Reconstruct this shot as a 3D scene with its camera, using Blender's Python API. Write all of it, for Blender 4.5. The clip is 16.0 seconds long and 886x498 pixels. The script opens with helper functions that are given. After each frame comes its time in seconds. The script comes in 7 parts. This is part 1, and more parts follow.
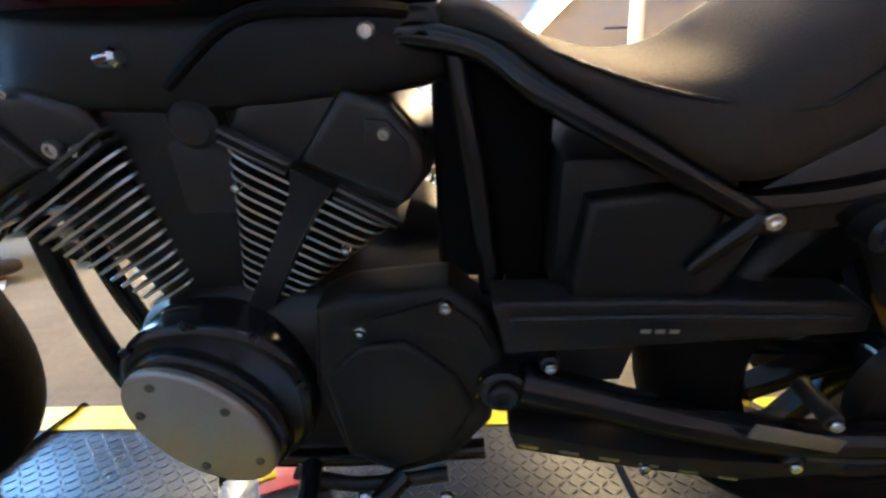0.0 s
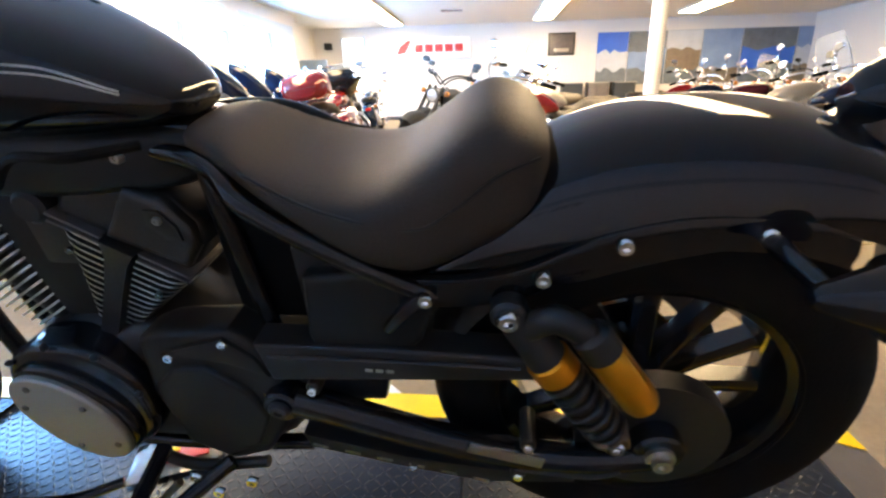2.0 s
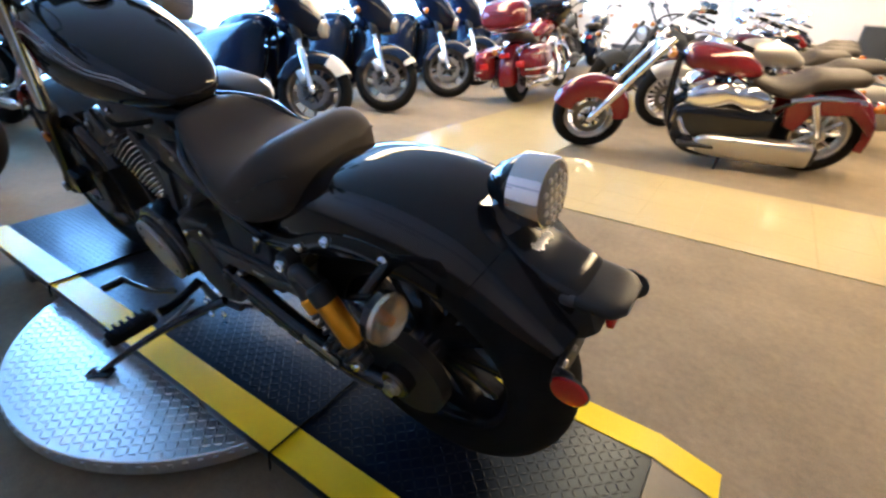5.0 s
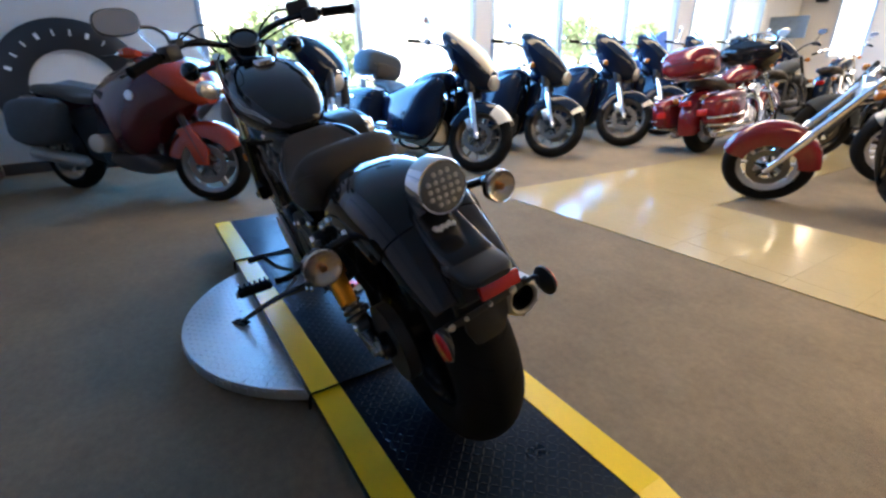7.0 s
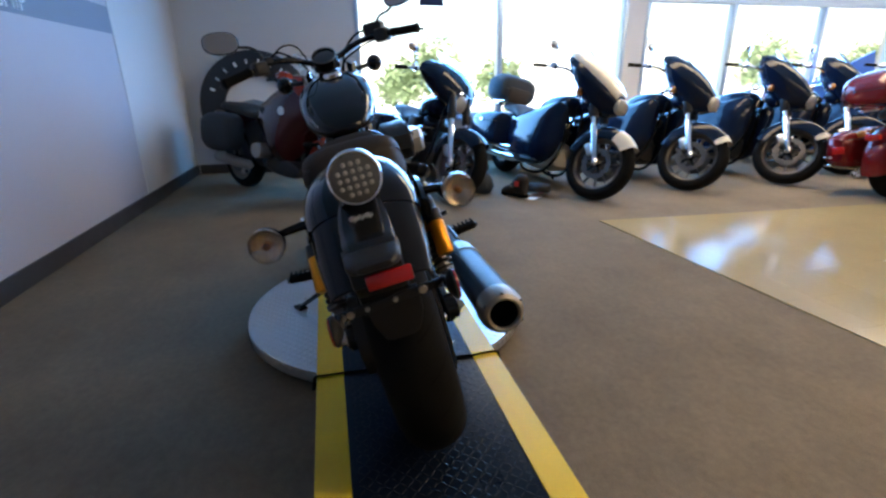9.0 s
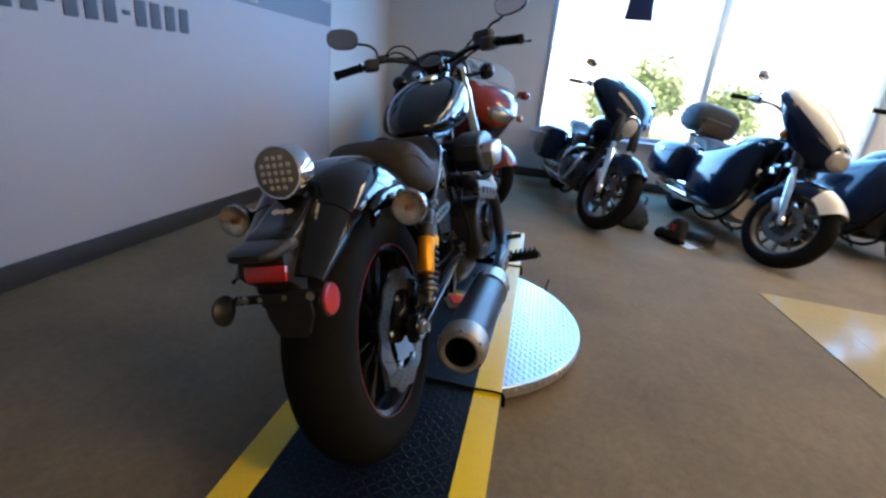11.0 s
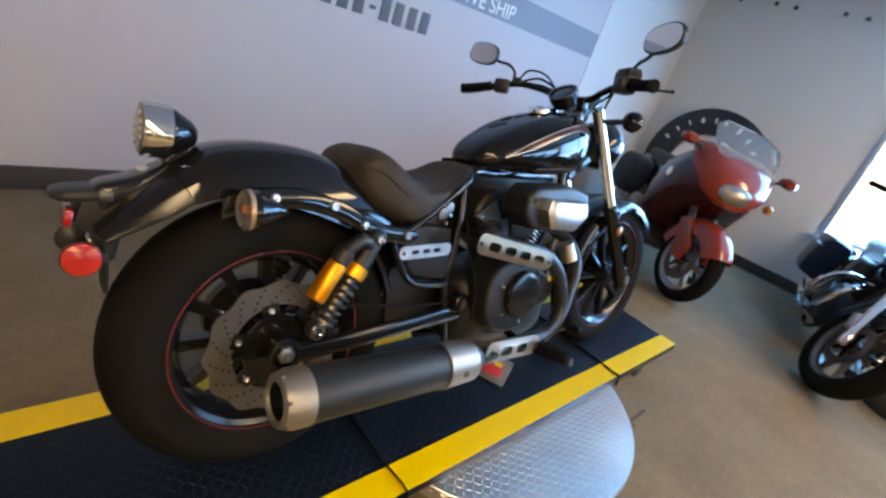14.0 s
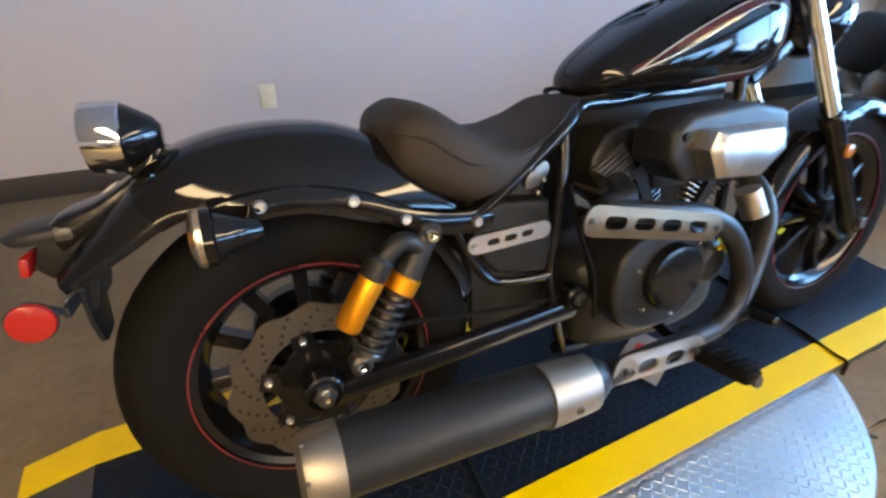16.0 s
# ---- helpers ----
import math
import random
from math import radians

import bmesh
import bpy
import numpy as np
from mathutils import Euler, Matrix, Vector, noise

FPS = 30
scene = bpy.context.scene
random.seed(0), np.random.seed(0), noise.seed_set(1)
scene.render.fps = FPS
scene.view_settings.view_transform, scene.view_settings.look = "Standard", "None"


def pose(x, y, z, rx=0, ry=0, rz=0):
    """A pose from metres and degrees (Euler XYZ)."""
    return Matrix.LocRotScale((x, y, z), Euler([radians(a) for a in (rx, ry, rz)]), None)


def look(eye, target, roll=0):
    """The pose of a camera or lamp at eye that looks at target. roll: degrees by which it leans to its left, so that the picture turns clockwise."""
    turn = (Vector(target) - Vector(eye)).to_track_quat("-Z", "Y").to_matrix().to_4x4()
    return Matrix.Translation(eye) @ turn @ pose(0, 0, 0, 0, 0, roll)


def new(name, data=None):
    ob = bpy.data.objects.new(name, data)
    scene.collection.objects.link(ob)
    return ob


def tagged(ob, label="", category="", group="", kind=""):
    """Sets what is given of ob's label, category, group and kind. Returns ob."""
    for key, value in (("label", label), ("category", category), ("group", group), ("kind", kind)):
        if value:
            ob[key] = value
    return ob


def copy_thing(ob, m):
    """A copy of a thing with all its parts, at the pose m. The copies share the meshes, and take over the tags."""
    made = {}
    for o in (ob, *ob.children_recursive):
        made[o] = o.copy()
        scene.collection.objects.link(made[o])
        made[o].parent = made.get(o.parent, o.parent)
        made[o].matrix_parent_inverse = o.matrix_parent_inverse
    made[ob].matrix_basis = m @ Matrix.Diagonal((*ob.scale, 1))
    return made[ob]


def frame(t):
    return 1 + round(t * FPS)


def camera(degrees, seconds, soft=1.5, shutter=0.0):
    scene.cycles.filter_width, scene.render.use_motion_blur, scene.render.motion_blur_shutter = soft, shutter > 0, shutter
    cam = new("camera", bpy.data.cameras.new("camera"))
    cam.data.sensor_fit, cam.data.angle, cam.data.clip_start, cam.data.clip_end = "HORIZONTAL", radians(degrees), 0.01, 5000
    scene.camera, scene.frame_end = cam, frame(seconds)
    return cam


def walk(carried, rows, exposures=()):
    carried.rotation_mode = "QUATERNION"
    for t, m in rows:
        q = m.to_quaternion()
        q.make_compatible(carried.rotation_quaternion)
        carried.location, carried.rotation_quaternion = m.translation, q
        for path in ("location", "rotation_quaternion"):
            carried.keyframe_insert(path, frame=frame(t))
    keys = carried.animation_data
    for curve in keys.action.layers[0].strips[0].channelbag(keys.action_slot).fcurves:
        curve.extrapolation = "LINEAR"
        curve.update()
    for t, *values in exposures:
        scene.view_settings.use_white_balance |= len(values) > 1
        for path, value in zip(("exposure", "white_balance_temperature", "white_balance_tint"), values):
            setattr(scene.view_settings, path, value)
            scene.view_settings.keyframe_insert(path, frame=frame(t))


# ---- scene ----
# ---- camera ----
cam = camera(86.6, 16.0, soft=2.5, shutter=0.4)
PATH = [
    (0, (-0.594, -0.645, 0.776), (-0.635, 1.287, 0.260), -1.5),
    (0.5, (-0.498, -0.659, 0.800), (-0.603, 1.263, 0.258), -2.2),
    (1, (-0.409, -0.670, 0.816), (-0.570, 1.239, 0.240), -2.4),
    (1.5, (-0.341, -0.695, 0.865), (-0.520, 1.201, 0.252), -1.9),
    (2, (-0.250, -0.725, 0.914), (-0.439, 1.160, 0.271), -1.2),
    (2.5, (-0.166, -0.764, 0.964), (-0.381, 1.094, 0.255), -0.3),
    (3, (-0.065, -0.766, 0.989), (-0.288, 1.046, 0.173), 1.2),
    (3.2, (-0.018, -0.762, 1.003), (-0.285, 1.021, 0.137), 2.1),
    (5.3, (0.477, -0.716, 1.137), (-0.579, 0.687, 0.179), 2.8),
    (5.5, (0.519, -0.691, 1.142), (-0.615, 0.645, 0.179), 2.3),
    (6, (0.621, -0.646, 1.145), (-0.673, 0.569, 0.223), 0.9),
    (6.5, (0.748, -0.608, 1.142), (-0.685, 0.499, 0.293), 0.2),
    (7, (0.877, -0.580, 1.118), (-0.677, 0.407, 0.336), -0.5),
    (7.5, (0.947, -0.531, 1.086), (-0.689, 0.363, 0.363), -0.7),
    (8, (0.997, -0.432, 1.064), (-0.719, 0.329, 0.371), -0.8),
    (8.5, (1.026, -0.325, 1.061), (-0.759, 0.271, 0.383), -0.2),
    (9, (1.062, -0.202, 1.064), (-0.770, 0.231, 0.389), -0.6),
    (9.5, (1.115, -0.060, 1.072), (-0.757, 0.173, 0.406), -0.1),
    (10, (1.102, 0.039, 1.072), (-0.784, 0.118, 0.410), 1.1),
    (10.2, (1.081, 0.088, 1.065), (-0.805, 0.094, 0.402), 1.8),
    (12.3, (0.818, 0.575, 1.158), (-0.897, -0.170, 0.449), 15.0),
    (12.5, (0.776, 0.610, 1.159), (-0.923, -0.176, 0.453), 16.3),
    (13, (0.650, 0.694, 1.176), (-0.981, -0.221, 0.465), 19.0),
    (13.5, (0.545, 0.739, 1.188), (-0.987, -0.311, 0.445), 19.8),
    (14, (0.426, 0.804, 1.200), (-0.954, -0.417, 0.422), 18.4),
    (14.5, (0.337, 0.820, 1.215), (-0.906, -0.505, 0.380), 14.5),
    (15, (0.217, 0.779, 1.207), (-0.881, -0.608, 0.273), 10.7),
    (15.5, (0.127, 0.695, 1.202), (-0.822, -0.729, 0.167), 7.0),
    (16, (0.062, 0.611, 1.176), (-0.705, -0.834, 0.026), 3.2),
]
walk(cam, [(t, look(eye, target, roll)) for t, eye, target, roll in PATH],
     [(0.0, 3.55, 8600, 10), (1.5, 3.5, 8500, 10), (3.0, 3.4, 8200, 10), (5.5, 3.04, 7350, 10), (6.0, 2.95, 7300, 10), (7.0, 2.49, 7050, 10), (9.0, 2.05, 7050, 10),
      (10.2, 2.0, 7250, 10), (12.5, 2.33, 8300, 10), (13.5, 2.53, 8600, 10), (14.5, 2.78, 8850, 10), (16.0, 2.9, 8600, 10)])

# ---- light ----
world = bpy.data.worlds.new("sky")
scene.world = world
world.use_nodes = True
wn = world.node_tree
sky = wn.nodes.new("ShaderNodeTexSky")
sky.sky_type = "NISHITA"
sky.sun_disc = False
sky.sun_elevation = radians(52)
sky.sun_rotation = radians(100)
wn.nodes["Background"].inputs["Strength"].default_value = 0.15
wn.links.new(sky.outputs["Color"], wn.nodes["Background"].inputs["Color"])

sun = new("sun", bpy.data.lights.new("sun", "SUN"))
sun.data.energy = 5.0
sun.data.angle = radians(0.5)
sun.data.color = (1.0, 0.96, 0.91)
sun.matrix_world = look((0, 0, 0), (-0.6, 0.35, -0.95))


def area(name, eye, target, sx, sy, watts, colour):
    lamp = bpy.data.lights.new(name, "AREA")
    lamp.shape, lamp.size, lamp.size_y, lamp.energy, lamp.color = "RECTANGLE", sx, sy, watts, colour
    ob = new(name, lamp)
    ob.matrix_world = look(eye, target)
    return ob


SKYLIGHT = (0.09, 0.385, 1.0)
# daylight in the window openings
for y, w, z, h in ((1.16, 1.76, 1.55, 1.8), (3.02, 1.76, 1.55, 1.8), (4.96, 1.36, 1.36, 1.42), (6.50, 1.56, 1.36, 1.42), (8.08, 1.44, 1.36, 1.42), (10.7, 2.7, 1.44, 1.58)):
    area("window_daylight", (-5.2, y, z), (0, y, z - 0.5), w, h, 12.2 * w * h, SKYLIGHT)

# ---- materials ----
def mat(name, base, rough=0.5, metal=0.0, vary=0.08, scale=8.0, bump=0.0, bscale=60.0, coat=0.0, rvary=0.1, emit=None,
        trans=0.0, second=None, ior=1.5, aniso=0.0):
    """A node material: colour with stains at a large scale and grain at a small one, uneven roughness, fine relief."""
    m = bpy.data.materials.new(name)
    m.use_nodes = True
    nt = m.node_tree
    b = nt.nodes["Principled BSDF"]
    co = nt.nodes.new("ShaderNodeTexCoord")
    big = nt.nodes.new("ShaderNodeTexNoise")
    big.inputs["Scale"].default_value = scale
    big.inputs["Detail"].default_value = 6
    fine = nt.nodes.new("ShaderNodeTexNoise")
    fine.inputs["Scale"].default_value = bscale
    fine.inputs["Detail"].default_value = 4
    for n in (big, fine):
        nt.links.new(co.outputs["Object"], n.inputs["Vector"])
    ramp = nt.nodes.new("ShaderNodeMix")
    ramp.data_type = "RGBA"
    dark = tuple(c * (1 - vary * 2.2) for c in base)
    light = second or tuple(min(1, c * (1 + vary * 1.6)) for c in base)
    ramp.inputs["A"].default_value = (*dark, 1)
    ramp.inputs["B"].default_value = (*light, 1)
    mid = nt.nodes.new("ShaderNodeMath")
    mid.operation = "MULTIPLY_ADD"
    mid.inputs[1].default_value = 0.45
    nt.links.new(fine.outputs["Fac"], mid.inputs[0])
    sc = nt.nodes.new("ShaderNodeMath")
    sc.operation = "MULTIPLY"
    sc.inputs[1].default_value = 0.55
    nt.links.new(big.outputs["Fac"], sc.inputs[0])
    nt.links.new(sc.outputs[0], mid.inputs[2])
    nt.links.new(mid.outputs[0], ramp.inputs["Factor"])
    nt.links.new(ramp.outputs["Result"], b.inputs["Base Color"])
    rr = nt.nodes.new("ShaderNodeMapRange")
    rr.inputs["To Min"].default_value = max(0.02, rough - rvary)
    rr.inputs["To Max"].default_value = min(1, rough + rvary)
    nt.links.new(big.outputs["Fac"], rr.inputs["Value"])
    nt.links.new(rr.outputs["Result"], b.inputs["Roughness"])
    b.inputs["Metallic"].default_value = metal
    b.inputs["IOR"].default_value = ior
    b.inputs["Coat Weight"].default_value = coat
    b.inputs["Coat Roughness"].default_value = 0.03
    b.inputs["Transmission Weight"].default_value = trans
    b.inputs["Anisotropic"].default_value = aniso
    if bump:
        bp = nt.nodes.new("ShaderNodeBump")
        bp.inputs["Strength"].default_value = bump
        bp.inputs["Distance"].default_value = 0.002
        nt.links.new(fine.outputs["Fac"], bp.inputs["Height"])
        nt.links.new(bp.outputs["Normal"], b.inputs["Normal"])
    if emit:
        b.inputs["Emission Color"].default_value = (*emit[:3], 1)
        b.inputs["Emission Strength"].default_value = emit[3]
    return m


LENSAMBER = mat("tinted_lens", (0.30, 0.275, 0.24), 0.10, 0.6, vary=0.15, scale=60, bump=0.6, bscale=140, coat=0.8)
GLOSS = mat("black_gloss_paint", (0.007, 0.0065, 0.0065), 0.07, vary=0.15, rvary=0.03, ior=1.42)
SATIN = mat("black_satin_metal", (0.016, 0.016, 0.0165), 0.4, metal=0.0, vary=0.2, bump=0.15, bscale=300, ior=1.4)
SEMI = mat("black_powder_coat", (0.009, 0.009, 0.010), 0.15, vary=0.2, bump=0.06, bscale=400, ior=1.42)
PLASTIC = mat("grained_black_plastic", (0.015, 0.0145, 0.0135), 0.36, vary=0.15, bump=0.3, bscale=500, ior=1.3)
RUBBER = mat("tyre_rubber", (0.008, 0.0075, 0.007), 0.8, vary=0.25, bump=0.35, bscale=220, ior=1.18)
GROOVE = mat("deep_matte_black", (0.004, 0.004, 0.004), 0.95, vary=0.1, ior=1.2)
VINYL = mat("seat_vinyl", (0.036, 0.027, 0.020), 0.62, vary=0.2, scale=12, ior=1.36, bump=0.5, bscale=420, rvary=0.08)
CHROME = mat("chrome", (0.82, 0.82, 0.82), 0.08, 1.0, vary=0.03, rvary=0.04)
ALU = mat("brushed_aluminium", (0.62, 0.60, 0.57), 0.33, 1.0, vary=0.06, bump=0.12, bscale=300, aniso=0.4)
SATINALU = mat("satin_silver_cover", (0.38, 0.355, 0.32), 0.45, 0.85, vary=0.08, bump=0.1, bscale=250)
STEEL = mat("disc_steel", (0.155, 0.142, 0.128), 0.38, 1.0, vary=0.08, bump=0.1)
FINEDGE = mat("machined_fin_edge", (0.6, 0.59, 0.57), 0.35, 1.0, vary=0.06)
GOLD = mat("gold_anodised", (0.80, 0.31, 0.02), 0.34, 0.75, vary=0.06, rvary=0.06)
REDLINE = mat("red_pinstripe", (0.12, 0.008, 0.014), 0.3, vary=0.05, coat=0.5)
WHITELINE = mat("silver_pinstripe", (0.75, 0.73, 0.68), 0.3, 0.3, vary=0.05, coat=0.5)
REDLENS = mat("red_lens", (0.42, 0.012, 0.010), 0.18, vary=0.1, bump=0.4, bscale=180, coat=0.6)
AMBER = mat("amber_lens", (0.42, 0.14, 0.025), 0.2, vary=0.1, bump=0.3, bscale=180, coat=0.5)
CLEAR = mat("clear_lens", (0.42, 0.39, 0.34), 0.14, vary=0.1, scale=60, bump=0.6, bscale=140, coat=0.8)
SMOKE = mat("lamp_glass", (0.12, 0.12, 0.11), 0.12, vary=0.15, bump=0.5, bscale=120, coat=0.8)
MIRROR = mat("mirror_glass", (0.85, 0.87, 0.88), 0.03, 1.0, vary=0.01, rvary=0.01)
DIAL = mat("dial_glass", (0.015, 0.016, 0.018), 0.06, vary=0.1, coat=0.6)
TAPE = mat("yellow_tape", (0.80, 0.54, 0.006), 0.36, vary=0.07, scale=5, bump=0.2, bscale=90)
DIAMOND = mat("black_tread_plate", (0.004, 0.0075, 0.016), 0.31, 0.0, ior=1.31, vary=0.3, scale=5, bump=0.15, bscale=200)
# blue tint puts the window sheen into the plate's own reflection colour
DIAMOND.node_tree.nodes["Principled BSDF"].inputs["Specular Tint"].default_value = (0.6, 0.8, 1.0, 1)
LUG = mat("worn_lug_paint", (0.007, 0.008, 0.010), 0.34, 0.0, ior=1.3, vary=0.25, scale=6, bump=0.1)
# weaker blue tint, again for window sheen on the lugs
LUG.node_tree.nodes["Principled BSDF"].inputs["Specular Tint"].default_value = (0.7, 0.85, 1.0, 1)
TREADSTEEL = mat("steel_tread_plate", (0.68, 0.685, 0.69), 0.33, 1.0, vary=0.12, scale=5, bump=0.15, bscale=160, rvary=0.14)
RAMPSIDE = mat("grey_painted_steel", (0.12, 0.115, 0.11), 0.5, 0.2, vary=0.2, bump=0.1)
CARPET = mat("carpet", (0.200, 0.152, 0.094), 0.95, vary=0.20, scale=1.6, bump=1.0, bscale=180, rvary=0.03)
ct = CARPET.node_tree
stain, fleck, tint = (ct.nodes.new("ShaderNodeTexNoise") for _ in range(3))
for n, sc_, de in ((stain, 0.8, 5), (fleck, 34.0, 8), (tint, 5.0, 6)):
    n.inputs["Scale"].default_value, n.inputs["Detail"].default_value, n.inputs["Roughness"].default_value = sc_, de, 0.7
    ct.links.new(ct.nodes["Texture Coordinate"].outputs["Object"], n.inputs["Vector"])
prev = ct.nodes["Mix"].outputs["Result"]
for n, lo, hi in ((stain, 0.86, 1.10), (tint, 0.91, 1.08), (fleck, 0.84, 1.14)):
    mr = ct.nodes.new("ShaderNodeMapRange")
    mr.inputs["From Min"].default_value, mr.inputs["From Max"].default_value = 0.3, 0.7
    mr.inputs["To Min"].default_value, mr.inputs["To Max"].default_value = lo, hi
    ct.links.new(n.outputs["Fac"], mr.inputs["Value"])
    mx = ct.nodes.new("ShaderNodeMix")
    mx.data_type, mx.blend_type = "RGBA", "MULTIPLY"
    mx.inputs["Factor"].default_value = 1.0
    ct.links.new(prev, mx.inputs["A"])
    ct.links.new(mr.outputs["Result"], mx.inputs["B"])
    prev = mx.outputs["Result"]
ct.links.new(prev, ct.nodes["Principled BSDF"].inputs["Base Color"])
WALLWHITE = mat("white_wall_paint", (0.63, 0.605, 0.57), 0.7, vary=0.03, scale=2, bump=0.15, bscale=120)
WALLBLUE = mat("grey_blue_wall_paint", (0.505, 0.468, 0.478), 0.65, vary=0.03, scale=2, bump=0.15, bscale=120)
BAND = mat("slate_blue_band", (0.23, 0.25, 0.29), 0.6, vary=0.04, scale=2)
CEIL = mat("ceiling_tile_paint", (0.66, 0.64, 0.60), 0.85, vary=0.04, scale=3, bump=0.3, bscale=90)
BASEBOARD = mat("dark_vinyl_baseboard", (0.045, 0.04, 0.038), 0.5, vary=0.15, bump=0.1)
FRAME = mat("window_frame_aluminium", (0.44, 0.55, 0.66), 0.4, 0.6, vary=0.05)
FLOORTILE = mat("cream_floor_tile", (0.40, 0.315, 0.165), 0.15, vary=0.08, scale=3, bump=0.05, bscale=60, rvary=0.03, ior=1.24)
PLATEGREY = mat("smooth_grey_steel", (0.10, 0.095, 0.095), 0.42, 0.5, vary=0.15, scale=6, bump=0.1)
GROUT = mat("grout", (0.34, 0.265, 0.15), 0.35)
REDPAINT = mat("red_metallic_paint", (0.15, 0.009, 0.011), 0.12, 0.1, vary=0.12, coat=0.2, rvary=0.04)
MAROON = mat("maroon_paint", (0.048, 0.007, 0.012), 0.14, 0.0, vary=0.12, coat=0.1, rvary=0.04)
ORANGERED = mat("orange_red_paint", (0.27, 0.028, 0.010), 0.14, 0.0, vary=0.1, coat=0.2, rvary=0.04)
# black paint with the blue window light mixed into its colour
BLUEBLACK = mat("blue_lit_black_paint", (0.006, 0.011, 0.026), 0.12, 0.0, vary=0.15, rvary=0.03, ior=1.3)
PEARL = mat("pearl_white_paint", (0.68, 0.64, 0.55), 0.15, vary=0.05, coat=0.2, rvary=0.03)
HEATSHIELD = mat("heat_tinted_steel", (0.185, 0.135, 0.088), 0.46, 0.85, vary=0.15, scale=14, bump=0.12, bscale=200)
BULBGOLD = mat("tinted_reflector", (0.72, 0.64, 0.53), 0.2, 1.0, vary=0.1, bump=0.4, bscale=120)
CREAM = mat("outlet_plastic", (0.72, 0.66, 0.50), 0.4, vary=0.03)
SIGNBLACK = mat("black_sign_face", (0.012, 0.012, 0.013), 0.35, vary=0.1)
WHITESIGN = mat("white_sign_face", (0.78, 0.77, 0.74), 0.45, vary=0.03)
REDSIGN = mat("red_sign_face", (0.55, 0.03, 0.03), 0.45, vary=0.05)
GREYINK = mat("slate_lettering", (0.10, 0.11, 0.13), 0.6, vary=0.05)
NAVY = mat("navy_cloth", (0.012, 0.02, 0.06), 0.9, vary=0.2, bump=0.4)
GREYCLOTH = mat("grey_blue_cloth", (0.20, 0.27, 0.34), 0.85, vary=0.25, bump=0.4)
DARKCLOTH = mat("dark_cloth", (0.03, 0.035, 0.04), 0.9, vary=0.25, bump=0.4)
PICTURE = mat("framed_print", (0.10, 0.085, 0.08), 0.4, vary=0.4, scale=12)
TUBEGLOW = mat("fluorescent_diffuser", (0.9, 0.9, 0.88), 0.5, emit=(1.0, 0.80, 0.54, 4.0))
LEAFGREEN = mat("leaf", (0.20, 0.27, 0.13), 0.6, vary=0.3, scale=3)
BARK = mat("bark", (0.12, 0.09, 0.06), 0.9, vary=0.3, bump=0.8)
ASPHALT = mat("pale_concrete", (0.62, 0.61, 0.60), 0.9, vary=0.15, scale=1.5, bump=0.5)
LAWN = mat("lawn", (0.20, 0.26, 0.12), 0.9, vary=0.3, scale=2, bump=0.8)
STUCCO = mat("far_stucco", (0.72, 0.70, 0.66), 0.9, vary=0.08, bump=0.4)
GLASS = bpy.data.materials.new("window_glass")
GLASS.use_nodes = True
gb = GLASS.node_tree.nodes["Principled BSDF"]
gb.inputs["Base Color"].default_value = (0.97, 1.0, 0.99, 1)
gb.inputs["Roughness"].default_value = 0.0
gb.inputs["IOR"].default_value = 1.45
gb.inputs["Transmission Weight"].default_value = 1.0
SCREEN = bpy.data.materials.new("tinted_windscreen")
SCREEN.use_nodes = True
sb = SCREEN.node_tree.nodes["Principled BSDF"]
sb.inputs["Base Color"].default_value = (0.86, 0.89, 0.89, 1)
sb.inputs["IOR"].default_value = 1.12
sb.inputs["Roughness"].default_value = 0.03
sb.inputs["Transmission Weight"].default_value = 0.9
LENSGLASS = mat("clear_indicator_lens", (0.92, 0.84, 0.74), 0.06, vary=0.05, bump=0.7, bscale=160, rvary=0.02, trans=0.95, ior=1.25)
ROCKER = mat("worn_satin_cover", (0.017, 0.0155, 0.0145), 0.33, vary=0.25, scale=14, bump=0.2, bscale=320, rvary=0.12, ior=1.45)
TIPMETAL = mat("heat_tanned_steel", (0.36, 0.325, 0.28), 0.42, 0.9, vary=0.15, scale=20, bump=0.12, bscale=250)

# ---- mesh helpers ----
def mesh_of(name, bm, mats, sharp=38):
    me = bpy.data.meshes.new(name)
    bm.to_mesh(me)
    bm.free()
    for m in mats if isinstance(mats, (list, tuple)) else (mats,):
        me.materials.append(m)
    me.polygons.foreach_set("use_smooth", [True] * len(me.polygons))
    me.set_sharp_from_angle(angle=radians(sharp))
    return me


def part(name, bm, material, parent, label=""):
    """Links a bmesh as one mesh object under a thing or a part."""
    ob = new(name, mesh_of(name, bm, material))
    ob.parent = parent
    if label:
        ob["label"] = label
    return ob


def thing(name, label, category, m=None, group="", kind=""):
    ob = new(name)
    ob.empty_display_size = 0.1
    if m is not None:
        ob.matrix_basis = m
    return tagged(ob, label, category, group, kind)


def solid(name, bm, material, label, category, m=None, group="", kind=""):
    ob = new(name, mesh_of(name, bm, material))
    if m is not None:
        ob.matrix_basis = m
    return tagged(ob, label, category, group, kind)


def B():
    return bmesh.new()


def box(bm, c, s, bev=0.0, rot=None, seg=2):
    m = Matrix.Translation(c)
    if rot:
        m = m @ Euler([radians(a) for a in rot]).to_matrix().to_4x4()
    r = bmesh.ops.create_cube(bm, size=1.0, matrix=m @ Matrix.Diagonal((*s, 1)))
    if bev:
        es = list({e for v in r["verts"] for e in v.link_edges})
        bmesh.ops.bevel(bm, geom=es, offset=bev, segments=seg, affect="EDGES", profile=0.5)
    return bm


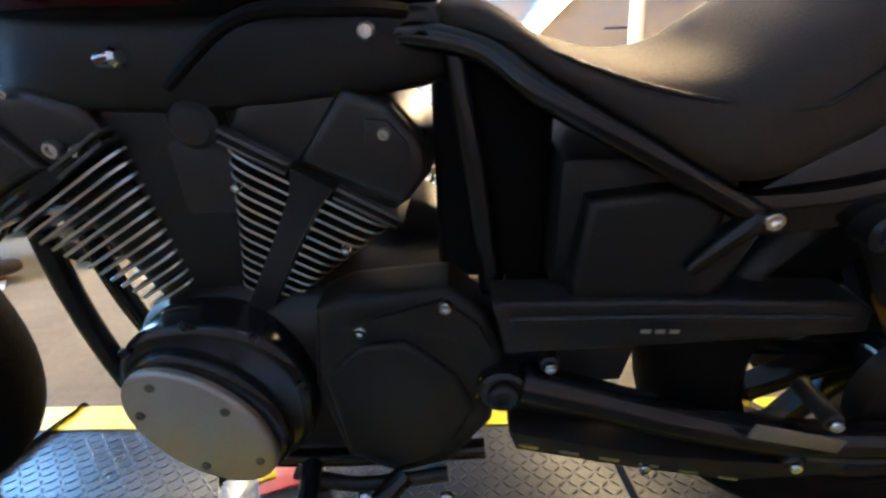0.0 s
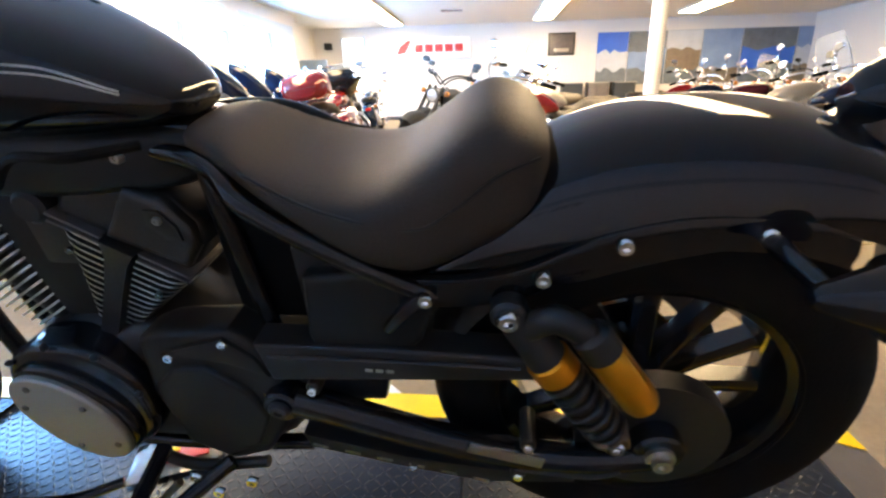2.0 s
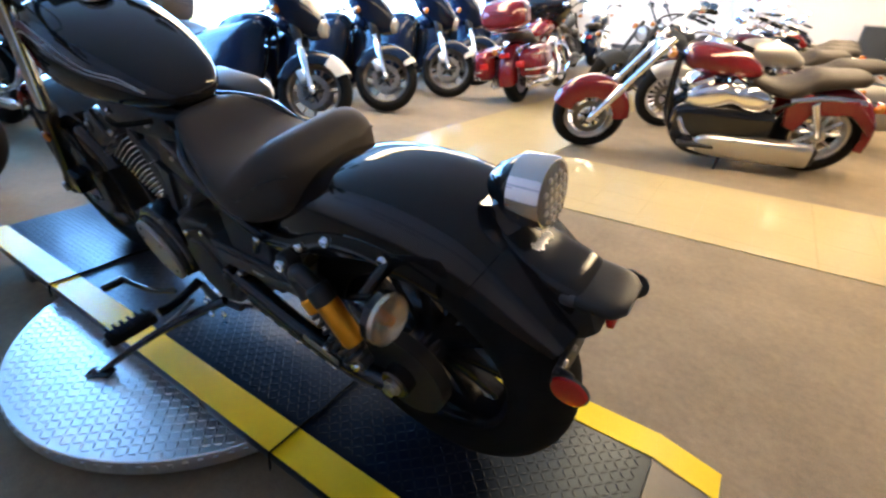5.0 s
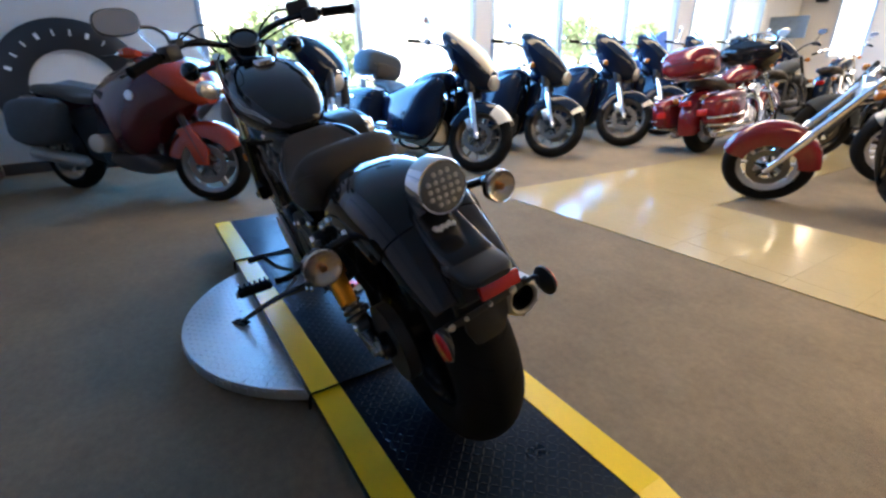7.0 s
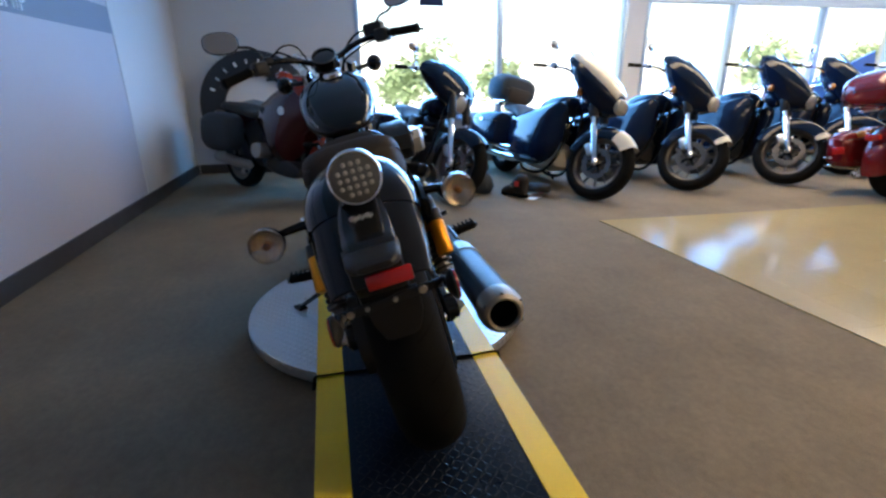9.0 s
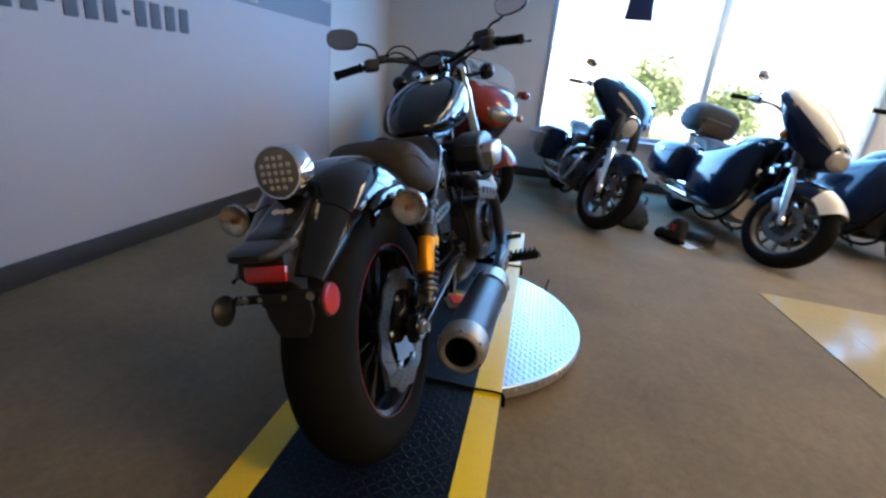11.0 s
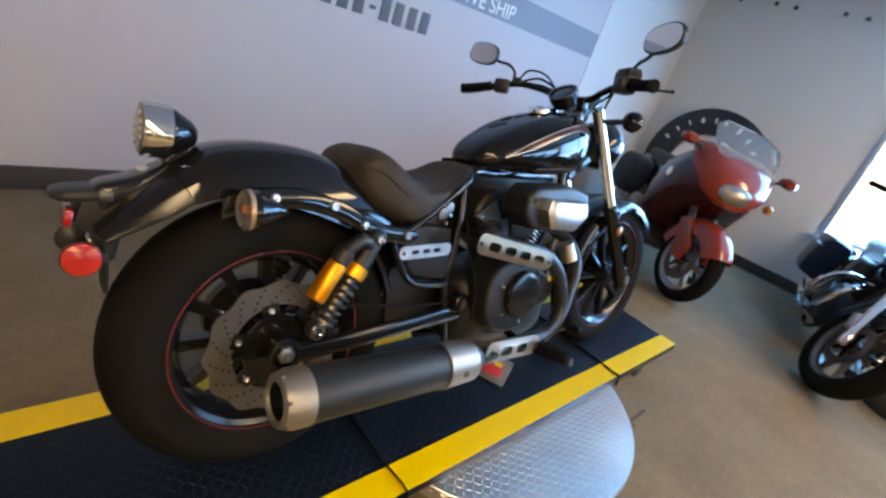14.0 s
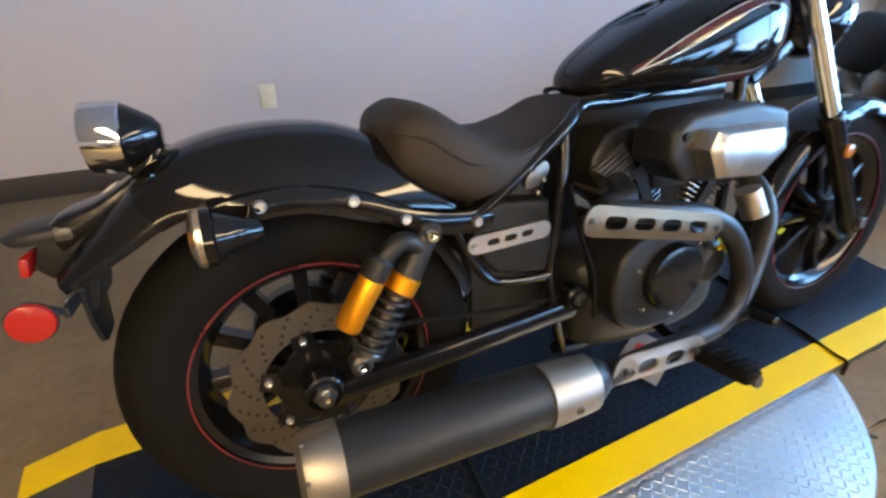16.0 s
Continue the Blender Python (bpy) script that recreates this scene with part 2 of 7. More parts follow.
def along(p0, p1):
    d = Vector(p1) - Vector(p0)
    return Matrix.Translation(p0) @ d.to_track_quat("Z", "Y").to_matrix().to_4x4(), d.length


def rings(bm, rs, cap=True, close=False):
    """Skins a row of point rings."""
    vv = [[bm.verts.new(p) for p in r] for r in rs]
    n = len(rs[0])
    pairs = list(zip(vv, vv[1:])) + ([(vv[-1], vv[0])] if close else [])
    for a, b in pairs:
        for i in range(n):
            bm.faces.new((a[i], a[(i + 1) % n], b[(i + 1) % n], b[i]))
    if cap and not close:
        bm.faces.new(vv[0][::-1])
        bm.faces.new(vv[-1])
    return vv


def lathe(bm, profile, p0, axis, n=32, cap=True, close=False):
    """profile: (along, radius) pairs, turned about the axis through p0."""
    m, _ = along(p0, Vector(p0) + Vector(axis))
    rs = []
    for a, r in profile:
        rs.append([m @ Vector((r * math.cos(2 * math.pi * i / n), r * math.sin(2 * math.pi * i / n), a)) for i in range(n)])
    rings(bm, rs, cap, close)
    bmesh.ops.recalc_face_normals(bm, faces=bm.faces)
    return bm


def rod(bm, p0, p1, r0, r1=None, n=16, bev=0.0):
    r1 = r0 if r1 is None else r1
    _, L = along(p0, p1)
    b = min(bev, L / 3, r0 * 0.9, r1 * 0.9) if bev else 0
    prof = [(0, r0 - b), (b, r0), (L - b, r1), (L, r1 - b)] if b else [(0, r0), (L, r1)]
    return lathe(bm, prof, p0, Vector(p1) - Vector(p0), n)


def curve_pts(pts, k=6):
    ps = [Vector(p) for p in pts]
    if len(ps) < 3:
        return ps
    out = []
    for i in range(len(ps) - 1):
        a, b, c, d = ps[max(i - 1, 0)], ps[i], ps[i + 1], ps[min(i + 2, len(ps) - 1)]
        for j in range(k):
            t = j / k
            out.append(0.5 * ((2 * b) + (c - a) * t + (2 * a - 5 * b + 4 * c - d) * t * t + (3 * b - a - 3 * c + d) * t ** 3))
    return out + [ps[-1]]


def sweep(bm, pts, r, n=10, k=6, flat=1.0):
    """A tube along a smooth line; r: one radius or one for each end."""
    ps = curve_pts(pts, k)
    r0, r1 = r if isinstance(r, tuple) else (r, r)
    rs = []
    up = Vector((0.13, 0.31, 0.94))
    for i, p in enumerate(ps):
        d = (ps[min(i + 1, len(ps) - 1)] - ps[max(i - 1, 0)]).normalized()
        s = d.cross(up)
        s = s.normalized() if s.length > 1e-4 else Vector((1, 0, 0))
        up = s.cross(d).normalized()
        rad = r0 + (r1 - r0) * i / max(1, len(ps) - 1)
        rs.append([p + s * rad * math.cos(2 * math.pi * j / n) + up * rad * flat * math.sin(2 * math.pi * j / n) for j in range(n)])
    rings(bm, rs)
    bmesh.ops.recalc_face_normals(bm, faces=bm.faces)
    return bm


def plate(bm, poly, y0, y1, bev=0.0, axis="y", seg=2):
    """A flat outline (two coordinates) given thickness along an axis."""
    def put(a, b, y):
        return {"y": (a, y, b), "x": (y, a, b), "z": (a, b, y)}[axis]
    lo = [bm.verts.new(put(a, b, y0)) for a, b in poly]
    hi = [bm.verts.new(put(a, b, y1)) for a, b in poly]
    n = len(poly)
    fs = [bm.faces.new(lo), bm.faces.new(hi[::-1])]
    for i in range(n):
        fs.append(bm.faces.new((lo[i], hi[i], hi[(i + 1) % n], lo[(i + 1) % n])))
    bmesh.ops.recalc_face_normals(bm, faces=fs)
    if bev:
        es = list({e for f in fs[:2] for e in f.edges})
        bmesh.ops.bevel(bm, geom=es, offset=bev, segments=seg, affect="EDGES", profile=0.6)
    return bm


def oval(cx, cz, rx, rz, n=24, turn=0.0, power=2.0):
    out = []
    for i in range(n):
        a = 2 * math.pi * i / n
        c, s = math.cos(a), math.sin(a)
        x = rx * math.copysign(abs(c) ** (2 / power), c)
        z = rz * math.copysign(abs(s) ** (2 / power), s)
        t = radians(turn)
        out.append((cx + x * math.cos(t) - z * math.sin(t), cz + x * math.sin(t) + z * math.cos(t)))
    return out


def stadium(cx, cz, hl, hh, ang, n=7):
    """A slot outline: two half circles joined, turned by ang degrees."""
    out, t = [], radians(ang)
    for s in (1, -1):
        for i in range(n + 1):
            a = radians(-90 + 180 * i / n)
            x, z = s * (hl - hh + hh * math.cos(a)), s * hh * math.sin(a)
            out.append((cx + x * math.cos(t) - z * math.sin(t), cz + x * math.sin(t) + z * math.cos(t)))
    return out


def shield(p0, p1, h, y, thick, slots, bow=5.0, slot_h=0.3, span=0.72):
    """A rounded metal shield from p0 to p1 (x, z) with real slots through it, bowed across its width."""
    d = Vector((p1[0] - p0[0], p1[1] - p0[1]))
    L, ang = d.length, math.degrees(math.atan2(d.y, d.x))
    cx, cz = (p0[0] + p1[0]) / 2, (p0[1] + p1[1]) / 2
    loops = [stadium(cx, cz, L / 2, h / 2, ang)]
    for i in range(slots):
        k = (i - (slots - 1) / 2) / slots * span * L
        loops.append(stadium(cx + d.x / L * k, cz + d.y / L * k, L * span / slots * 0.36, h * slot_h / 2 * 1.15, ang, 5))
    bm = B()
    es = []
    for lp in loops:
        vs = [bm.verts.new((a, y, b)) for a, b in lp]
        es += [bm.edges.new((vs[i], vs[(i + 1) % len(vs)])) for i in range(len(vs))]
    bmesh.ops.triangle_fill(bm, use_beauty=True, edges=es)
    nx, nz = -d.y / L, d.x / L
    for v in bm.verts:
        q = (v.co.x - cx) * nx + (v.co.z - cz) * nz
        v.co.y -= bow * q * q
    r = bmesh.ops.extrude_face_region(bm, geom=bm.faces[:])
    for v in r["geom"]:
        if isinstance(v, bmesh.types.BMVert):
            v.co.y -= thick
    bmesh.ops.recalc_face_normals(bm, faces=bm.faces)
    return bm


def hull_loft(bm, stations, n=20, power=2.6, cap=True):
    """stations: x, half width, z low, z high[, y shift]: rounded cross sections skinned along x."""
    rs = []
    for st in stations:
        x, w, lo, hi = st[:4]
        y = st[4] if len(st) > 4 else 0
        rs.append([(x, y + a, b) for a, b in oval(0, (lo + hi) / 2, w, (hi - lo) / 2, n, 0, power)])
    rings(bm, rs, cap)
    bmesh.ops.recalc_face_normals(bm, faces=bm.faces)
    return bm


def smooth_stations(st, k=4):
    out = []
    for i in range(len(st) - 1):
        a, b, c, d = st[max(i - 1, 0)], st[i], st[i + 1], st[min(i + 2, len(st) - 1)]
        for j in range(k):
            t = j / k
            out.append(tuple(0.5 * ((2 * q) + (r - p) * t + (2 * p - 5 * q + 4 * r - s) * t * t + (3 * q - p - 3 * r + s) * t ** 3)
                             for p, q, r, s in zip(a, b, c, d)))
    return out + [st[-1]]


def shell(bm, tops, lows, widths, n=14, thick=0.004, pw=0.62):
    """A mudguard: for each station a top point and a lower edge (x, z) and a half width; an arch between them, with thickness."""
    outer, inner = [], []
    for (tx, tz), (lx, lz), w in zip(tops, lows, widths):
        ro, ri = [], []
        for i in range(n + 1):
            s = -1 + 2 * i / n
            a = abs(s)
            k = a ** 2.2
            y = math.copysign(math.sin(a * math.pi / 2) ** pw, s) * w if a > 1e-6 else 0
            ro.append((tx + (lx - tx) * k, y, tz + (lz - tz) * k))
            ri.append((tx + (lx - tx) * k, y * (1 - thick / w), tz + (lz - tz) * k - thick * (1 - k)))
        outer.append(ro)
        inner.append(ri[::-1])
    rings(bm, [o + i for o, i in zip(outer, inner)])
    bmesh.ops.recalc_face_normals(bm, faces=bm.faces)
    return bm


def bolt(bm, p, side, r=0.009, h=0.008):
    """A domed bolt head with a socket, facing sideways."""
    return lathe(bm, [(0, r), (h * 0.6, r), (h, r * 0.8), (h, r * 0.45), (h * 0.5, r * 0.4)], p, (0, side, 0), 12)


def tyre(bm, c, R, rim, hw, n=56):
    prof = []
    for a in range(-9, 10):
        t = a / 9 * 1.45
        prof.append((hw * math.sin(t) * 1.0, R - hw * 0.95 * (1 - math.cos(t))))
    prof = [(-hw * 0.78, rim), (-hw * 0.95, rim + 0.02)] + prof[1:-1] + [(hw * 0.95, rim + 0.02), (hw * 0.78, rim)]
    return lathe(bm, prof, c, (0, 1, 0), n, cap=False, close=True)


def wheel(parent, c, R, rim, hw, spokes, stripe=None, rim_mat=None, spoke_mat=None, disc=(), pulley=0, name="wheel", disc_r=0.15, disc_y=0.10, wave=True, sp_w=0.011):
    w = new(name)
    w.parent = parent
    w.location = c
    part("tyre", tyre(B(), (0, 0, 0), R, rim, hw), RUBBER, w, "black rubber tyre")
    rm = rim_mat or SEMI
    bm = B()
    hr = hw * 0.82
    lathe(bm, [(-hr, rim + 0.004), (-hr * 0.9, rim + 0.004), (-hr * 0.8, rim - 0.012), (-hr * 0.3, rim - 0.03), (hr * 0.3, rim - 0.03), (hr * 0.8, rim - 0.012),
               (hr * 0.9, rim + 0.004), (hr, rim + 0.004), (hr, rim + 0.007), (-hr, rim + 0.007)], (0, 0, 0), (0, 1, 0), 56, cap=False, close=True)
    part("rim", bm, rm, w)
    if stripe:
        bm = B()
        lathe(bm, [(hr, rim), (hr + 0.002, rim), (hr + 0.002, rim + 0.0034), (hr, rim + 0.0034)], (0, 0, 0), (0, 1, 0), 56, cap=False, close=True)
        part("pinstripe", bm, stripe, w, "red stripe round the rim")
    bm = B()
    lathe(bm, [(-hw * 0.9, 0.03), (-hw * 0.85, 0.05), (-hw * 0.3, 0.045), (hw * 0.3, 0.045), (hw * 0.85, 0.05), (hw * 0.9, 0.03)], (0, 0, 0), (0, 1, 0), 24)
    part("hub", bm, spoke_mat or SEMI, w)
    me = None
    for i in range(spokes):
        a = 2 * math.pi * i / spokes
        if me is None:
            bm = B()
            vv = []
            for rr, ww, dd in ((0.04, min(sp_w * 1.2, 0.0125), 0.022), (rim * 0.5, sp_w * 0.95, 0.017), (rim * 0.82, sp_w, 0.015), (rim * 0.92, sp_w * 1.3, 0.017), (rim - 0.012, sp_w * 2.0, 0.020)):
                vv.append([(rr, y, z) for y, z in ((-dd, -ww), (dd, -ww), (dd + 0.004, 0), (dd, ww), (-dd, ww), (-dd - 0.004, 0))])
            rings(bm, vv)
            bmesh.ops.recalc_face_normals(bm, faces=bm.faces)
            me = mesh_of("spoke", bm, spoke_mat or SEMI)
        sp = new("spoke", me)
        sp.parent = w
        sp.rotation_euler = (0, a, 0)
    for s in disc:
        bm = B()
        n = 72
        o, i2 = [], []
        for y in (s * disc_y - 0.0025, s * disc_y + 0.0025):
            o.append([((disc_r + (0.005 * math.cos(12 * 2 * math.pi * k / n) if wave else 0)) * math.cos(2 * math.pi * k / n), y,
                       (disc_r + (0.005 * math.cos(12 * 2 * math.pi * k / n) if wave else 0)) * math.sin(2 * math.pi * k / n)) for k in range(n)])
            i2.append([(disc_r * 0.66 * math.cos(2 * math.pi * k / n), y, disc_r * 0.66 * math.sin(2 * math.pi * k / n)) for k in range(n)])
        rings(bm, [o[0], o[1], i2[1], i2[0]], cap=False, close=True)
        bmesh.ops.recalc_face_normals(bm, faces=bm.faces)
        dk = part("brake_disc", bm, STEEL, w, "drilled steel brake disc")
        if wave:
            # black dots on the face stand in for the shade in drilled holes
            bm = B()
            for k in range(72):
                a = 2 * math.pi * k / 72
                rr = disc_r * (0.72, 0.79, 0.86, 0.93)[k % 4]
                lathe(bm, [(0, 0.0034), (0.0006, 0.0034)], (rr * math.cos(a), s * (disc_y + 0.0026), rr * math.sin(a)), (0, s, 0), 8)
            part("hole_shade_dot", bm, SATIN, dk)["kind"] = "stuff"
        bm = B()
        n, star = (6 if wave else 5), []
        for k in range(n):
            for da, q in ((-0.26, 0.52), (-0.16, 0.70), (0.16, 0.70), (0.26, 0.52)) if wave else ((-0.3, 0.30), (-0.09, 0.70), (0.09, 0.70), (0.3, 0.30)):
                a = 2 * math.pi * k / n + 0.3 + da
                star.append((disc_r * q * math.cos(a), disc_r * q * math.sin(a)))
        plate(bm, star, s * disc_y - 0.004, s * disc_y + 0.004)
        part("disc_carrier", bm, GLOSS, w)
        for k in range(6 if wave else 0):
            a = 2 * math.pi * k / 6 + 0.3
            part("disc_bolt", bolt(B(), (disc_r * 0.6 * math.cos(a), s * (disc_y + 0.004), disc_r * 0.6 * math.sin(a)), s, 0.008, 0.006), CHROME, w)
    if pulley:
        bm = B()
        lathe(bm, [(-0.014, 0.03), (-0.014, pulley - 0.02), (-0.016, pulley), (0.016, pulley), (0.014, pulley - 0.02), (0.014, 0.03)], (0, -0.105, 0), (0, 1, 0), 48, cap=False, close=True)
        part("belt_pulley", bm, SATIN, w)
    return w

# ---- the room ----
XW, YS, YF, XE, H = -5.3, -1.96, 15.0, 9.0, 2.78
SILL, HEAD = 0.60, 2.51
TURN = -0.03    # the side wall runs slightly askew to the ramp


def slab(name, lo, hi, material, label, category="wall", bev=0.0, parent=None, skew=0.0):
    bm = B()
    box(bm, [(a + b) / 2 for a, b in zip(lo, hi)], [b - a for a, b in zip(lo, hi)], bev)
    for v in bm.verts:
        v.co.y += skew * v.co.x
    if parent:
        return part(name, bm, material, parent)
    return solid(name, bm, material, label, category, kind="structure")


slab("ground", (-400, -400, -0.40), (400, 400, -0.20), ASPHALT, "pale asphalt of the lot outside the windows", "ground")
slab("floor", (XW - 0.7, YS - 0.5, -0.20), (XE + 0.2, YF + 0.2, 0.0), CARPET, "worn grey-brown low-pile showroom carpet", "floor")

# cream tile walk, laid as single tiles round the carpet island
tile_floor = thing("tile_floor", "glossy cream square floor tiles forming a walkway between carpets", "floor", kind="structure")


def inside(x, y, poly):
    c = False
    for (x0, y0), (x1, y1) in zip(poly, poly[1:] + poly[:1]):
        if (y0 > y) != (y1 > y) and x < (x1 - x0) * (y - y0) / (y1 - y0) + x0:
            c = not c
    return c


# walkway: one arm along the display, one arm towards the far wall
ARM_A = [(-2.14, 1.83), (8.9, 2.61), (8.9, 3.90), (-2.055, 2.90)]
ARM_B = [(-2.055, 2.90), (-0.90, 3.00), (-0.60, 14.9), (-1.30, 14.9)]
bm = B()
for poly in (ARM_A, ARM_B):
    plate(bm, poly, 0.001, 0.003, axis="z")
part("grout_bed", bm, GROUT, tile_floor)


def clip_poly(sub, poly):
    out = sub
    n = len(poly)
    for i in range(n):
        (ax, ay), (bx, by) = poly[i], poly[(i + 1) % n]
        src, out = out, []
        for j in range(len(src)):
            p, q = src[j], src[(j + 1) % len(src)]
            sp = (bx - ax) * (p[1] - ay) - (by - ay) * (p[0] - ax)
            sq = (bx - ax) * (q[1] - ay) - (by - ay) * (q[0] - ax)
            if sp >= 0:
                out.append(p)
            if sp * sq < 0:
                t = sp / (sp - sq)
                out.append((p[0] + (q[0] - p[0]) * t, p[1] + (q[1] - p[1]) * t))
        if not out:
            return []
    return out


bm_far = B()
TS = 0.3048
for poly in (ARM_A, ARM_B):
    for i in range(-8, 31):
        for j in range(4, 50):
            x, y = i * TS, j * TS
            g = 0.0006
            sub = clip_poly([(x + g, y + g), (x + TS - g, y + g), (x + TS - g, y + TS - g), (x + g, y + TS - g)], poly)
            if len(sub) < 3 or abs(sum(p[0] * q[1] - q[0] * p[1] for p, q in zip(sub, sub[1:] + sub[:1]))) < 2e-3:
                continue
            if poly is ARM_A and x < 3.2 or poly is ARM_B and y < 7:
                bm = B()
                plate(bm, sub, 0.002, 0.006, axis="z")
                part("tile", bm, FLOORTILE, tile_floor)
            else:
                plate(bm_far, sub, 0.002, 0.006, axis="z")
part("far_tiles", bm_far, FLOORTILE, tile_floor)["kind"] = "stuff"

# walls
slab("wall_south", (XW - 0.2, YS - 0.2, 0), (XE + 0.2, YS, H), WALLBLUE, "pale grey-blue painted side wall with lettering", skew=TURN)
slab("wall_south_white_end", (XW - 0.02, YS, 0.0), (-3.68, YS + 0.006, H), WALLWHITE, "white painted end of the side wall", skew=TURN)
slab("wall_band", (-3.68, YS, 1.45), (3.0, YS + 0.004, 1.65), BAND, "slate blue painted stripe across the side wall", "stripe", skew=TURN)
slab("wall_north", (XW - 0.7, YF, 0), (XE + 0.2, YF + 0.2, H), WALLWHITE, "white far wall of the showroom")
slab("wall_east", (XE, YS - 0.5, 0), (XE + 0.2, YF, H), WALLWHITE, "white end wall of the showroom")
slab("ceiling", (XW - 0.7, YS - 0.5, H), (XE + 0.2, YF + 0.2, H + 0.15), CEIL, "off-white tiled showroom ceiling", "ceiling")
OPEN = ((0.23, 3.94), (4.24, 8.84), (9.33, 12.1))
HEADS = (HEAD, 2.10, 2.28)
slab("wall_west_apron", (XW - 0.2, YS, 0), (XW, 12.3, SILL), WALLWHITE, "white low wall under the shop windows")
slab("wall_west_lintel", (XW - 0.2, YS, HEAD), (XW, 12.3, H), WALLWHITE, "white wall over the shop windows")
edges = [YS] + [v for o in OPEN for v in o] + [12.3]
for (a, b), h in zip(OPEN, HEADS):
    if h < HEAD:
        slab("wall_west_header", (XW - 0.2, a, h), (XW, b, HEAD), FRAME, "grey metal header panel over the shop window")
for a, b in zip(edges[0::2], edges[1::2]):
    slab("wall_west_pier", (XW - 0.2, a, SILL), (XW, b, HEAD), WALLWHITE, "white wall pier between shop windows")
slab("wall_west_recess", (XW - 0.7, 12.3, 0), (XW - 0.5, YF, H), WALLWHITE, "white wall of the recess by the far corner")
slab("wall_recess_return", (XW - 0.7, 12.1, 0), (XW - 0.2, 12.3, H), WALLWHITE, "return wall of the recess")

# skirting
slab("baseboard", (XW + 0.012, YS + 0.006, 0), (XE, YS + 0.022, 0.115), BASEBOARD, "dark vinyl baseboard along the side wall", "baseboard", 0.004, skew=TURN)
slab("baseboard", (XW, YS + 0.19, 0), (XW + 0.014, 12.3, 0.11), BASEBOARD, "dark vinyl baseboard under the windows", "baseboard", 0.004)
slab("baseboard", (XW - 0.5, YF - 0.014, 0), (XE, YF, 0.11), BASEBOARD, "dark vinyl baseboard along the far wall", "baseboard", 0.004)


def window(i, y0, y1, mull, HEAD=HEAD):
    w = thing("window_%d" % i, "tall shop window with aluminium frame, bright outside", "window", kind="structure")
    t = 0.05

    def bar(n, lo, hi):
        slab(n, lo, hi, FRAME, "", parent=w, bev=0.005)
    bar("frame_bottom", (XW - 0.10, y0, SILL), (XW + 0.02, y1, SILL + t))
    bar("frame_top", (XW - 0.10, y0, HEAD - t), (XW + 0.02, y1, HEAD))
    for y in (y0, y1 - t):
        bar("frame_side", (XW - 0.10, y, SILL + t), (XW + 0.02, y + t, HEAD - t))
    for y in mull:
        bar("mullion", (XW - 0.10, y - 0.035, SILL + t), (XW + 0.02, y + 0.035, HEAD - t))
    bar("sill", (XW - 0.02, y0 - 0.06, SILL - 0.03), (XW + 0.09, y1 + 0.06, SILL))
    ys = [y0] + list(mull) + [y1]
    for a, b in zip(ys, ys[1:]):
        bm = B()
        box(bm, (XW - 0.06, (a + b) / 2, (SILL + HEAD) / 2), (0.006, b - a - 0.06, HEAD - SILL - 0.08))
        p = part("pane", bm, GLASS, w)
        p.visible_shadow = False
    return w


window(1, *OPEN[0], (2.10,))
window(2, *OPEN[1], (5.68, 7.33), HEADS[1])
window(3, *OPEN[2], (10.77,), HEADS[2])
# a brighter glazed door in the recess; its pane glows in place of daylight
w4 = thing("window_4", "bright narrow window in the far corner", "window", kind="structure")
slab("glow_pane", (-4.85, YF - 0.03, 0.9), (-4.2, YF - 0.005, 2.45), mat("glowing_glass", (0.8, 0.85, 0.9), 0.3, emit=(0.85, 0.93, 1.0, 0.7)), "", parent=w4)
for a, b in ((-4.9, -4.85), (-4.2, -4.15)):
    slab("frame_side", (a, YF - 0.05, 0.85), (b, YF - 0.002, 2.5), FRAME, "", parent=w4)

# fluorescent ceiling fixtures
fx = thing("ceiling_light", "long lit fluorescent ceiling light in a white housing", "ceiling light", pose(-3.05, 11.2, H), "ceiling lights")
bm = B()
box(bm, (0, 0, -0.03), (0.56, 6.0, 0.06), 0.01)
part("housing", bm, CEIL, fx)
bm = B()
box(bm, (0, 0, -0.065), (0.48, 5.9, 0.02), 0.008)
part("diffuser", bm, TUBEGLOW, fx, "glowing white diffuser")
LIGHTS = ((-3.05, 11.2), (1.22, 11.0), (4.95, 10.6), (1.22, 4.2), (-3.05, 4.6))
for x, y in LIGHTS[1:]:
    copy_thing(fx, pose(x, y, H))

post = thing("post", "round white steel post carrying the ceiling", "post", pose(1.95, 6.3, 0), kind="structure")
bm = B()
lathe(bm, [(0, 0.17), (0.02, 0.17), (0.03, 0.1), (H - 0.02, 0.1), (H - 0.001, 0.14)], (0, 0, 0), (0, 0, 1), 32)
part("shaft", bm, WALLWHITE, post)

for x, y in ((-1.2, 12.2), (-1.05, 9.1), (3.2, 11.0)):
    vent = thing("ceiling_vent", "flat grey louvred air vent in the ceiling", "vent", pose(x, y, H), "ceiling vents")
    part("frame", box(B(), (0, 0, -0.006), (0.60, 0.30, 0.012), 0.003), CEIL, vent)
    for i in range(6):
        part("slat", box(B(), (0, -0.105 + 0.042 * i, -0.016), (0.54, 0.026, 0.004), 0, (25, 0, 0)), RAMPSIDE, vent)

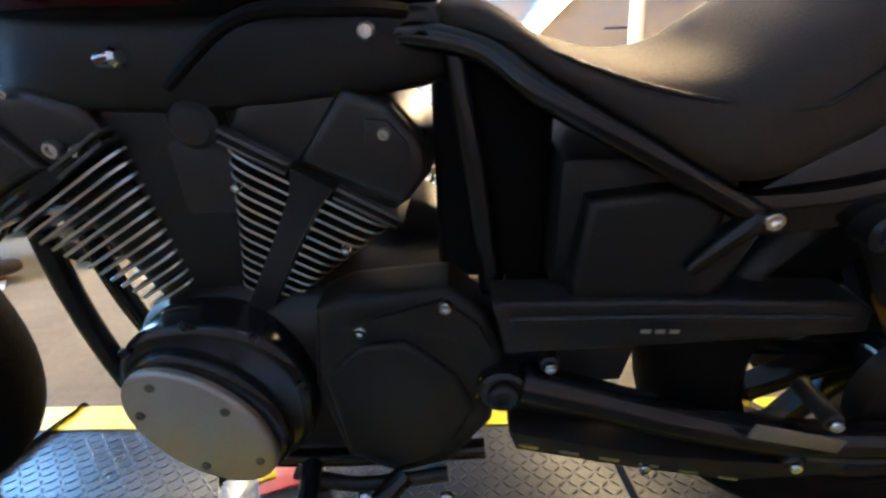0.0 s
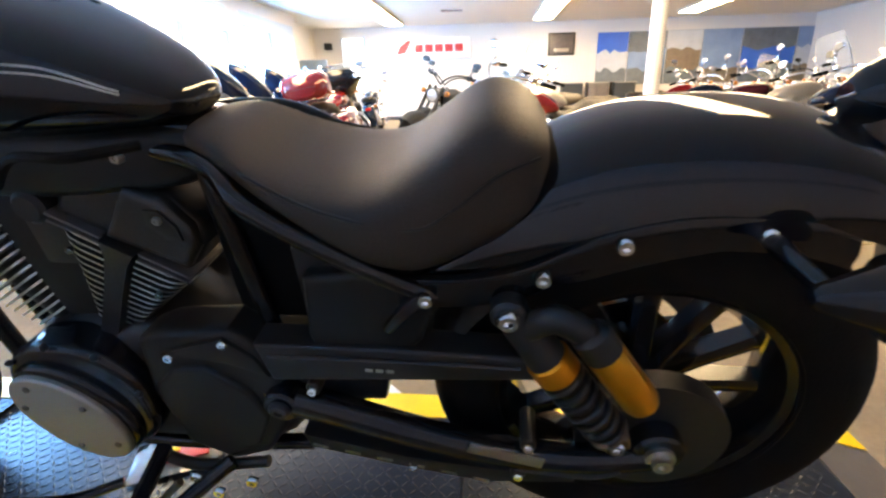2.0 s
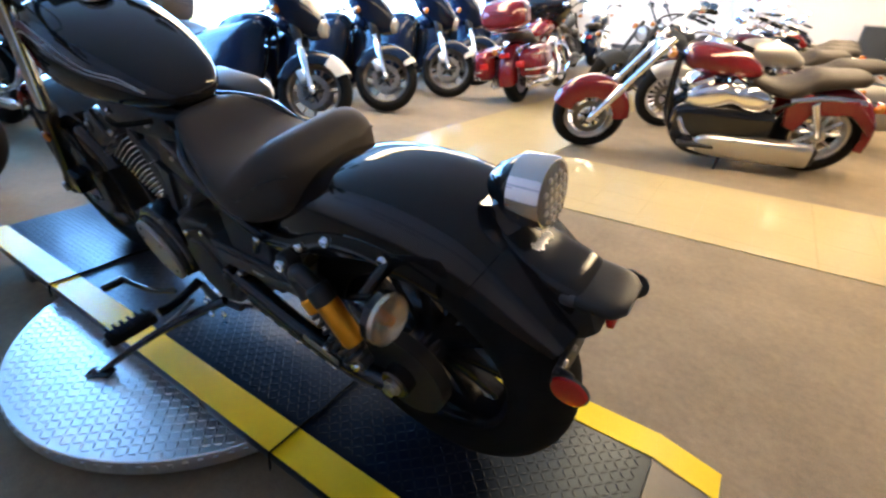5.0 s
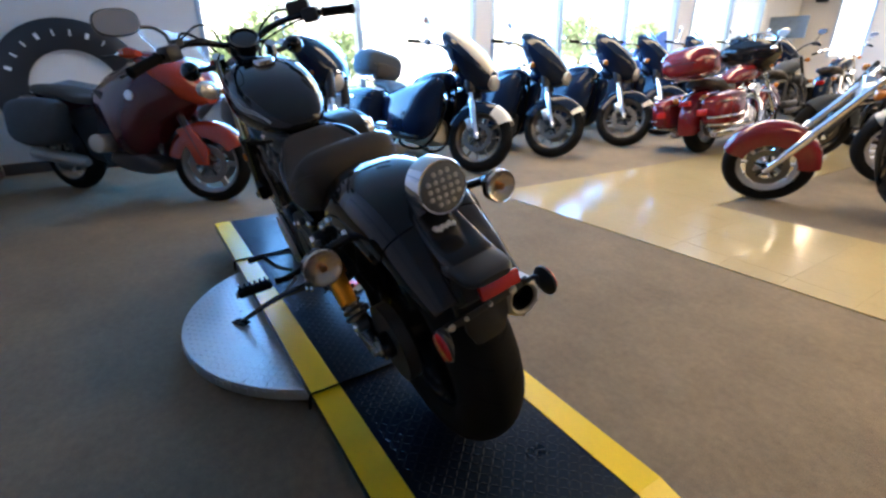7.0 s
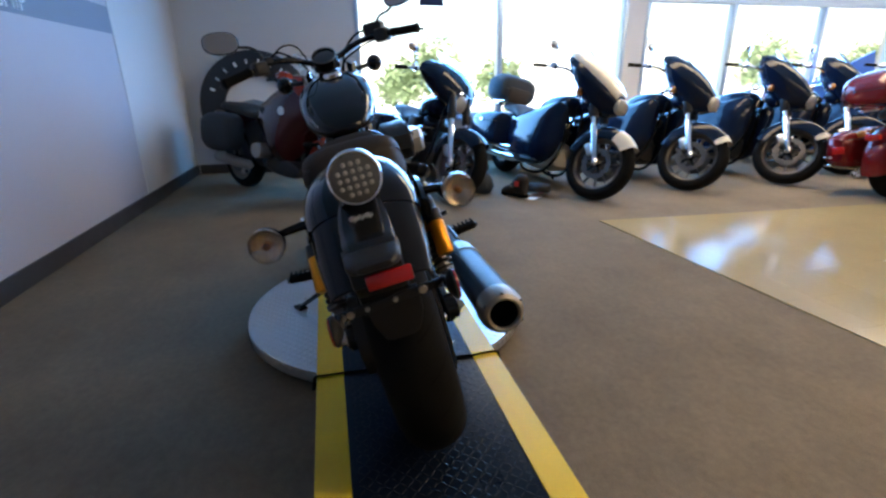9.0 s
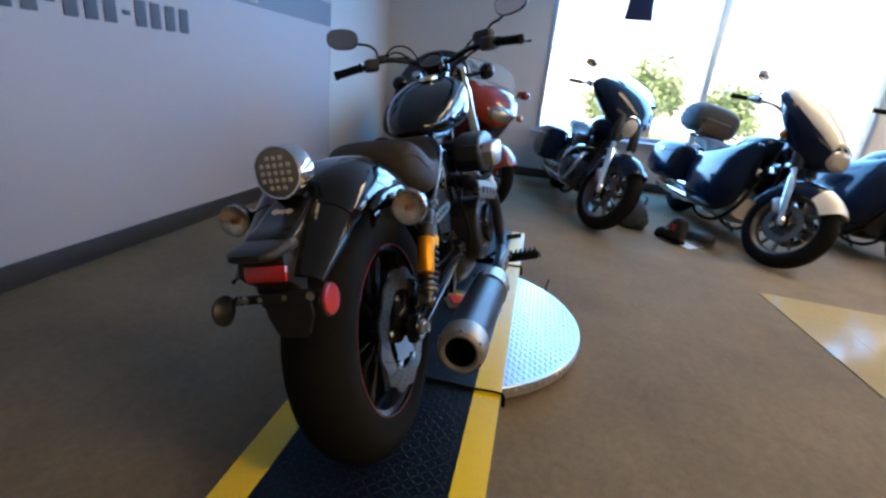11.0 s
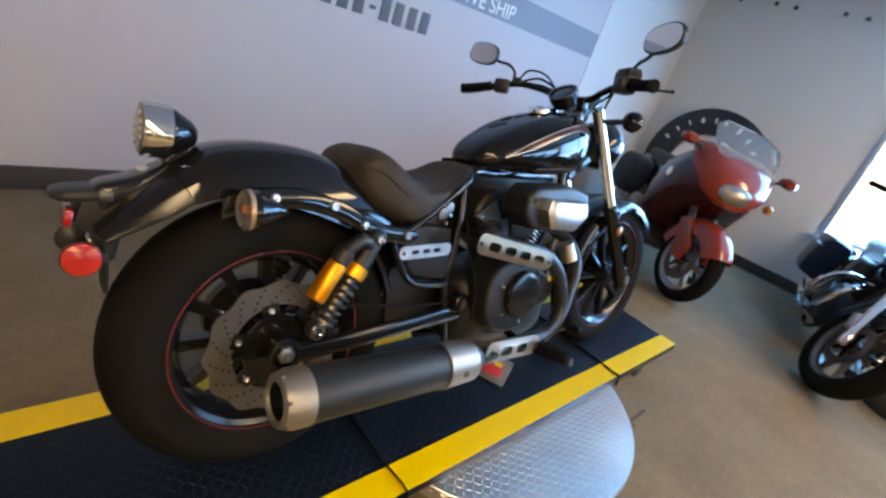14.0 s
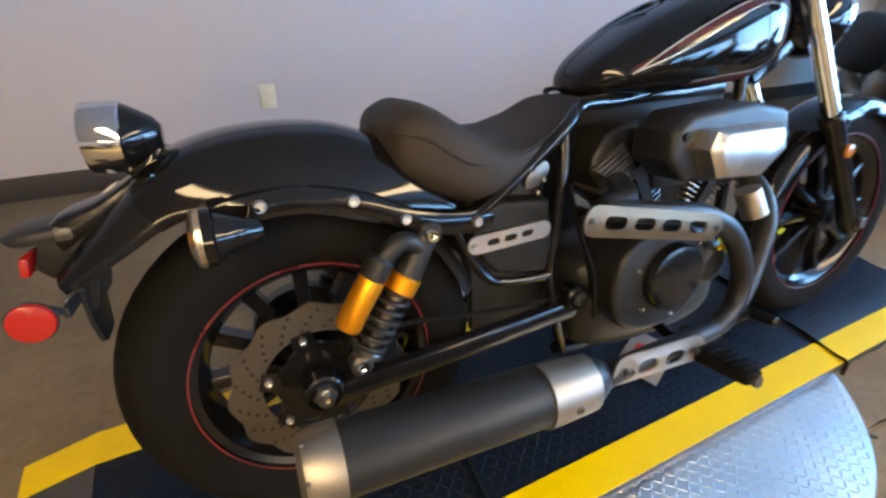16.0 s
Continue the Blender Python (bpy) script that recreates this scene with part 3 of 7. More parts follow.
# outside: lawn strip, hedge row and trees, far building
bm = B()
plate(bm, [(-19, -30), (-14.2, -30), (-14.2, 40), (-19, 40)], -0.20, -0.12, axis="z")
solid("lawn", bm, LAWN, "strip of lawn across the lot", "lawn", kind="structure")
far = thing("far_building", "pale stucco building across the street", "building", pose(-42, 14, -0.2))
bm = B()
box(bm, (0, 0, 2.2), (6, 30, 4.4), 0.05)
part("wall", bm, STUCCO, far)
bm = B()
box(bm, (0, 0, 4.55), (6.6, 30.6, 0.3), 0.04)
part("roof", bm, FRAME, far)


def tree(x, y, h, spread, seed):
    rnd = random.Random(seed)
    t = thing("tree", "leafy green tree beyond the window", "tree", pose(x, y, -0.15))
    bm = B()
    sweep(bm, [(0, 0, 0), (0.05, 0.03, h * 0.3), (0.0, 0.08, h * 0.6)], (0.13, 0.05), 8)
    for i in range(6):
        a = i * 1.05 + rnd.random()
        sweep(bm, [(0, 0.03, h * (0.3 + 0.05 * i)), (spread * 0.4 * math.cos(a), spread * 0.4 * math.sin(a), h * (0.5 + 0.06 * i)),
                   (spread * 0.75 * math.cos(a), spread * 0.75 * math.sin(a), h * (0.58 + 0.06 * i))], (0.05, 0.012), 6, 3)
    part("trunk", bm, BARK, t)
    vs, fs = [], []
    for c in range(34):
        a, b = rnd.random() * 6.28, rnd.random()
        rad = spread * math.sqrt(rnd.random())
        cx, cy, cz = rad * math.cos(a), rad * math.sin(a), h * (0.38 + 0.6 * b * (1 - 0.4 * (rad / spread) ** 2))
        for _ in range(70):
            p = Vector((rnd.gauss(cx, 0.24), rnd.gauss(cy, 0.24), rnd.gauss(cz, 0.18)))
            s = 0.05 + 0.06 * rnd.random()
            u = Vector((rnd.gauss(0, 1), rnd.gauss(0, 1), rnd.gauss(0, 0.6))).normalized()
            v = u.orthogonal().normalized()
            k = len(vs)
            vs += [p - u * s, p + v * s * 0.5, p + u * s, p - v * s * 0.5]
            fs.append((k, k + 1, k + 2, k + 3))
    me = bpy.data.meshes.new("crown")
    me.from_pydata(vs, [], fs)
    me.materials.append(LEAFGREEN)
    cr = new("crown", me)
    cr.parent = t
    return t


for i, (x, y, h, s) in enumerate(((-15, 2.35, 1.7, 0.6), (-15, 3.5, 2.4, 0.7), (-15, 5.6, 1.8, 0.7), (-15, 16.7, 2.7, 0.9), (-17, 24, 2.8, 1.0))):
    tree(x, y, h, s, i + 3)

# ---- display ramp and turntable ----
ZT = 0.157
TC, TR, TT = (-0.95, 0.0), 0.61, 0.094


def lugs(bm_v, bm_f, test, zf, pitch=0.019, x0=-2.2, x1=1.0, y0=-0.7, y1=0.7, hgt=0.0011):
    """Raised diamond lugs in alternating directions."""
    i = 0
    x = x0
    while x < x1:
        j = 0
        y = y0
        while y < y1:
            if test(x, y):
                a = radians(45 if (i + j) % 2 else -45)
                u, v = Vector((math.cos(a), math.sin(a))), Vector((-math.sin(a), math.cos(a)))
                k = len(bm_v)
                for su, sv, top in ((-0.0112, 0, 0), (0, -0.0033, 0), (0.0112, 0, 0), (0, 0.0033, 0), (-0.0062, 0, 1), (0.0062, 0, 1)):
                    px, py = x + u.x * su + v.x * sv, y + u.y * su + v.y * sv
                    bm_v.append((px, py, zf(px, py) + (hgt if top else 0)))
                bm_f += [(k, k + 1, k + 4), (k + 1, k + 5, k + 4), (k + 1, k + 2, k + 5), (k + 2, k + 3, k + 5), (k + 3, k + 4, k + 5), (k + 3, k, k + 4)]
            y += pitch
            j += 1
        x += pitch
        i += 1


def lug_part(parent, material, test, zf, **k):
    vs, fs = [], []
    lugs(vs, fs, test, zf, **k)
    me = bpy.data.meshes.new("tread_relief")
    me.from_pydata(vs, [], fs)
    me.materials.append(material)
    ob = new("tread_relief", me)
    ob.parent = parent
    ob["kind"] = "stuff"
    return ob


table = thing("turntable", "round bright steel tread-plate turntable on the carpet", "turntable", pose(TC[0], TC[1], 0))
bm = B()
lathe(bm, [(TT - 0.045, TR - 0.02), (TT - 0.045, TR), (TT - 0.003, TR), (TT, TR - 0.003)], (0, 0, 0), (0, 0, 1), 96)
disc_top = part("disc", bm, TREADSTEEL, table)
knurl = mesh_of("knurl", box(B(), (TR + 0.001, 0, TT - 0.024), (0.004, 0.012, 0.018)), TREADSTEEL)
for i in range(110):
    kn = new("knurl", knurl)
    kn.parent = disc_top
    kn.rotation_euler = (0, 0, 2 * math.pi * i / 110)
bm = B()
lathe(bm, [(0, TR - 0.10), (TT - 0.045, TR - 0.10)], (0, 0, 0), (0, 0, 1), 64)
part("base", bm, BASEBOARD, table)
lug_part(table, TREADSTEEL, lambda x, y: x * x + y * y < (TR - 0.012) ** 2 and abs(y) > 0.27, lambda x, y: TT, x0=-0.62, x1=0.62, pitch=0.020, hgt=0.0024)
bm = B()
rod(bm, (-0.425, 0.455, 0.06), (-0.49, 0.470, 0.125), 0.007, n=10, bev=0.002)
rod(bm, (-0.41, 0.435, 0.062), (-0.445, 0.475, 0.062), 0.008, n=10)
part("lock_pin", bm, STEEL, table, "steel locking pin at the rim")

ramp_ob = thing("display_ramp", "black tread-plate display ramp edged with yellow tape", "ramp")
XF, XB, XR = -2.122, 0.455, 0.61
ZR = 0.119
HW = 0.307


def ramp_z(x, y=0):
    return ZT if x < XB else ZT + (x - XB) / (XR - XB) * (ZR - ZT)


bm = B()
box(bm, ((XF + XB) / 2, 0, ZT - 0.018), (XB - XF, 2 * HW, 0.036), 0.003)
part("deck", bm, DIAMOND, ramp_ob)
bm = B()
plate(bm, [(XB + 0.002, ZT), (XR, ZR), (XR + 0.03, 0.002), (XR, 0.002), (XR - 0.02, ZR - 0.03), (XB + 0.002, ZT - 0.03)], -HW, HW, 0.001)
part("end_lip", bm, PLATEGREY, ramp_ob, "smooth grey bent end plate")
bm = B()
for s in (-1, 1):
    box(bm, ((XF + XB) / 2, s * (HW - 0.035), ZT - 0.047), (XB - XF - 0.02, 0.05, 0.022), 0.004)
part("side_rail", bm, RAMPSIDE, ramp_ob)
for x in (XF + 0.25, XB - 0.05):
    bm = B()
    box(bm, (x, 0, (ZT - 0.058) / 2), (0.05, 2 * HW - 0.06, ZT - 0.058), 0.004)
    part("foot_beam", bm, RAMPSIDE, ramp_ob)
lug_part(ramp_ob, LUG, lambda x, y: abs(y) < 0.212 and x < XB - 0.02, ramp_z, x0=XF + 0.02, x1=XR - 0.03, y0=-0.215, y1=0.22)
for s in (-1, 1):
    bm = B()
    box(bm, ((XF + XB) / 2, s * 0.264, ZT + 0.0012), (XB - XF, 0.086, 0.0024))
    part("yellow_tape", bm, TAPE, ramp_ob, "wide yellow edging tape")
    bm = B()
    plate(bm, [(XB, ZT + 0.0005), (XR, ZR + 0.001), (XR, ZR + 0.003), (XB, ZT + 0.003)], s * 0.221, s * 0.307)
    part("yellow_tape", bm, TAPE, ramp_ob, "wide yellow edging tape on the slope")
for x in (-0.297, -1.465):
    st = thing("tie_strap", "thin black strap lying across the ramp deck", "strap", pose(x, 0, ZT), "straps on the ramp")
    bm = B()
    rnd = random.Random(int(-x * 100))
    sweep(bm, [(0.004, -HW - 0.012, -0.04), (0.0, -HW - 0.006, 0.0), (0, -HW + 0.01, 0.006)] + [(rnd.uniform(-0.003, 0.003), -0.28 + 0.07 * i, 0.005) for i in range(9)]
          + [(0, HW - 0.01, 0.006), (0.0, HW + 0.006, 0.0), (0.003, HW + 0.012, -0.04)], 0.0075, 8, 4, 0.35)
    part("webbing", bm, RUBBER, st)

packet = thing("packet", "crumpled clear bag with red and yellow card inside", "packet", pose(-0.92, 0.05, ZT + 0.003, 0, 0, 25))
bm = B()
vv = []
rnd = random.Random(8)
for i in range(7):
    vv.append([(-0.09 + 0.03 * i, -0.06 + 0.03 * j, 0.006 + 0.012 * rnd.random() * (0 < i < 6) * (0 < j < 4)) for j in range(5)])
grid = [[bm.verts.new(p) for p in r] for r in vv]
for i in range(6):
    for j in range(4):
        bm.faces.new((grid[i][j], grid[i + 1][j], grid[i + 1][j + 1], grid[i][j + 1]))
bmesh.ops.solidify(bm, geom=bm.faces[:], thickness=0.004)
part("bag", bm, CLEAR, packet, "shiny crumpled film")
bm = B()
box(bm, (0.02, 0.0, 0.017), (0.09, 0.07, 0.004), 0.002)
part("card", bm, REDSIGN, packet, "red printed card")
bm = B()
box(bm, (-0.01, 0.01, 0.0205), (0.03, 0.03, 0.003), 0.002)
part("label", bm, TAPE, packet, "yellow printed label")

# ---- the black motorcycle on the ramp ----
# its own axes: x to the rear from the rear axle, y to its right, z up from the deck
bike = thing("motorcycle", "black cruiser motorcycle with gold shocks, leaning on its side stand", "motorcycle", pose(0, 0.014, ZT, 13.5, 0, -2))


def P(name, bm, material, label="", parent=None):
    return part(name, bm, material, parent or bike, label)


rear_wheel = wheel(bike, (-0.016, 0.012, 0.326), 0.321, 0.210, 0.080, 12, REDLINE, disc=(1,), pulley=0.102, name="rear_wheel", disc_r=0.151, disc_y=0.090, sp_w=0.0125)
front_wheel = wheel(bike, (-1.57, 0, 0.330), 0.331, 0.242, 0.052, 10, REDLINE, disc=(-1,), name="front_wheel", disc_r=0.149, disc_y=0.062)

# slanted dark strips round the rear tyre, painting the shade inside water grooves
def tread(wheel_ob, R, hw, n, count):
    vs, fs = [], []
    for i in range(count):
        for s in (-1, 1):
            a0 = 2 * math.pi * (i + 0.25 * s) / count
            k0 = len(vs)
            for j in range(7):
                u = j / 6
                t = s * (0.22 + 0.88 * u)
                y, r = hw * math.sin(t), R - hw * 0.95 * (1 - math.cos(t)) + 0.0006
                a = a0 + 0.16 * u ** 1.3
                wd = 0.0022 * (1 - 0.5 * u) / r
                for da in (-wd, wd):
                    vs.append((r * math.cos(a + da), y, r * math.sin(a + da)))
            fs += [(k0 + 2 * j, k0 + 2 * j + 1, k0 + 2 * j + 3, k0 + 2 * j + 2) for j in range(6)]
    me = bpy.data.meshes.new("groove_shade_strip")
    me.from_pydata(vs, [], fs)
    me.materials.append(GROOVE)
    ob = new("groove_shade_strip", me)
    ob.parent = wheel_ob
    ob["kind"] = "stuff"


tread(rear_wheel, 0.321, 0.080, 7, 22)
tread(front_wheel, 0.331, 0.052, 7, 24)

# rear mudguard
tops = [(-0.315, 0.600), (-0.255, 0.660), (-0.20, 0.714), (-0.12, 0.749), (-0.047, 0.761), (0.02, 0.762), (0.08, 0.755), (0.14, 0.737), (0.19, 0.703), (0.235, 0.665), (0.275, 0.628), (0.304, 0.598)]
lows = [(-0.335, 0.565), (-0.29, 0.592), (-0.215, 0.592), (-0.15, 0.600), (-0.075, 0.628), (0.0, 0.648), (0.06, 0.657), (0.115, 0.658), (0.155, 0.644), (0.20, 0.618), (0.245, 0.594), (0.288, 0.572)]
wid = [0.100, 0.108, 0.118, 0.124, 0.126, 0.126, 0.124, 0.12, 0.116, 0.112, 0.106, 0.098]
st = smooth_stations([(*a, *b, w) for a, b, w in zip(tops, lows, wid)], 3)
cut = 24
P("rear_fender", shell(B(), [s[:2] for s in st[:cut + 1]], [s[2:4] for s in st[:cut + 1]], [s[4] for s in st[:cut + 1]], 26, pw=0.85), GLOSS, "gloss black deep rear mudguard")
P("fender_extension", shell(B(), [(s[0] + 0.001, s[1] - 0.003) for s in st[cut:]], [(s[2] + 0.001, s[3] + 0.001) for s in st[cut:]], [s[4] - 0.003 for s in st[cut:]], 26, pw=0.85), SEMI, "black plastic mudguard extension with a satin sheen")
bm = B()
hull_loft(bm, smooth_stations([(0.165, 0.040, 0.690, 0.722), (0.20, 0.046, 0.668, 0.701), (0.245, 0.050, 0.640, 0.679), (0.285, 0.050, 0.610, 0.668), (0.30, 0.046, 0.605, 0.658)], 3), 20, 4.0)
P("tail_block", bm, SEMI)
# badge script, with extra pale strokes painting in its glare
for i, h in enumerate((0.012, 0.020, 0.014, 0.011, 0.016, 0.010, 0.013, 0.018, 0.009)):
    P("badge_stroke", box(B(), (0.2215, -0.021 + 0.005 * i, 0.6912), (h, 0.0028, 0.0016), 0.0005, (0, 21, 18)), WHITELINE)

# arched side rail of the mudguard with its bolts
y0 = 0.008
for s in (-1, 1):
    ctr = curve_pts([(x, y0 + s * y, z) for x, y, z in ((-0.345, 0.126, 0.578), (-0.275, 0.130, 0.582), (-0.205, 0.133, 0.600), (-0.125, 0.130, 0.640), (-0.035, 0.130, 0.664), (0.06, 0.128, 0.662), (0.118, 0.124, 0.644))], 5)
    bm = B()
    rings(bm, [[(p.x, p.y - s * 0.006, p.z - 0.023), (p.x, p.y + s * 0.004, p.z - 0.02), (p.x, p.y + s * 0.008, p.z), (p.x, p.y + s * 0.003, p.z + 0.017), (p.x, p.y - s * 0.006, p.z + 0.02)] for p in ctr])
    bmesh.ops.recalc_face_normals(bm, faces=bm.faces)
    rail = P("fender_rail", bm, GLOSS)
    for x, z, yy in ((-0.310, 0.580, 0.135 if s > 0 else 0.144), (-0.181, 0.610, 0.139), (-0.102, 0.652, 0.136), (0.028, 0.666, 0.137)):
        P("rail_bolt", bolt(B(), (x, y0 + s * yy, z), s, 0.0098, 0.008), CHROME if s < 0 else ALU, parent=rail)

# seat
st = smooth_stations([(-0.178, 0.070, 0.700, 0.741), (-0.195, 0.110, 0.664, 0.762), (-0.232, 0.130, 0.632, 0.778), (-0.268, 0.140, 0.615, 0.768), (-0.312, 0.146, 0.598, 0.738),
                      (-0.36, 0.147, 0.606, 0.709), (-0.42, 0.138, 0.640, 0.702), (-0.49, 0.118, 0.686, 0.719), (-0.55, 0.090, 0.715, 0.753), (-0.588, 0.070, 0.722, 0.757), (-0.603, 0.04, 0.730, 0.750)], 4)
P("seat", hull_loft(B(), st, 40, 3.5), VINYL, "black stitched vinyl solo seat")
bm = B()
for s in (-1, 1):
    sweep(bm, [(-0.19, s * 0.105, 0.736), (-0.232, s * 0.131, 0.726), (-0.275, s * 0.141, 0.695), (-0.32, s * 0.145, 0.675), (-0.42, s * 0.134, 0.69), (-0.52, s * 0.102, 0.722), (-0.585, s * 0.07, 0.732)], 0.0022, 6)
P("seat_piping", bm, PLASTIC)

# fuel tank
TANK = smooth_stations([(-0.592, 0.020, 0.765, 0.782), (-0.600, 0.052, 0.758, 0.798), (-0.635, 0.084, 0.752, 0.828), (-0.69, 0.108, 0.748, 0.862), (-0.76, 0.128, 0.745, 0.898), (-0.84, 0.140, 0.744, 0.930), (-0.92, 0.144, 0.746, 0.952),
                        (-1.00, 0.140, 0.752, 0.964), (-1.055, 0.126, 0.768, 0.958), (-1.085, 0.098, 0.795, 0.935), (-1.10, 0.05, 0.83, 0.895)], 4)
tank = P("fuel_tank", hull_loft(B(), TANK, 40, 2.75), GLOSS, "gloss black teardrop fuel tank with red and silver lines")


def tank_y(x, z):
    """Half width of the tank at a point of its side."""
    for a, b in zip(TANK, TANK[1:]):
        if b[0] <= x <= a[0]:
            t = (x - a[0]) / (b[0] - a[0])
            w, lo, hi = (a[i] + (b[i] - a[i]) * t for i in (1, 2, 3))
            q = min(0.999, abs(z - (lo + hi) / 2) / ((hi - lo) / 2))
            return w * (1 - q ** 2.75) ** (1 / 2.75)
    return 0.1


def pin_line(pts, w0, w1, material, s, lift=0.0012):
    ps = curve_pts([(x, 0, z) for x, z in pts], 10)
    bm = B()
    rows = []
    n = len(ps)
    for i, p in enumerate(ps):
        d = (ps[min(i + 1, n - 1)] - ps[max(i - 1, 0)]).normalized()
        nn = Vector((-d.z, 0, d.x))
        t = i / (n - 1)
        w = w0 + (w1 - w0) * math.sin(math.pi * t) if w1 > w0 else w0
        row = []
        for k in (-1, 0, 1):
            q = p + nn * w * k
            row.append(bm.verts.new((q.x, s * (tank_y(q.x, q.z) + lift), q.z)))
        rows.append(row)
    for a, b in zip(rows, rows[1:]):
        for k in range(2):
            bm.faces.new((a[k], a[k + 1], b[k + 1], b[k]))
    bmesh.ops.solidify(bm, geom=bm.faces[:], thickness=0.0006)
    part("tank_stripe", bm, material, tank)


for s in (-1, 1):
    loop = [(-0.67, 0.800), (-0.76, 0.842), (-0.88, 0.892), (-0.98, 0.918), (-1.045, 0.905), (-1.066, 0.86), (-1.045, 0.80), (-0.99, 0.772), (-0.90, 0.768), (-0.80, 0.765)]
    fine = 0.0009 if s < 0 else 0.0014
    tip = [(-0.634, 0.800), (-0.69, 0.826)] if s < 0 else [(-0.675, 0.796)]
    pin_line(loop[2:] if s < 0 else loop, 0.0035, 0.0085, REDLINE, s)
    pin_line(([(-0.634, 0.803), (-0.69, 0.832)] if s < 0 else [(loop[0][0], loop[0][1] - 0.007)]) + [(x, z + 0.007) for x, z in loop[1:4]], fine, fine, WHITELINE, s, 0.0018)
    pin_line(tip + [(-0.77, 0.832 if s > 0 else 0.842), (-0.88, 0.881), (-0.97, 0.906), (-1.03, 0.893), (-1.05, 0.858), (-1.032, 0.806), (-0.985, 0.783), (-0.90, 0.777), (-0.81, 0.770)], fine, fine, WHITELINE, s, 0.0018)
bm = B()
lathe(bm, [(0, 0.036), (0.010, 0.036), (0.016, 0.030), (0.018, 0.012)], (-0.90, 0.012, 0.948), (0.12, 0, 1), 28)
P("filler_cap", bm, CHROME, "chrome filler cap")

# frame tubes
for s in (-1, 1):
    bm = B()
    y = s * 0.135
    dz = 0.0 if s > 0 else 0.018
    tail = (-0.27, 0.128, 0.572) if s > 0 else (-0.302, -0.118, 0.572)
    sweep(bm, [tail, (-0.325, s * (0.130 if s > 0 else 0.122), 0.592 - dz / 2), (-0.42, s * 0.130, 0.657 - dz), (-0.51, s * 0.118, 0.716 - dz * 1.6), (-0.575, s * 0.080, 0.742 - dz), (-0.75, s * 0.045, 0.745), (-1.08, s * 0.025, 0.82)], 0.0125, 12)
    P("frame_rail", bm, GLOSS)
    bm = B()
    if s > 0:
        sweep(bm, [(-0.515, 0.100, 0.715), (-0.502, 0.122, 0.64), (-0.488, 0.126, 0.53), (-0.476, 0.126, 0.43), (-0.51, 0.115, 0.30), (-0.55, 0.09, 0.20)], 0.0115, 12)
    else:
        sweep(bm, [(-0.582, -0.060, 0.735), (-0.576, -0.064, 0.68), (-0.560, -0.070, 0.58), (-0.545, -0.075, 0.46)], 0.0125, 12)
    P("frame_strut", bm, SEMI)
    bm = B()
    sweep(bm, [(-0.55, s * 0.06, 0.19), (-0.85, s * 0.06, 0.165), (-1.0, s * 0.05, 0.20), (-1.075, s * 0.035, 0.40), (-1.08, s * 0.03, 0.65), (-1.085, s * 0.025, 0.86)], 0.0145, 12)
    P("frame_cradle", bm, SEMI)
    if s < 0:
        P("frame_stub", sweep(B(), [(-0.315, -0.128, 0.578), (-0.340, -0.128, 0.552), (-0.362, -0.124, 0.522)], (0.011, 0.008), 10), SEMI)
    else:
        P("cover_loop", sweep(B(), [(-0.272, 0.134, 0.575), (-0.287, 0.136, 0.535), (-0.328, 0.138, 0.466), (-0.38, 0.138, 0.444), (-0.47, 0.134, 0.434)], 0.009, 10), GLOSS)
    # side cover with its silver strip
    bm = B()
    plate(bm, [(-0.302, 0.556), (-0.345, 0.604), (-0.40, 0.600), (-0.462, 0.592), (-0.472, 0.50), (-0.462, 0.448), (-0.35, 0.468), (-0.322, 0.50)], s * 0.09, s * (0.140 if s > 0 else 0.122), 0.010, seg=3)
    P("side_cover", bm, PLASTIC, "textured black side cover")
    if s > 0:
        P("cover_strip", shield((-0.290, 0.535), (-0.462, 0.540), 0.034, 0.147, 0.004, 3, 0.0, 0.30, 0.62), ALU, "slotted silver strip on the side cover")
        bm = B()
        bolt(bm, (-0.302, 0.147, 0.536), 1, 0.006, 0.004)
        P("strip_bolt", bm, CHROME)
        bm = B()
        plate(bm, oval(-0.436, 0.640, 0.030, 0.018, 16, -40), 0.12, 0.138, 0.005)
        P("seat_hinge", bm, STEEL, "grey casting beside the seat")
        for x, z in ((-0.422, 0.655), (-0.446, 0.632), (-0.434, 0.609)):
            P("hinge_bolt", bolt(B(), (x, 0.138, z), 1, 0.006, 0.006), CHROME)
bm = B()
rod(bm, (-1.075, 0, 0.78), (-1.155, 0, 0.98), 0.036, n=24, bev=0.006)
P("steering_head", bm, SEMI)

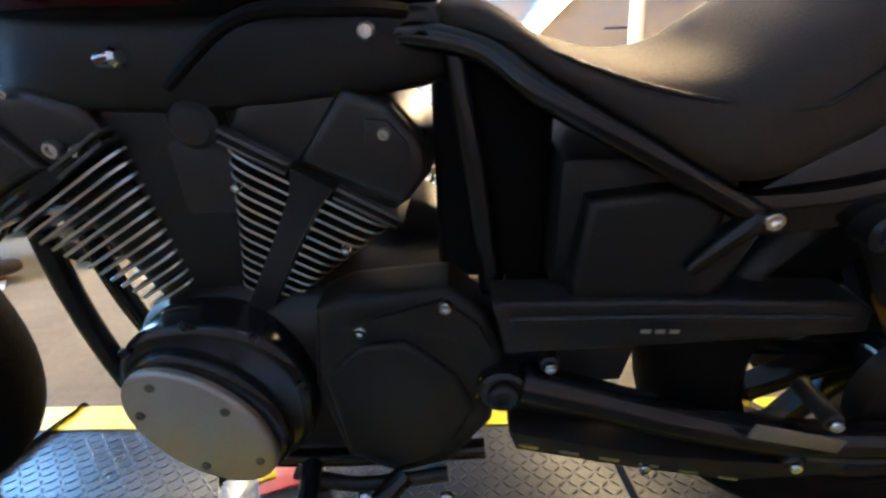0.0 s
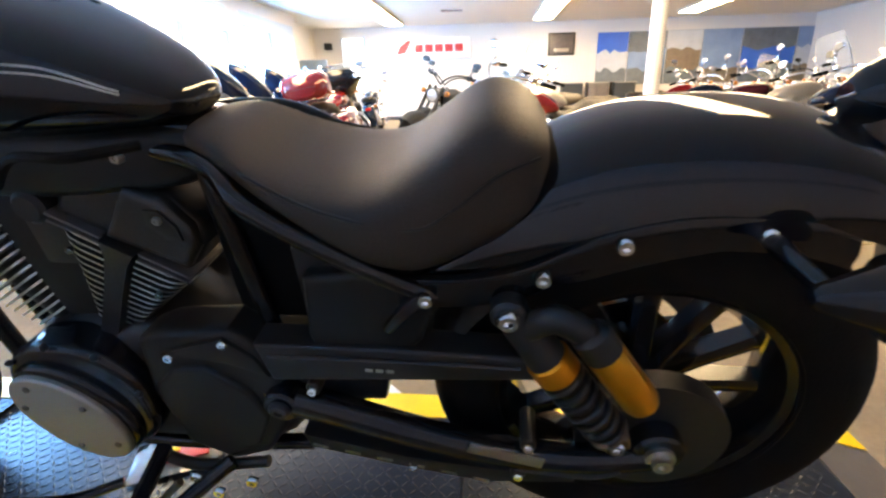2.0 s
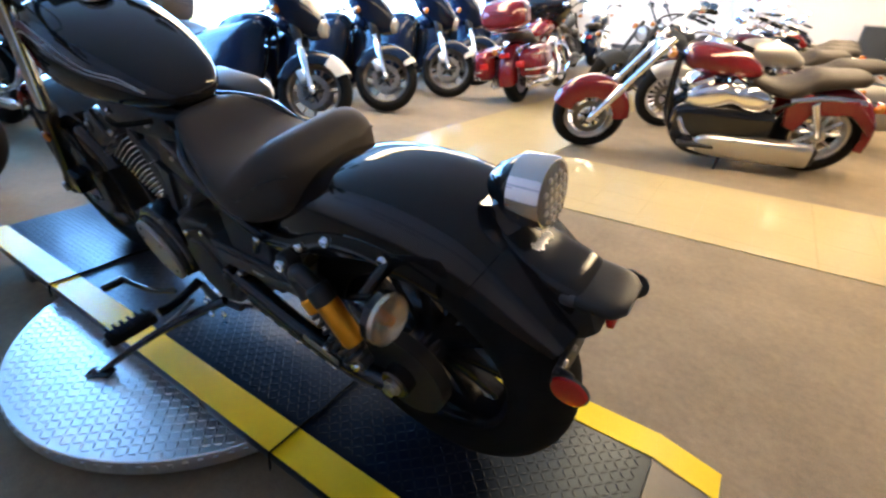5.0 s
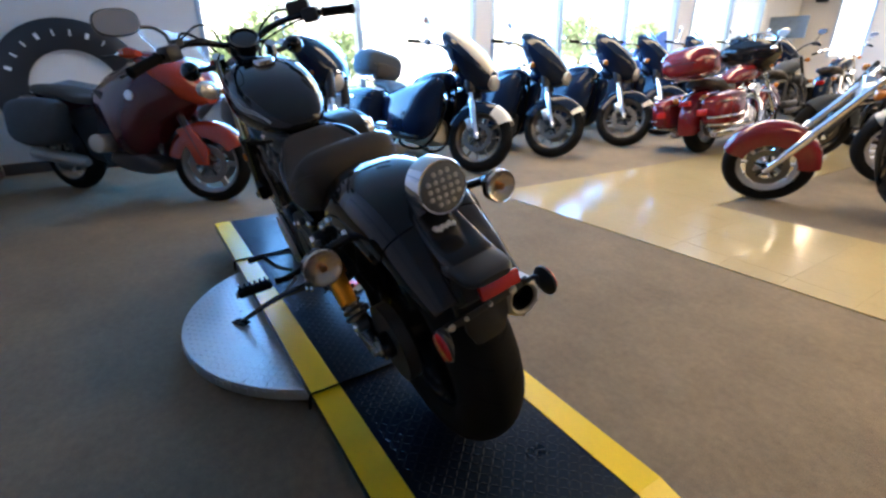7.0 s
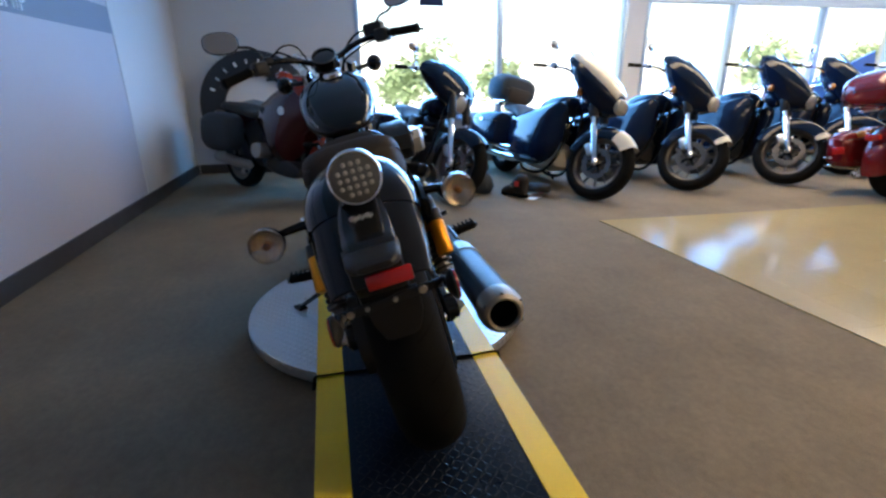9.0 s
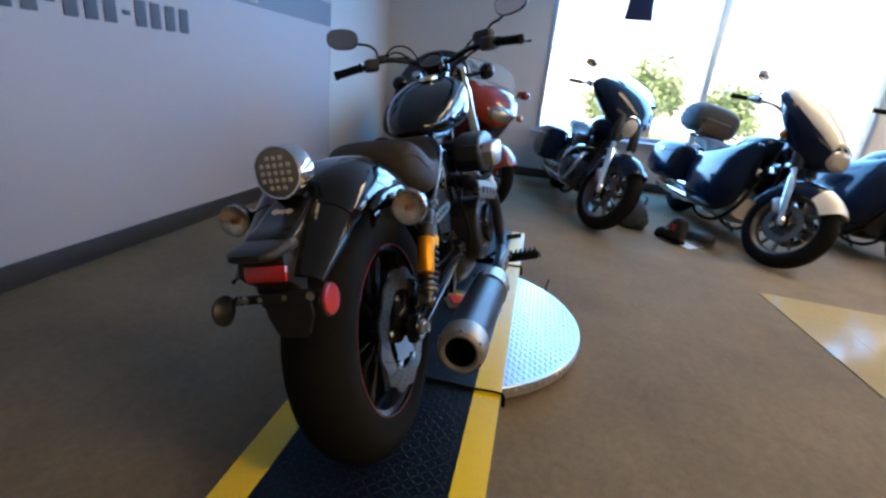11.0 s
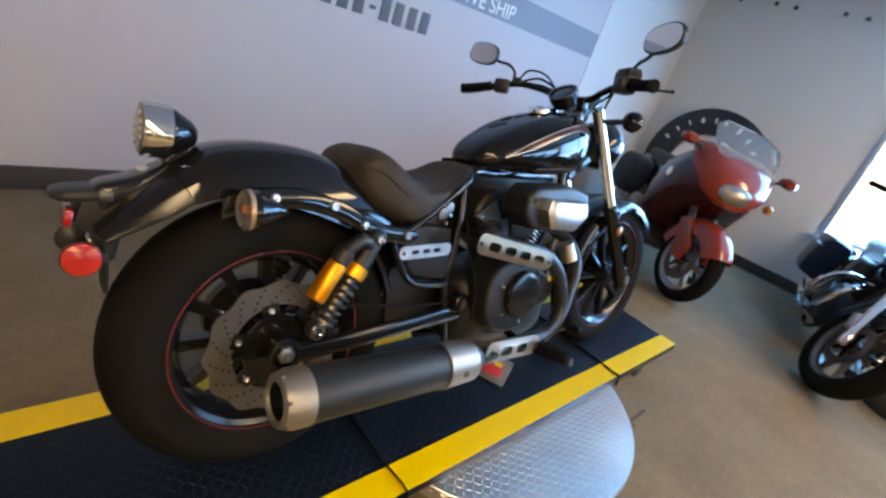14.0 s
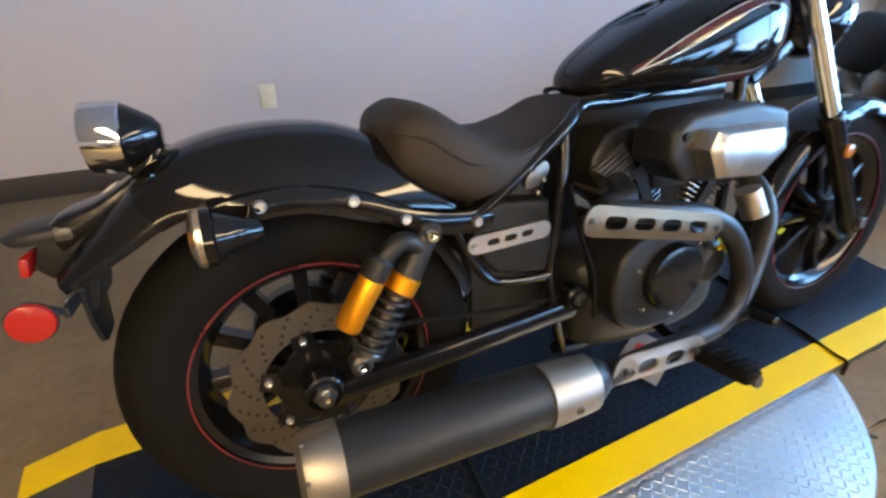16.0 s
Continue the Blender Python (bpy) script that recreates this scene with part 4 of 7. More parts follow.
# swing arm, belt and guards
for s in (-1, 1):
    bm = B()
    if s > 0:
        box(bm, (-0.27, 0.128, 0.326), (0.55, 0.032, 0.044), 0.012, (0, 3.4, 0))
    else:
        sweep(bm, [(-0.515, -0.118, 0.372), (-0.44, -0.120, 0.352), (-0.34, -0.122, 0.322), (-0.22, -0.124, 0.296), (-0.10, -0.126, 0.296), (-0.01, -0.126, 0.318)], (0.024, 0.021), 14)
    rod(bm, (-0.012, y0 + s * 0.112, 0.330), (-0.012, y0 + s * 0.146, 0.330), 0.034, n=20, bev=0.004)
    rod(bm, (-0.535, y0 + s * 0.105, 0.372), (-0.535, y0 + s * 0.146, 0.372), 0.028, n=20, bev=0.004)
    P("swing_arm", bm, SEMI)
    bm = B()
    lathe(bm, [(0, 0.019), (0.007, 0.019), (0.008, 0.0125), (0.018, 0.0125), (0.018, 0.006), (0.012, 0.005)], (-0.012, y0 + s * 0.146, 0.330), (0, s, 0), 6 if s > 0 else 18)
    P("axle_nut", bm, ALU, "bright rear axle nut")
    bm = B()
    bolt(bm, (-0.535, y0 + s * 0.146, 0.372), s, 0.016, 0.008)
    P("pivot_cap", bm, SATIN)
bm = B()
sweep(bm, [(-0.09, -0.090, 0.432), (-0.58, -0.090, 0.462)], 0.008, 8, 2, 1.4)
sweep(bm, [(-0.08, -0.090, 0.226), (-0.58, -0.090, 0.330)], 0.008, 8, 2, 1.4)
P("drive_belt", bm, RUBBER)
bm = B()
plate(bm, [(-0.548, 0.490), (-0.36, 0.492), (-0.20, 0.489), (-0.180, 0.478), (-0.180, 0.452), (-0.36, 0.437), (-0.535, 0.424)], -0.132, -0.085, 0.006, seg=3)
ug = P("belt_guard", bm, SATIN, "black upper belt guard")
P("guard_rib", sweep(B(), [(-0.53, -0.132, 0.470), (-0.37, -0.133, 0.474), (-0.20, -0.132, 0.472)], 0.004, 8, 4), SATIN, parent=ug)
for x in (-0.394, -0.380, -0.366):
    P("guard_slot", box(B(), (x, -0.1332, 0.456), (0.010, 0.0016, 0.005), 0.0006), ALU, parent=ug)
bm = B()
plate(bm, [(-0.525, 0.292), (-0.36, 0.255), (-0.20, 0.240), (-0.12, 0.250), (-0.11, 0.225), (-0.24, 0.208), (-0.36, 0.228), (-0.515, 0.262)], -0.120, -0.075, 0.004)
lgd = P("lower_belt_guard", bm, SATIN)
for i in range(6):
    P("guard_rivet", box(B(), (-0.500 + 0.050 * i, -0.1212, 0.2690 - 0.0108 * i), (0.024, 0.002, 0.0026), 0, (0, 12, 0)), ALU, parent=lgd)
for x, y, z in ((-0.484, -0.126, 0.403), (-0.185, -0.150, 0.345), (-0.355, -0.121, 0.234), (-0.196, -0.140, 0.264)):
    P("bolt", bolt(B(), (x, y, z), -1, 0.0075, 0.006), CHROME)
for x, y, z in ((-0.484, -0.126, 0.403), (-0.185, -0.150, 0.345), (-0.196, -0.140, 0.264)):
    P("bolt_boss", rod(B(), (x, y, z), (x, -0.09, z), 0.011, n=12, bev=0.002), SATIN)
P("warning_sticker", box(B(), (-0.214, -0.1475, 0.319), (0.105, 0.003, 0.020), 0.001, (0, 13, 0)), SATINALU, "grey printed label")
# thin stay along the lower run
P("guard_stay", sweep(B(), [(-0.19, -0.142, 0.280), (-0.10, -0.146, 0.283), (-0.06, -0.146, 0.300)], 0.004, 8, 4), SATIN)

# shocks
for s in (-1, 1):
    T, Bo = Vector((-0.217, y0 - 0.004 + s * 0.146, 0.581 if s > 0 else 0.572)), Vector((-0.078, y0 - 0.004 + s * 0.152, 0.374))
    d = (Bo - T).normalized()
    shock = new("shock_absorber")
    shock.parent = bike
    shock["label"] = "gold and black piggyback rear shock absorber"
    bm = B()
    rod(bm, T - Vector((0, s * 0.02, 0)), T + Vector((0, s * 0.014, 0)), 0.020, n=20, bev=0.004)
    rod(bm, T, T + d * 0.082, 0.019, 0.025, 20)
    part("top_mount", bm, SATIN, shock)
    P("mount_bolt", bolt(B(), T + Vector((0, s * 0.014, 0)), s, 0.013, 0.010), CHROME, parent=shock)
    bm = B()
    rod(bm, T + d * 0.078, T + d * 0.110, 0.0275, n=24, bev=0.003)
    part("preload_collar", bm, GOLD, shock, "gold anodised collar")
    bm = B()
    m, _ = along(T + d * 0.109, T + d * 0.225)
    turns, nseg = 6.5, 104
    ps = [m @ Vector((0.0238 * math.cos(2 * math.pi * turns * i / nseg), 0.0238 * math.sin(2 * math.pi * turns * i / nseg), 0.112 * i / nseg)) for i in range(nseg + 1)]
    sweep(bm, ps, 0.0048, 8, 1)
    part("spring", bm, SATIN, shock, "black coil spring")
    bm = B()
    rod(bm, T + d * 0.10, T + d * 0.235, 0.0165, n=16)
    part("damper_rod", bm, STEEL, shock)
    bm = B()
    rod(bm, T + d * 0.218, T + d * 0.230, 0.027, n=20, bev=0.003)
    rod(bm, Bo - Vector((0, s * 0.02, 0)), Bo + Vector((0, s * 0.012, 0)), 0.019, n=18, bev=0.003)
    part("lower_mount", bm, STEEL, shock)
    P("mount_bolt", bolt(B(), Bo + Vector((0, s * 0.012, 0)), s, 0.011, 0.008), CHROME, parent=shock)
    R0 = Vector((-0.133, y0 - 0.004 + s * 0.160, 0.561))
    bm = B()
    sweep(bm, [T + d * 0.03 + Vector((0, s * 0.004, 0)), (T + R0) / 2 + Vector((0.008, s * 0.006, 0.008)), R0 + d * 0.01], 0.016, 12)
    rod(bm, R0, R0 + d * 0.042, 0.0225, n=22, bev=0.006)
    part("reservoir_bridge", bm, SATIN, shock)
    bm = B()
    lathe(bm, [(0.038, 0.0210), (0.042, 0.0222), (0.122, 0.0222), (0.129, 0.0195), (0.131, 0.010)], R0, d, 26)
    part("reservoir", bm, GOLD, shock, "gold anodised gas reservoir")

# engine: two finned cylinders in a V over the crankcase
engine = new("engine")
engine.parent = bike
engine["label"] = "black air-cooled V-twin engine with bright fin edges"
bm = B()
hull_loft(bm, smooth_stations([(-0.545, 0.07, 0.26, 0.41, 0.02), (-0.57, 0.11, 0.22, 0.44, 0.02), (-0.64, 0.122, 0.195, 0.455, 0.025), (-0.75, 0.125, 0.185, 0.475, 0.028), (-0.88, 0.122, 0.185, 0.47, 0.025), (-0.97, 0.105, 0.20, 0.43, 0.02), (-1.0, 0.07, 0.24, 0.39, 0.02)], 3), 28, 4.0)
part("crankcase", bm, SATIN, engine)
CR = Vector((-0.865, 0, 0.358))
for sg in (1, -1):
    ax = Vector((0.5 * sg, 0, 0.866))
    tv = Vector((0.866, 0, -0.5 * sg)) if sg > 0 else Vector((-0.866, 0, -0.5))
    M = Matrix(((tv.x, 0, ax.x, 0), (0, 1, 0, 0), (tv.z, 0, ax.z, 0), (0, 0, 0, 1)))
    M.translation = CR

    def E_(name, bm, mt, label="", parent=engine):
        bmesh.ops.transform(bm, matrix=M, verts=bm.verts)
        bmesh.ops.recalc_face_normals(bm, faces=bm.faces)
        return part(name, bm, mt, parent, label)
    E_("cylinder", rod(B(), (0, 0, 0.08), (0, 0, 0.29), 0.052, n=24), SATIN)
    nf = 13
    for i in range(nf):
        sdist = 0.118 + 0.0124 * i
        k = i / (nf - 1)
        hx, hy = 0.034 + 0.060 * k ** 1.1, 0.070 + 0.008 * k
        bm = B()
        pts = oval(0, 0, hx, hy, 28, 0, 7.0)
        lo = [bm.verts.new((a, b, sdist - 0.0016)) for a, b in pts]
        hi = [bm.verts.new((a, b, sdist + 0.0016)) for a, b in pts]
        bm.faces.new(lo[::-1])
        bm.faces.new(hi)
        for j in range(28):
            f = bm.faces.new((lo[j], lo[(j + 1) % 28], hi[(j + 1) % 28], hi[j]))
            f.material_index = 1
        E_("fin", bm, [SATIN, FINEDGE])
    # smooth rib down the middle of the fins, left and right, widening into the lip
    for q in (-1, 1) if sg > 0 else (1,):
        bm = B()
        rings(bm, [[(x0, y, z) for x0, y in ((-w, q * 0.060), (w, q * 0.060), (w * 0.8, q * (0.082 + 0.004 * k)), (-w * 0.8, q * (0.082 + 0.004 * k)))] for k, (z, w) in enumerate(((0.100, 0.016), (0.20, 0.0165), (0.262, 0.019), (0.290, 0.028)))])
        E_("fin_rib", bm, SATIN)
        for a, b in ((-0.066, 0.238), (0.058, 0.226)):
            p = M @ Vector((a, q * 0.078, b))
            part("head_bolt", bolt(B(), p, q, 0.0055, 0.006), CHROME, engine)
    if sg > 0:
        for i in range(8):
            E_("head_fin", box(B(), (0.052 - 0.004 * i, 0.084, 0.352 - 0.0115 * i), (0.086 - 0.006 * i, 0.012, 0.0036), 0.001), FINEDGE)
    E_("cylinder_head", box(B(), (0, 0, 0.302), (0.176, 0.146, 0.056), 0.010), SATIN)
    hull = [(-0.097, 0.284), (-0.094, 0.322), (-0.066, 0.354), (-0.010, 0.384), (0.035, 0.389), (0.083, 0.369), (0.100, 0.343), (0.094, 0.300), (0.0, 0.288)]
    bm = B()
    plate(bm, hull, -0.074, 0.080, 0.018, seg=5)
    cover = E_("rocker_cover", bm, ROCKER, "satin black rocker cover")
    # raised rear half with its step, and the gasket lip below
    bm = B()
    plate(bm, [(-0.022, 0.292), (-0.010, 0.380), (0.034, 0.387), (0.080, 0.367), (0.096, 0.342), (0.090, 0.302)], -0.086, -0.02, 0.013, seg=4)
    E_("cover_cap", bm, ROCKER, parent=cover)
    for z, w in ((0.288, 0.196), (0.278, 0.190)):
        for x0, x1 in ((-w / 2, -0.026), (0.024, w / 2)):
            E_("gasket_lip", box(B(), ((x0 + x1) / 2, -0.002, z), (x1 - x0, 0.168, 0.0042), 0.0015), PLATEGREY, parent=cover)
    bm = B()
    plate(bm, [(0.022, 0.366), (0.030, 0.346), (0.060, 0.338), (0.078, 0.348), (0.066, 0.364), (0.040, 0.374)], -0.089, -0.08, 0.003)
    E_("cover_pad", bm, ROCKER, parent=cover)
    for a, b, y, r in ((-0.047, 0.360, -0.0745, 0.0050), (0.043, 0.362, -0.089, 0.0058)):
        p = M @ Vector((a, y, b))
        P("cover_bolt", bolt(B(), p, -1, r, 0.005), ALU, parent=cover)

# left engine covers
bm = B()
plate(bm, oval(-0.868, 0.348, 0.114, 0.112, 40, 0, 2.3), -0.130, -0.06, 0.016, seg=4)
pc = part("alternator_cover", bm, SEMI, engine)
bm = B()
plate(bm, oval(-0.876, 0.333, 0.106, 0.080, 44, -50), -0.142, -0.12, 0.012, seg=4)
part("cover_rim", bm, SEMI, engine)
bm = B()
plate(bm, oval(-0.882, 0.326, 0.100, 0.069, 48, -52), -0.152, -0.13, 0.006, seg=3)
part("cover_disc", bm, SATINALU, engine, "satin silver oval cover")
for a in (20, 92, 165, 222, 300):
    t = radians(a)
    u, v = 0.080 * math.cos(t), 0.050 * math.sin(t)
    c, d = math.cos(radians(-52)), math.sin(radians(-52))
    P("cover_screw", bolt(B(), (-0.882 + u * c - v * d, -0.152, 0.326 + u * d + v * c), -1, 0.0055, 0.003), STEEL, parent=pc)
bm = B()
plate(bm, [(-0.735, 0.470), (-0.700, 0.486), (-0.592, 0.497), (-0.552, 0.463), (-0.532, 0.415), (-0.545, 0.306), (-0.596, 0.232), (-0.664, 0.205), (-0.730, 0.244), (-0.752, 0.361)], -0.118, -0.05, 0.016, seg=4)
sc = part("sprocket_cover", bm, PLASTIC, engine, "textured black sprocket cover")
bm = B()
plate(bm, [(-0.735, 0.385), (-0.690, 0.428), (-0.640, 0.434), (-0.585, 0.385), (-0.565, 0.335), (-0.600, 0.262), (-0.664, 0.228), (-0.722, 0.262)], -0.126, -0.11, 0.008, seg=3)
part("cover_boss", bm, PLASTIC, engine)
bm = B()
plate(bm, [(-0.700, 0.455), (-0.598, 0.488), (-0.560, 0.455), (-0.545, 0.418), (-0.600, 0.440)], -0.124, -0.11, 0.005, seg=2)
part("cover_arm", bm, PLASTIC, engine)
for x, z in ((-0.595, 0.481), (-0.686, 0.450)):
    P("cover_screw", bolt(B(), (x, -0.124, z), -1, 0.0078, 0.006), CHROME, parent=sc)
for x, z in ((-0.872, 0.462), (-0.800, 0.447), (-0.952, 0.425), (-0.760, 0.375)):
    P("case_screw", bolt(B(), (x, -0.128, z), -1, 0.0055, 0.006), SATIN, parent=sc)
bm = B()
sweep(bm, [(-0.80, -0.12, 0.215), (-0.72, -0.13, 0.205), (-0.60, -0.12, 0.215)], 0.010, 10)
part("gear_linkage", bm, SATIN, engine)

# right engine covers
bm = B()
plate(bm, oval(-0.70, 0.395, 0.125, 0.115, 40, 0, 2.4), 0.10, 0.205, 0.014, seg=3)
rc = part("clutch_cover", bm, SATIN, engine)
bm = B()
lathe(bm, [(0, 0.074), (0.018, 0.074), (0.026, 0.069), (0.029, 0.058), (0.029, 0.0005)], (-0.722, 0.20, 0.402), (0, 1, 0), 44)
part("clutch_cap", bm, SEMI, engine, "round black clutch cap")
for a in (20, 80, 140, 200, 260, 320):
    t = radians(a)
    P("cover_screw", bolt(B(), (-0.718 + 0.092 * math.cos(t), 0.205, 0.402 + 0.092 * math.sin(t)), 1, 0.0065, 0.008), CHROME, parent=rc)
bm = B()
lathe(bm, [(0, 0.050), (0.035, 0.050), (0.045, 0.040), (0.048, 0.025), (0.048, 0.0005)], (-0.862, 0.15, 0.39), (0, 1, 0), 32)
part("oil_filter_cover", bm, SATIN, engine)
bm = B()
box(bm, (-0.875, 0.200, 0.432), (0.020, 0.003, 0.016), 0.001)
part("yellow_tag", bm, TAPE, engine, "small yellow sticker")

# air cleaner on the right
air = new("air_cleaner")
air.parent = bike
air["label"] = "black air cleaner with a faceted silver face"
bm = B()
plate(bm, [(-0.66, 0.70), (-0.70, 0.728), (-0.86, 0.735), (-0.96, 0.715), (-0.985, 0.66), (-0.93, 0.60), (-0.84, 0.585), (-0.70, 0.605), (-0.655, 0.65)], 0.125, 0.225, 0.016, seg=3)
part("body", bm, SATIN, air)
rs = []
for y, k in ((0.222, 1.0), (0.258, 0.98), (0.270, 0.84), (0.271, 0.80)):
    rs.append([(-0.815 + (x + 0.815) * k, y, 0.655 + (z - 0.655) * k) for x, z in ((-0.722, 0.700), (-0.895, 0.696), (-0.915, 0.652), (-0.85, 0.603), (-0.738, 0.612), (-0.708, 0.668))])
bm = B()
rings(bm, rs)
bmesh.ops.recalc_face_normals(bm, faces=bm.faces)
part("face", bm, ALU, air, "faceted silver cover plate")
P("bolt", bolt(B(), (-0.685, 0.226, 0.69), 1, 0.008, 0.006), SATIN, parent=air)

# exhaust
ex = new("exhaust")
ex.parent = bike
ex["label"] = "black two-into-one exhaust with silver slotted heat shields"
bm = B()
sweep(bm, [(-0.66, 0.10, 0.585), (-0.60, 0.185, 0.585), (-0.53, 0.215, 0.582), (-0.62, 0.222, 0.562), (-0.77, 0.222, 0.528), (-0.865, 0.222, 0.470), (-0.915, 0.225, 0.385), (-0.915, 0.23, 0.315), (-0.86, 0.24, 0.268),
           (-0.75, 0.25, 0.262), (-0.60, 0.262, 0.268), (-0.50, 0.268, 0.262)], 0.0225, 14, 7)
part("rear_header", bm, SATIN, ex)
bm = B()
sweep(bm, [(-1.02, 0.06, 0.56), (-1.06, 0.12, 0.53), (-1.04, 0.18, 0.46), (-0.98, 0.21, 0.36), (-0.92, 0.23, 0.30), (-0.83, 0.245, 0.262)], 0.022, 14)
part("front_header", bm, SATIN, ex)
bm = B()
sweep(bm, [(-0.935, 0.190, 0.545), (-0.955, 0.205, 0.49)], 0.027, 14, 2)
part("header_shield", bm, TIPMETAL, ex, "short silver pipe guard")
part("upper_heat_shield", shield((-0.452, 0.584), (-0.790, 0.506), 0.056, 0.250, 0.004, 4, 6.0, 0.36, 0.80), HEATSHIELD, ex, "silver heat shield with four slots")
for x, z in ((-0.466, 0.581), (-0.776, 0.509)):
    P("shield_bolt", bolt(B(), (x, 0.249, z), 1, 0.006, 0.004), STEEL, parent=ex)
part("lower_heat_shield", shield((-0.512, 0.278), (-0.757, 0.262), 0.062, 0.288, 0.004, 2, 8.0, 0.42, 0.58), SATINALU, ex, "silver heat shield with two slots")
for x in (-0.545, -0.728):
    P("shield_bolt", bolt(B(), (x, 0.288, 0.276 if x > -0.6 else 0.264), 1, 0.0075, 0.005), STEEL, parent=ex)
MF, MR = Vector((-0.515, 0.256, 0.260)), Vector((0.054, 0.258, 0.294))
md = (MR - MF).normalized()
ML = (MR - MF).length
bm = B()
lathe(bm, [(0, 0.030), (0.03, 0.046), (0.09, 0.056), (ML - 0.055, 0.0585)], MF, md, 36)
part("muffler", bm, SATIN, ex, "satin black muffler can")
bm = B()
lathe(bm, [(ML - 0.062, 0.0605), (ML - 0.03, 0.0605), (ML - 0.006, 0.053), (ML, 0.044), (ML - 0.003, 0.0385), (ML - 0.008, 0.0375)], MF, md, 36, cap=False)
part("end_cap", bm, TIPMETAL, ex, "heat-tanned conical muffler tip")
bm = B()
lathe(bm, [(ML - 0.006, 0.0380), (ML - 0.045, 0.034), (ML - 0.052, 0.030), (ML - 0.053, 0.001)], MF, md, 28, cap=False)
part("tip_baffle", bm, GROOVE, ex, "matte black outlet lining")
m, _ = along(MF, MR)
for i in range(6):
    a = 2 * math.pi * i / 6 + 0.4
    p = m @ Vector((0.0535 * math.cos(a), 0.0535 * math.sin(a), ML - 0.012))
    part("tip_screw", rod(B(), p, p + md * 0.006, 0.0045, n=8), STEEL, ex)
# clamp cover on the front of the can
bm = B()
rs = []
for t in (0.045, 0.06, 0.135, 0.150):
    rad = 0.052 + 0.09 * min(t, 0.1)
    rs.append([m @ Vector((rad * math.cos(a), rad * math.sin(a), t)) for a in [radians(-100 + 200 * i / 14) for i in range(15)]] +
              [m @ Vector(((rad - 0.004) * math.cos(a), (rad - 0.004) * math.sin(a), t)) for a in [radians(100 - 200 * i / 14) for i in range(15)]])
best = max(range(72), key=lambda q: (m.to_3x3() @ Vector((math.cos(q * math.pi / 36), math.sin(q * math.pi / 36), 0))).y)
spin = Matrix.Translation(MF) @ Matrix.Rotation(best * math.pi / 36, 4, md) @ Matrix.Translation(-MF)
rings(bm, [[spin @ Vector(p) for p in r] for r in rs])
bmesh.ops.recalc_face_normals(bm, faces=bm.faces)
part("clamp_shield", bm, TIPMETAL, ex, "rounded silver heat shield on the can")
P("shield_bolt", bolt(B(), tuple(MF + md * 0.10 + Vector((0, 0.0575, -0.004))), 1, 0.0085, 0.005), STEEL, parent=ex)

# fork, headlamp, bars
AX = Vector((-1.57, 0, 0.33))
top = Vector((-1.115, 0, 0.985))
fd = (AX - top).normalized()
for s in (-1, 1):
    o = Vector((0, s * 0.098, 0))
    leg = new("fork_leg")
    leg.parent = bike
    bm = B()
    rod(bm, top + o - fd * 0.01, top + o + fd * 0.46, 0.0205, n=20)
    part("fork_tube", bm, CHROME, leg, "polished upper fork tube")
    bm = B()
    lathe(bm, [(0.40, 0.026), (0.405, 0.0285), (0.43, 0.0285), (0.44, 0.026), (0.72, 0.025), (0.77, 0.029), (0.80, 0.031), (0.835, 0.022)], top + o, fd, 22)
    part("fork_slider", bm, SEMI, leg)
    bm = B()
    rod(bm, AX + o + Vector((0, s * 0.005, 0)), AX + o + Vector((0, s * 0.038, 0)), 0.017, n=14, bev=0.003)
    part("axle_end", bm, STEEL, leg)
    bm = B()
    c = top + o + fd * 0.52
    lathe(bm, [(0, 0.018), (0.006, 0.018), (0.009, 0.012)], c + Vector((0, s * 0.026, 0)), (0, s, 0), 18)
    part("side_reflector", bm, AMBER, leg, "amber reflector on the fork")
for k, (dist, h) in enumerate(((0.02, 0.030), (0.20, 0.034))):
    bm = B()
    c = top + fd * dist
    m, _ = along(c, c + fd)
    q = plate(B(), [(-0.03, -0.125), (0.03, -0.125), (0.045, -0.05), (0.045, 0.05), (0.03, 0.125), (-0.03, 0.125), (-0.035, 0.05), (-0.035, -0.05)], -h / 2, h / 2, 0.005, axis="z")
    bmesh.ops.transform(q, matrix=m, verts=q.verts)
    P("fork_yoke", q, SEMI)
arc = [radians(a) for a in range(20, 141, 10)]
fr = 0.352
tops = [(AX.x + fr * math.cos(a), AX.z + fr * math.sin(a)) for a in arc]
lows = [(AX.x + (fr - 0.055) * math.cos(a), AX.z + (fr - 0.055) * math.sin(a)) for a in arc]
P("front_fender", shell(B(), tops, lows, [0.062 + 0.012 * math.sin(a) for a in arc], 14), GLOSS, "gloss black front mudguard")
for s in (-1, 1):
    bm = B()
    sweep(bm, [(AX.x + 0.30 * math.cos(radians(70)), s * 0.075, AX.z + 0.31 * math.sin(radians(70))), tuple(top + Vector((0, s * 0.09, 0)) + fd * 0.50)], 0.012, 8, 2)
    P("fender_stay", bm, SEMI)
bm = B()
box(bm, (AX.x + 0.155, -0.105, AX.z + 0.06), (0.05, 0.06, 0.10), 0.012, (0, 35, 0))
P("brake_caliper", bm, SEMI)
hl = Vector((-1.335, 0, 0.880))
bm = B()
lathe(bm, [(-0.13, 0.02), (-0.115, 0.055), (-0.07, 0.082), (-0.02, 0.092), (0.0, 0.092)], hl, (-1, 0, 0.02), 32)
lamp = P("headlamp", bm, GLOSS, "round black headlamp")
bm = B()
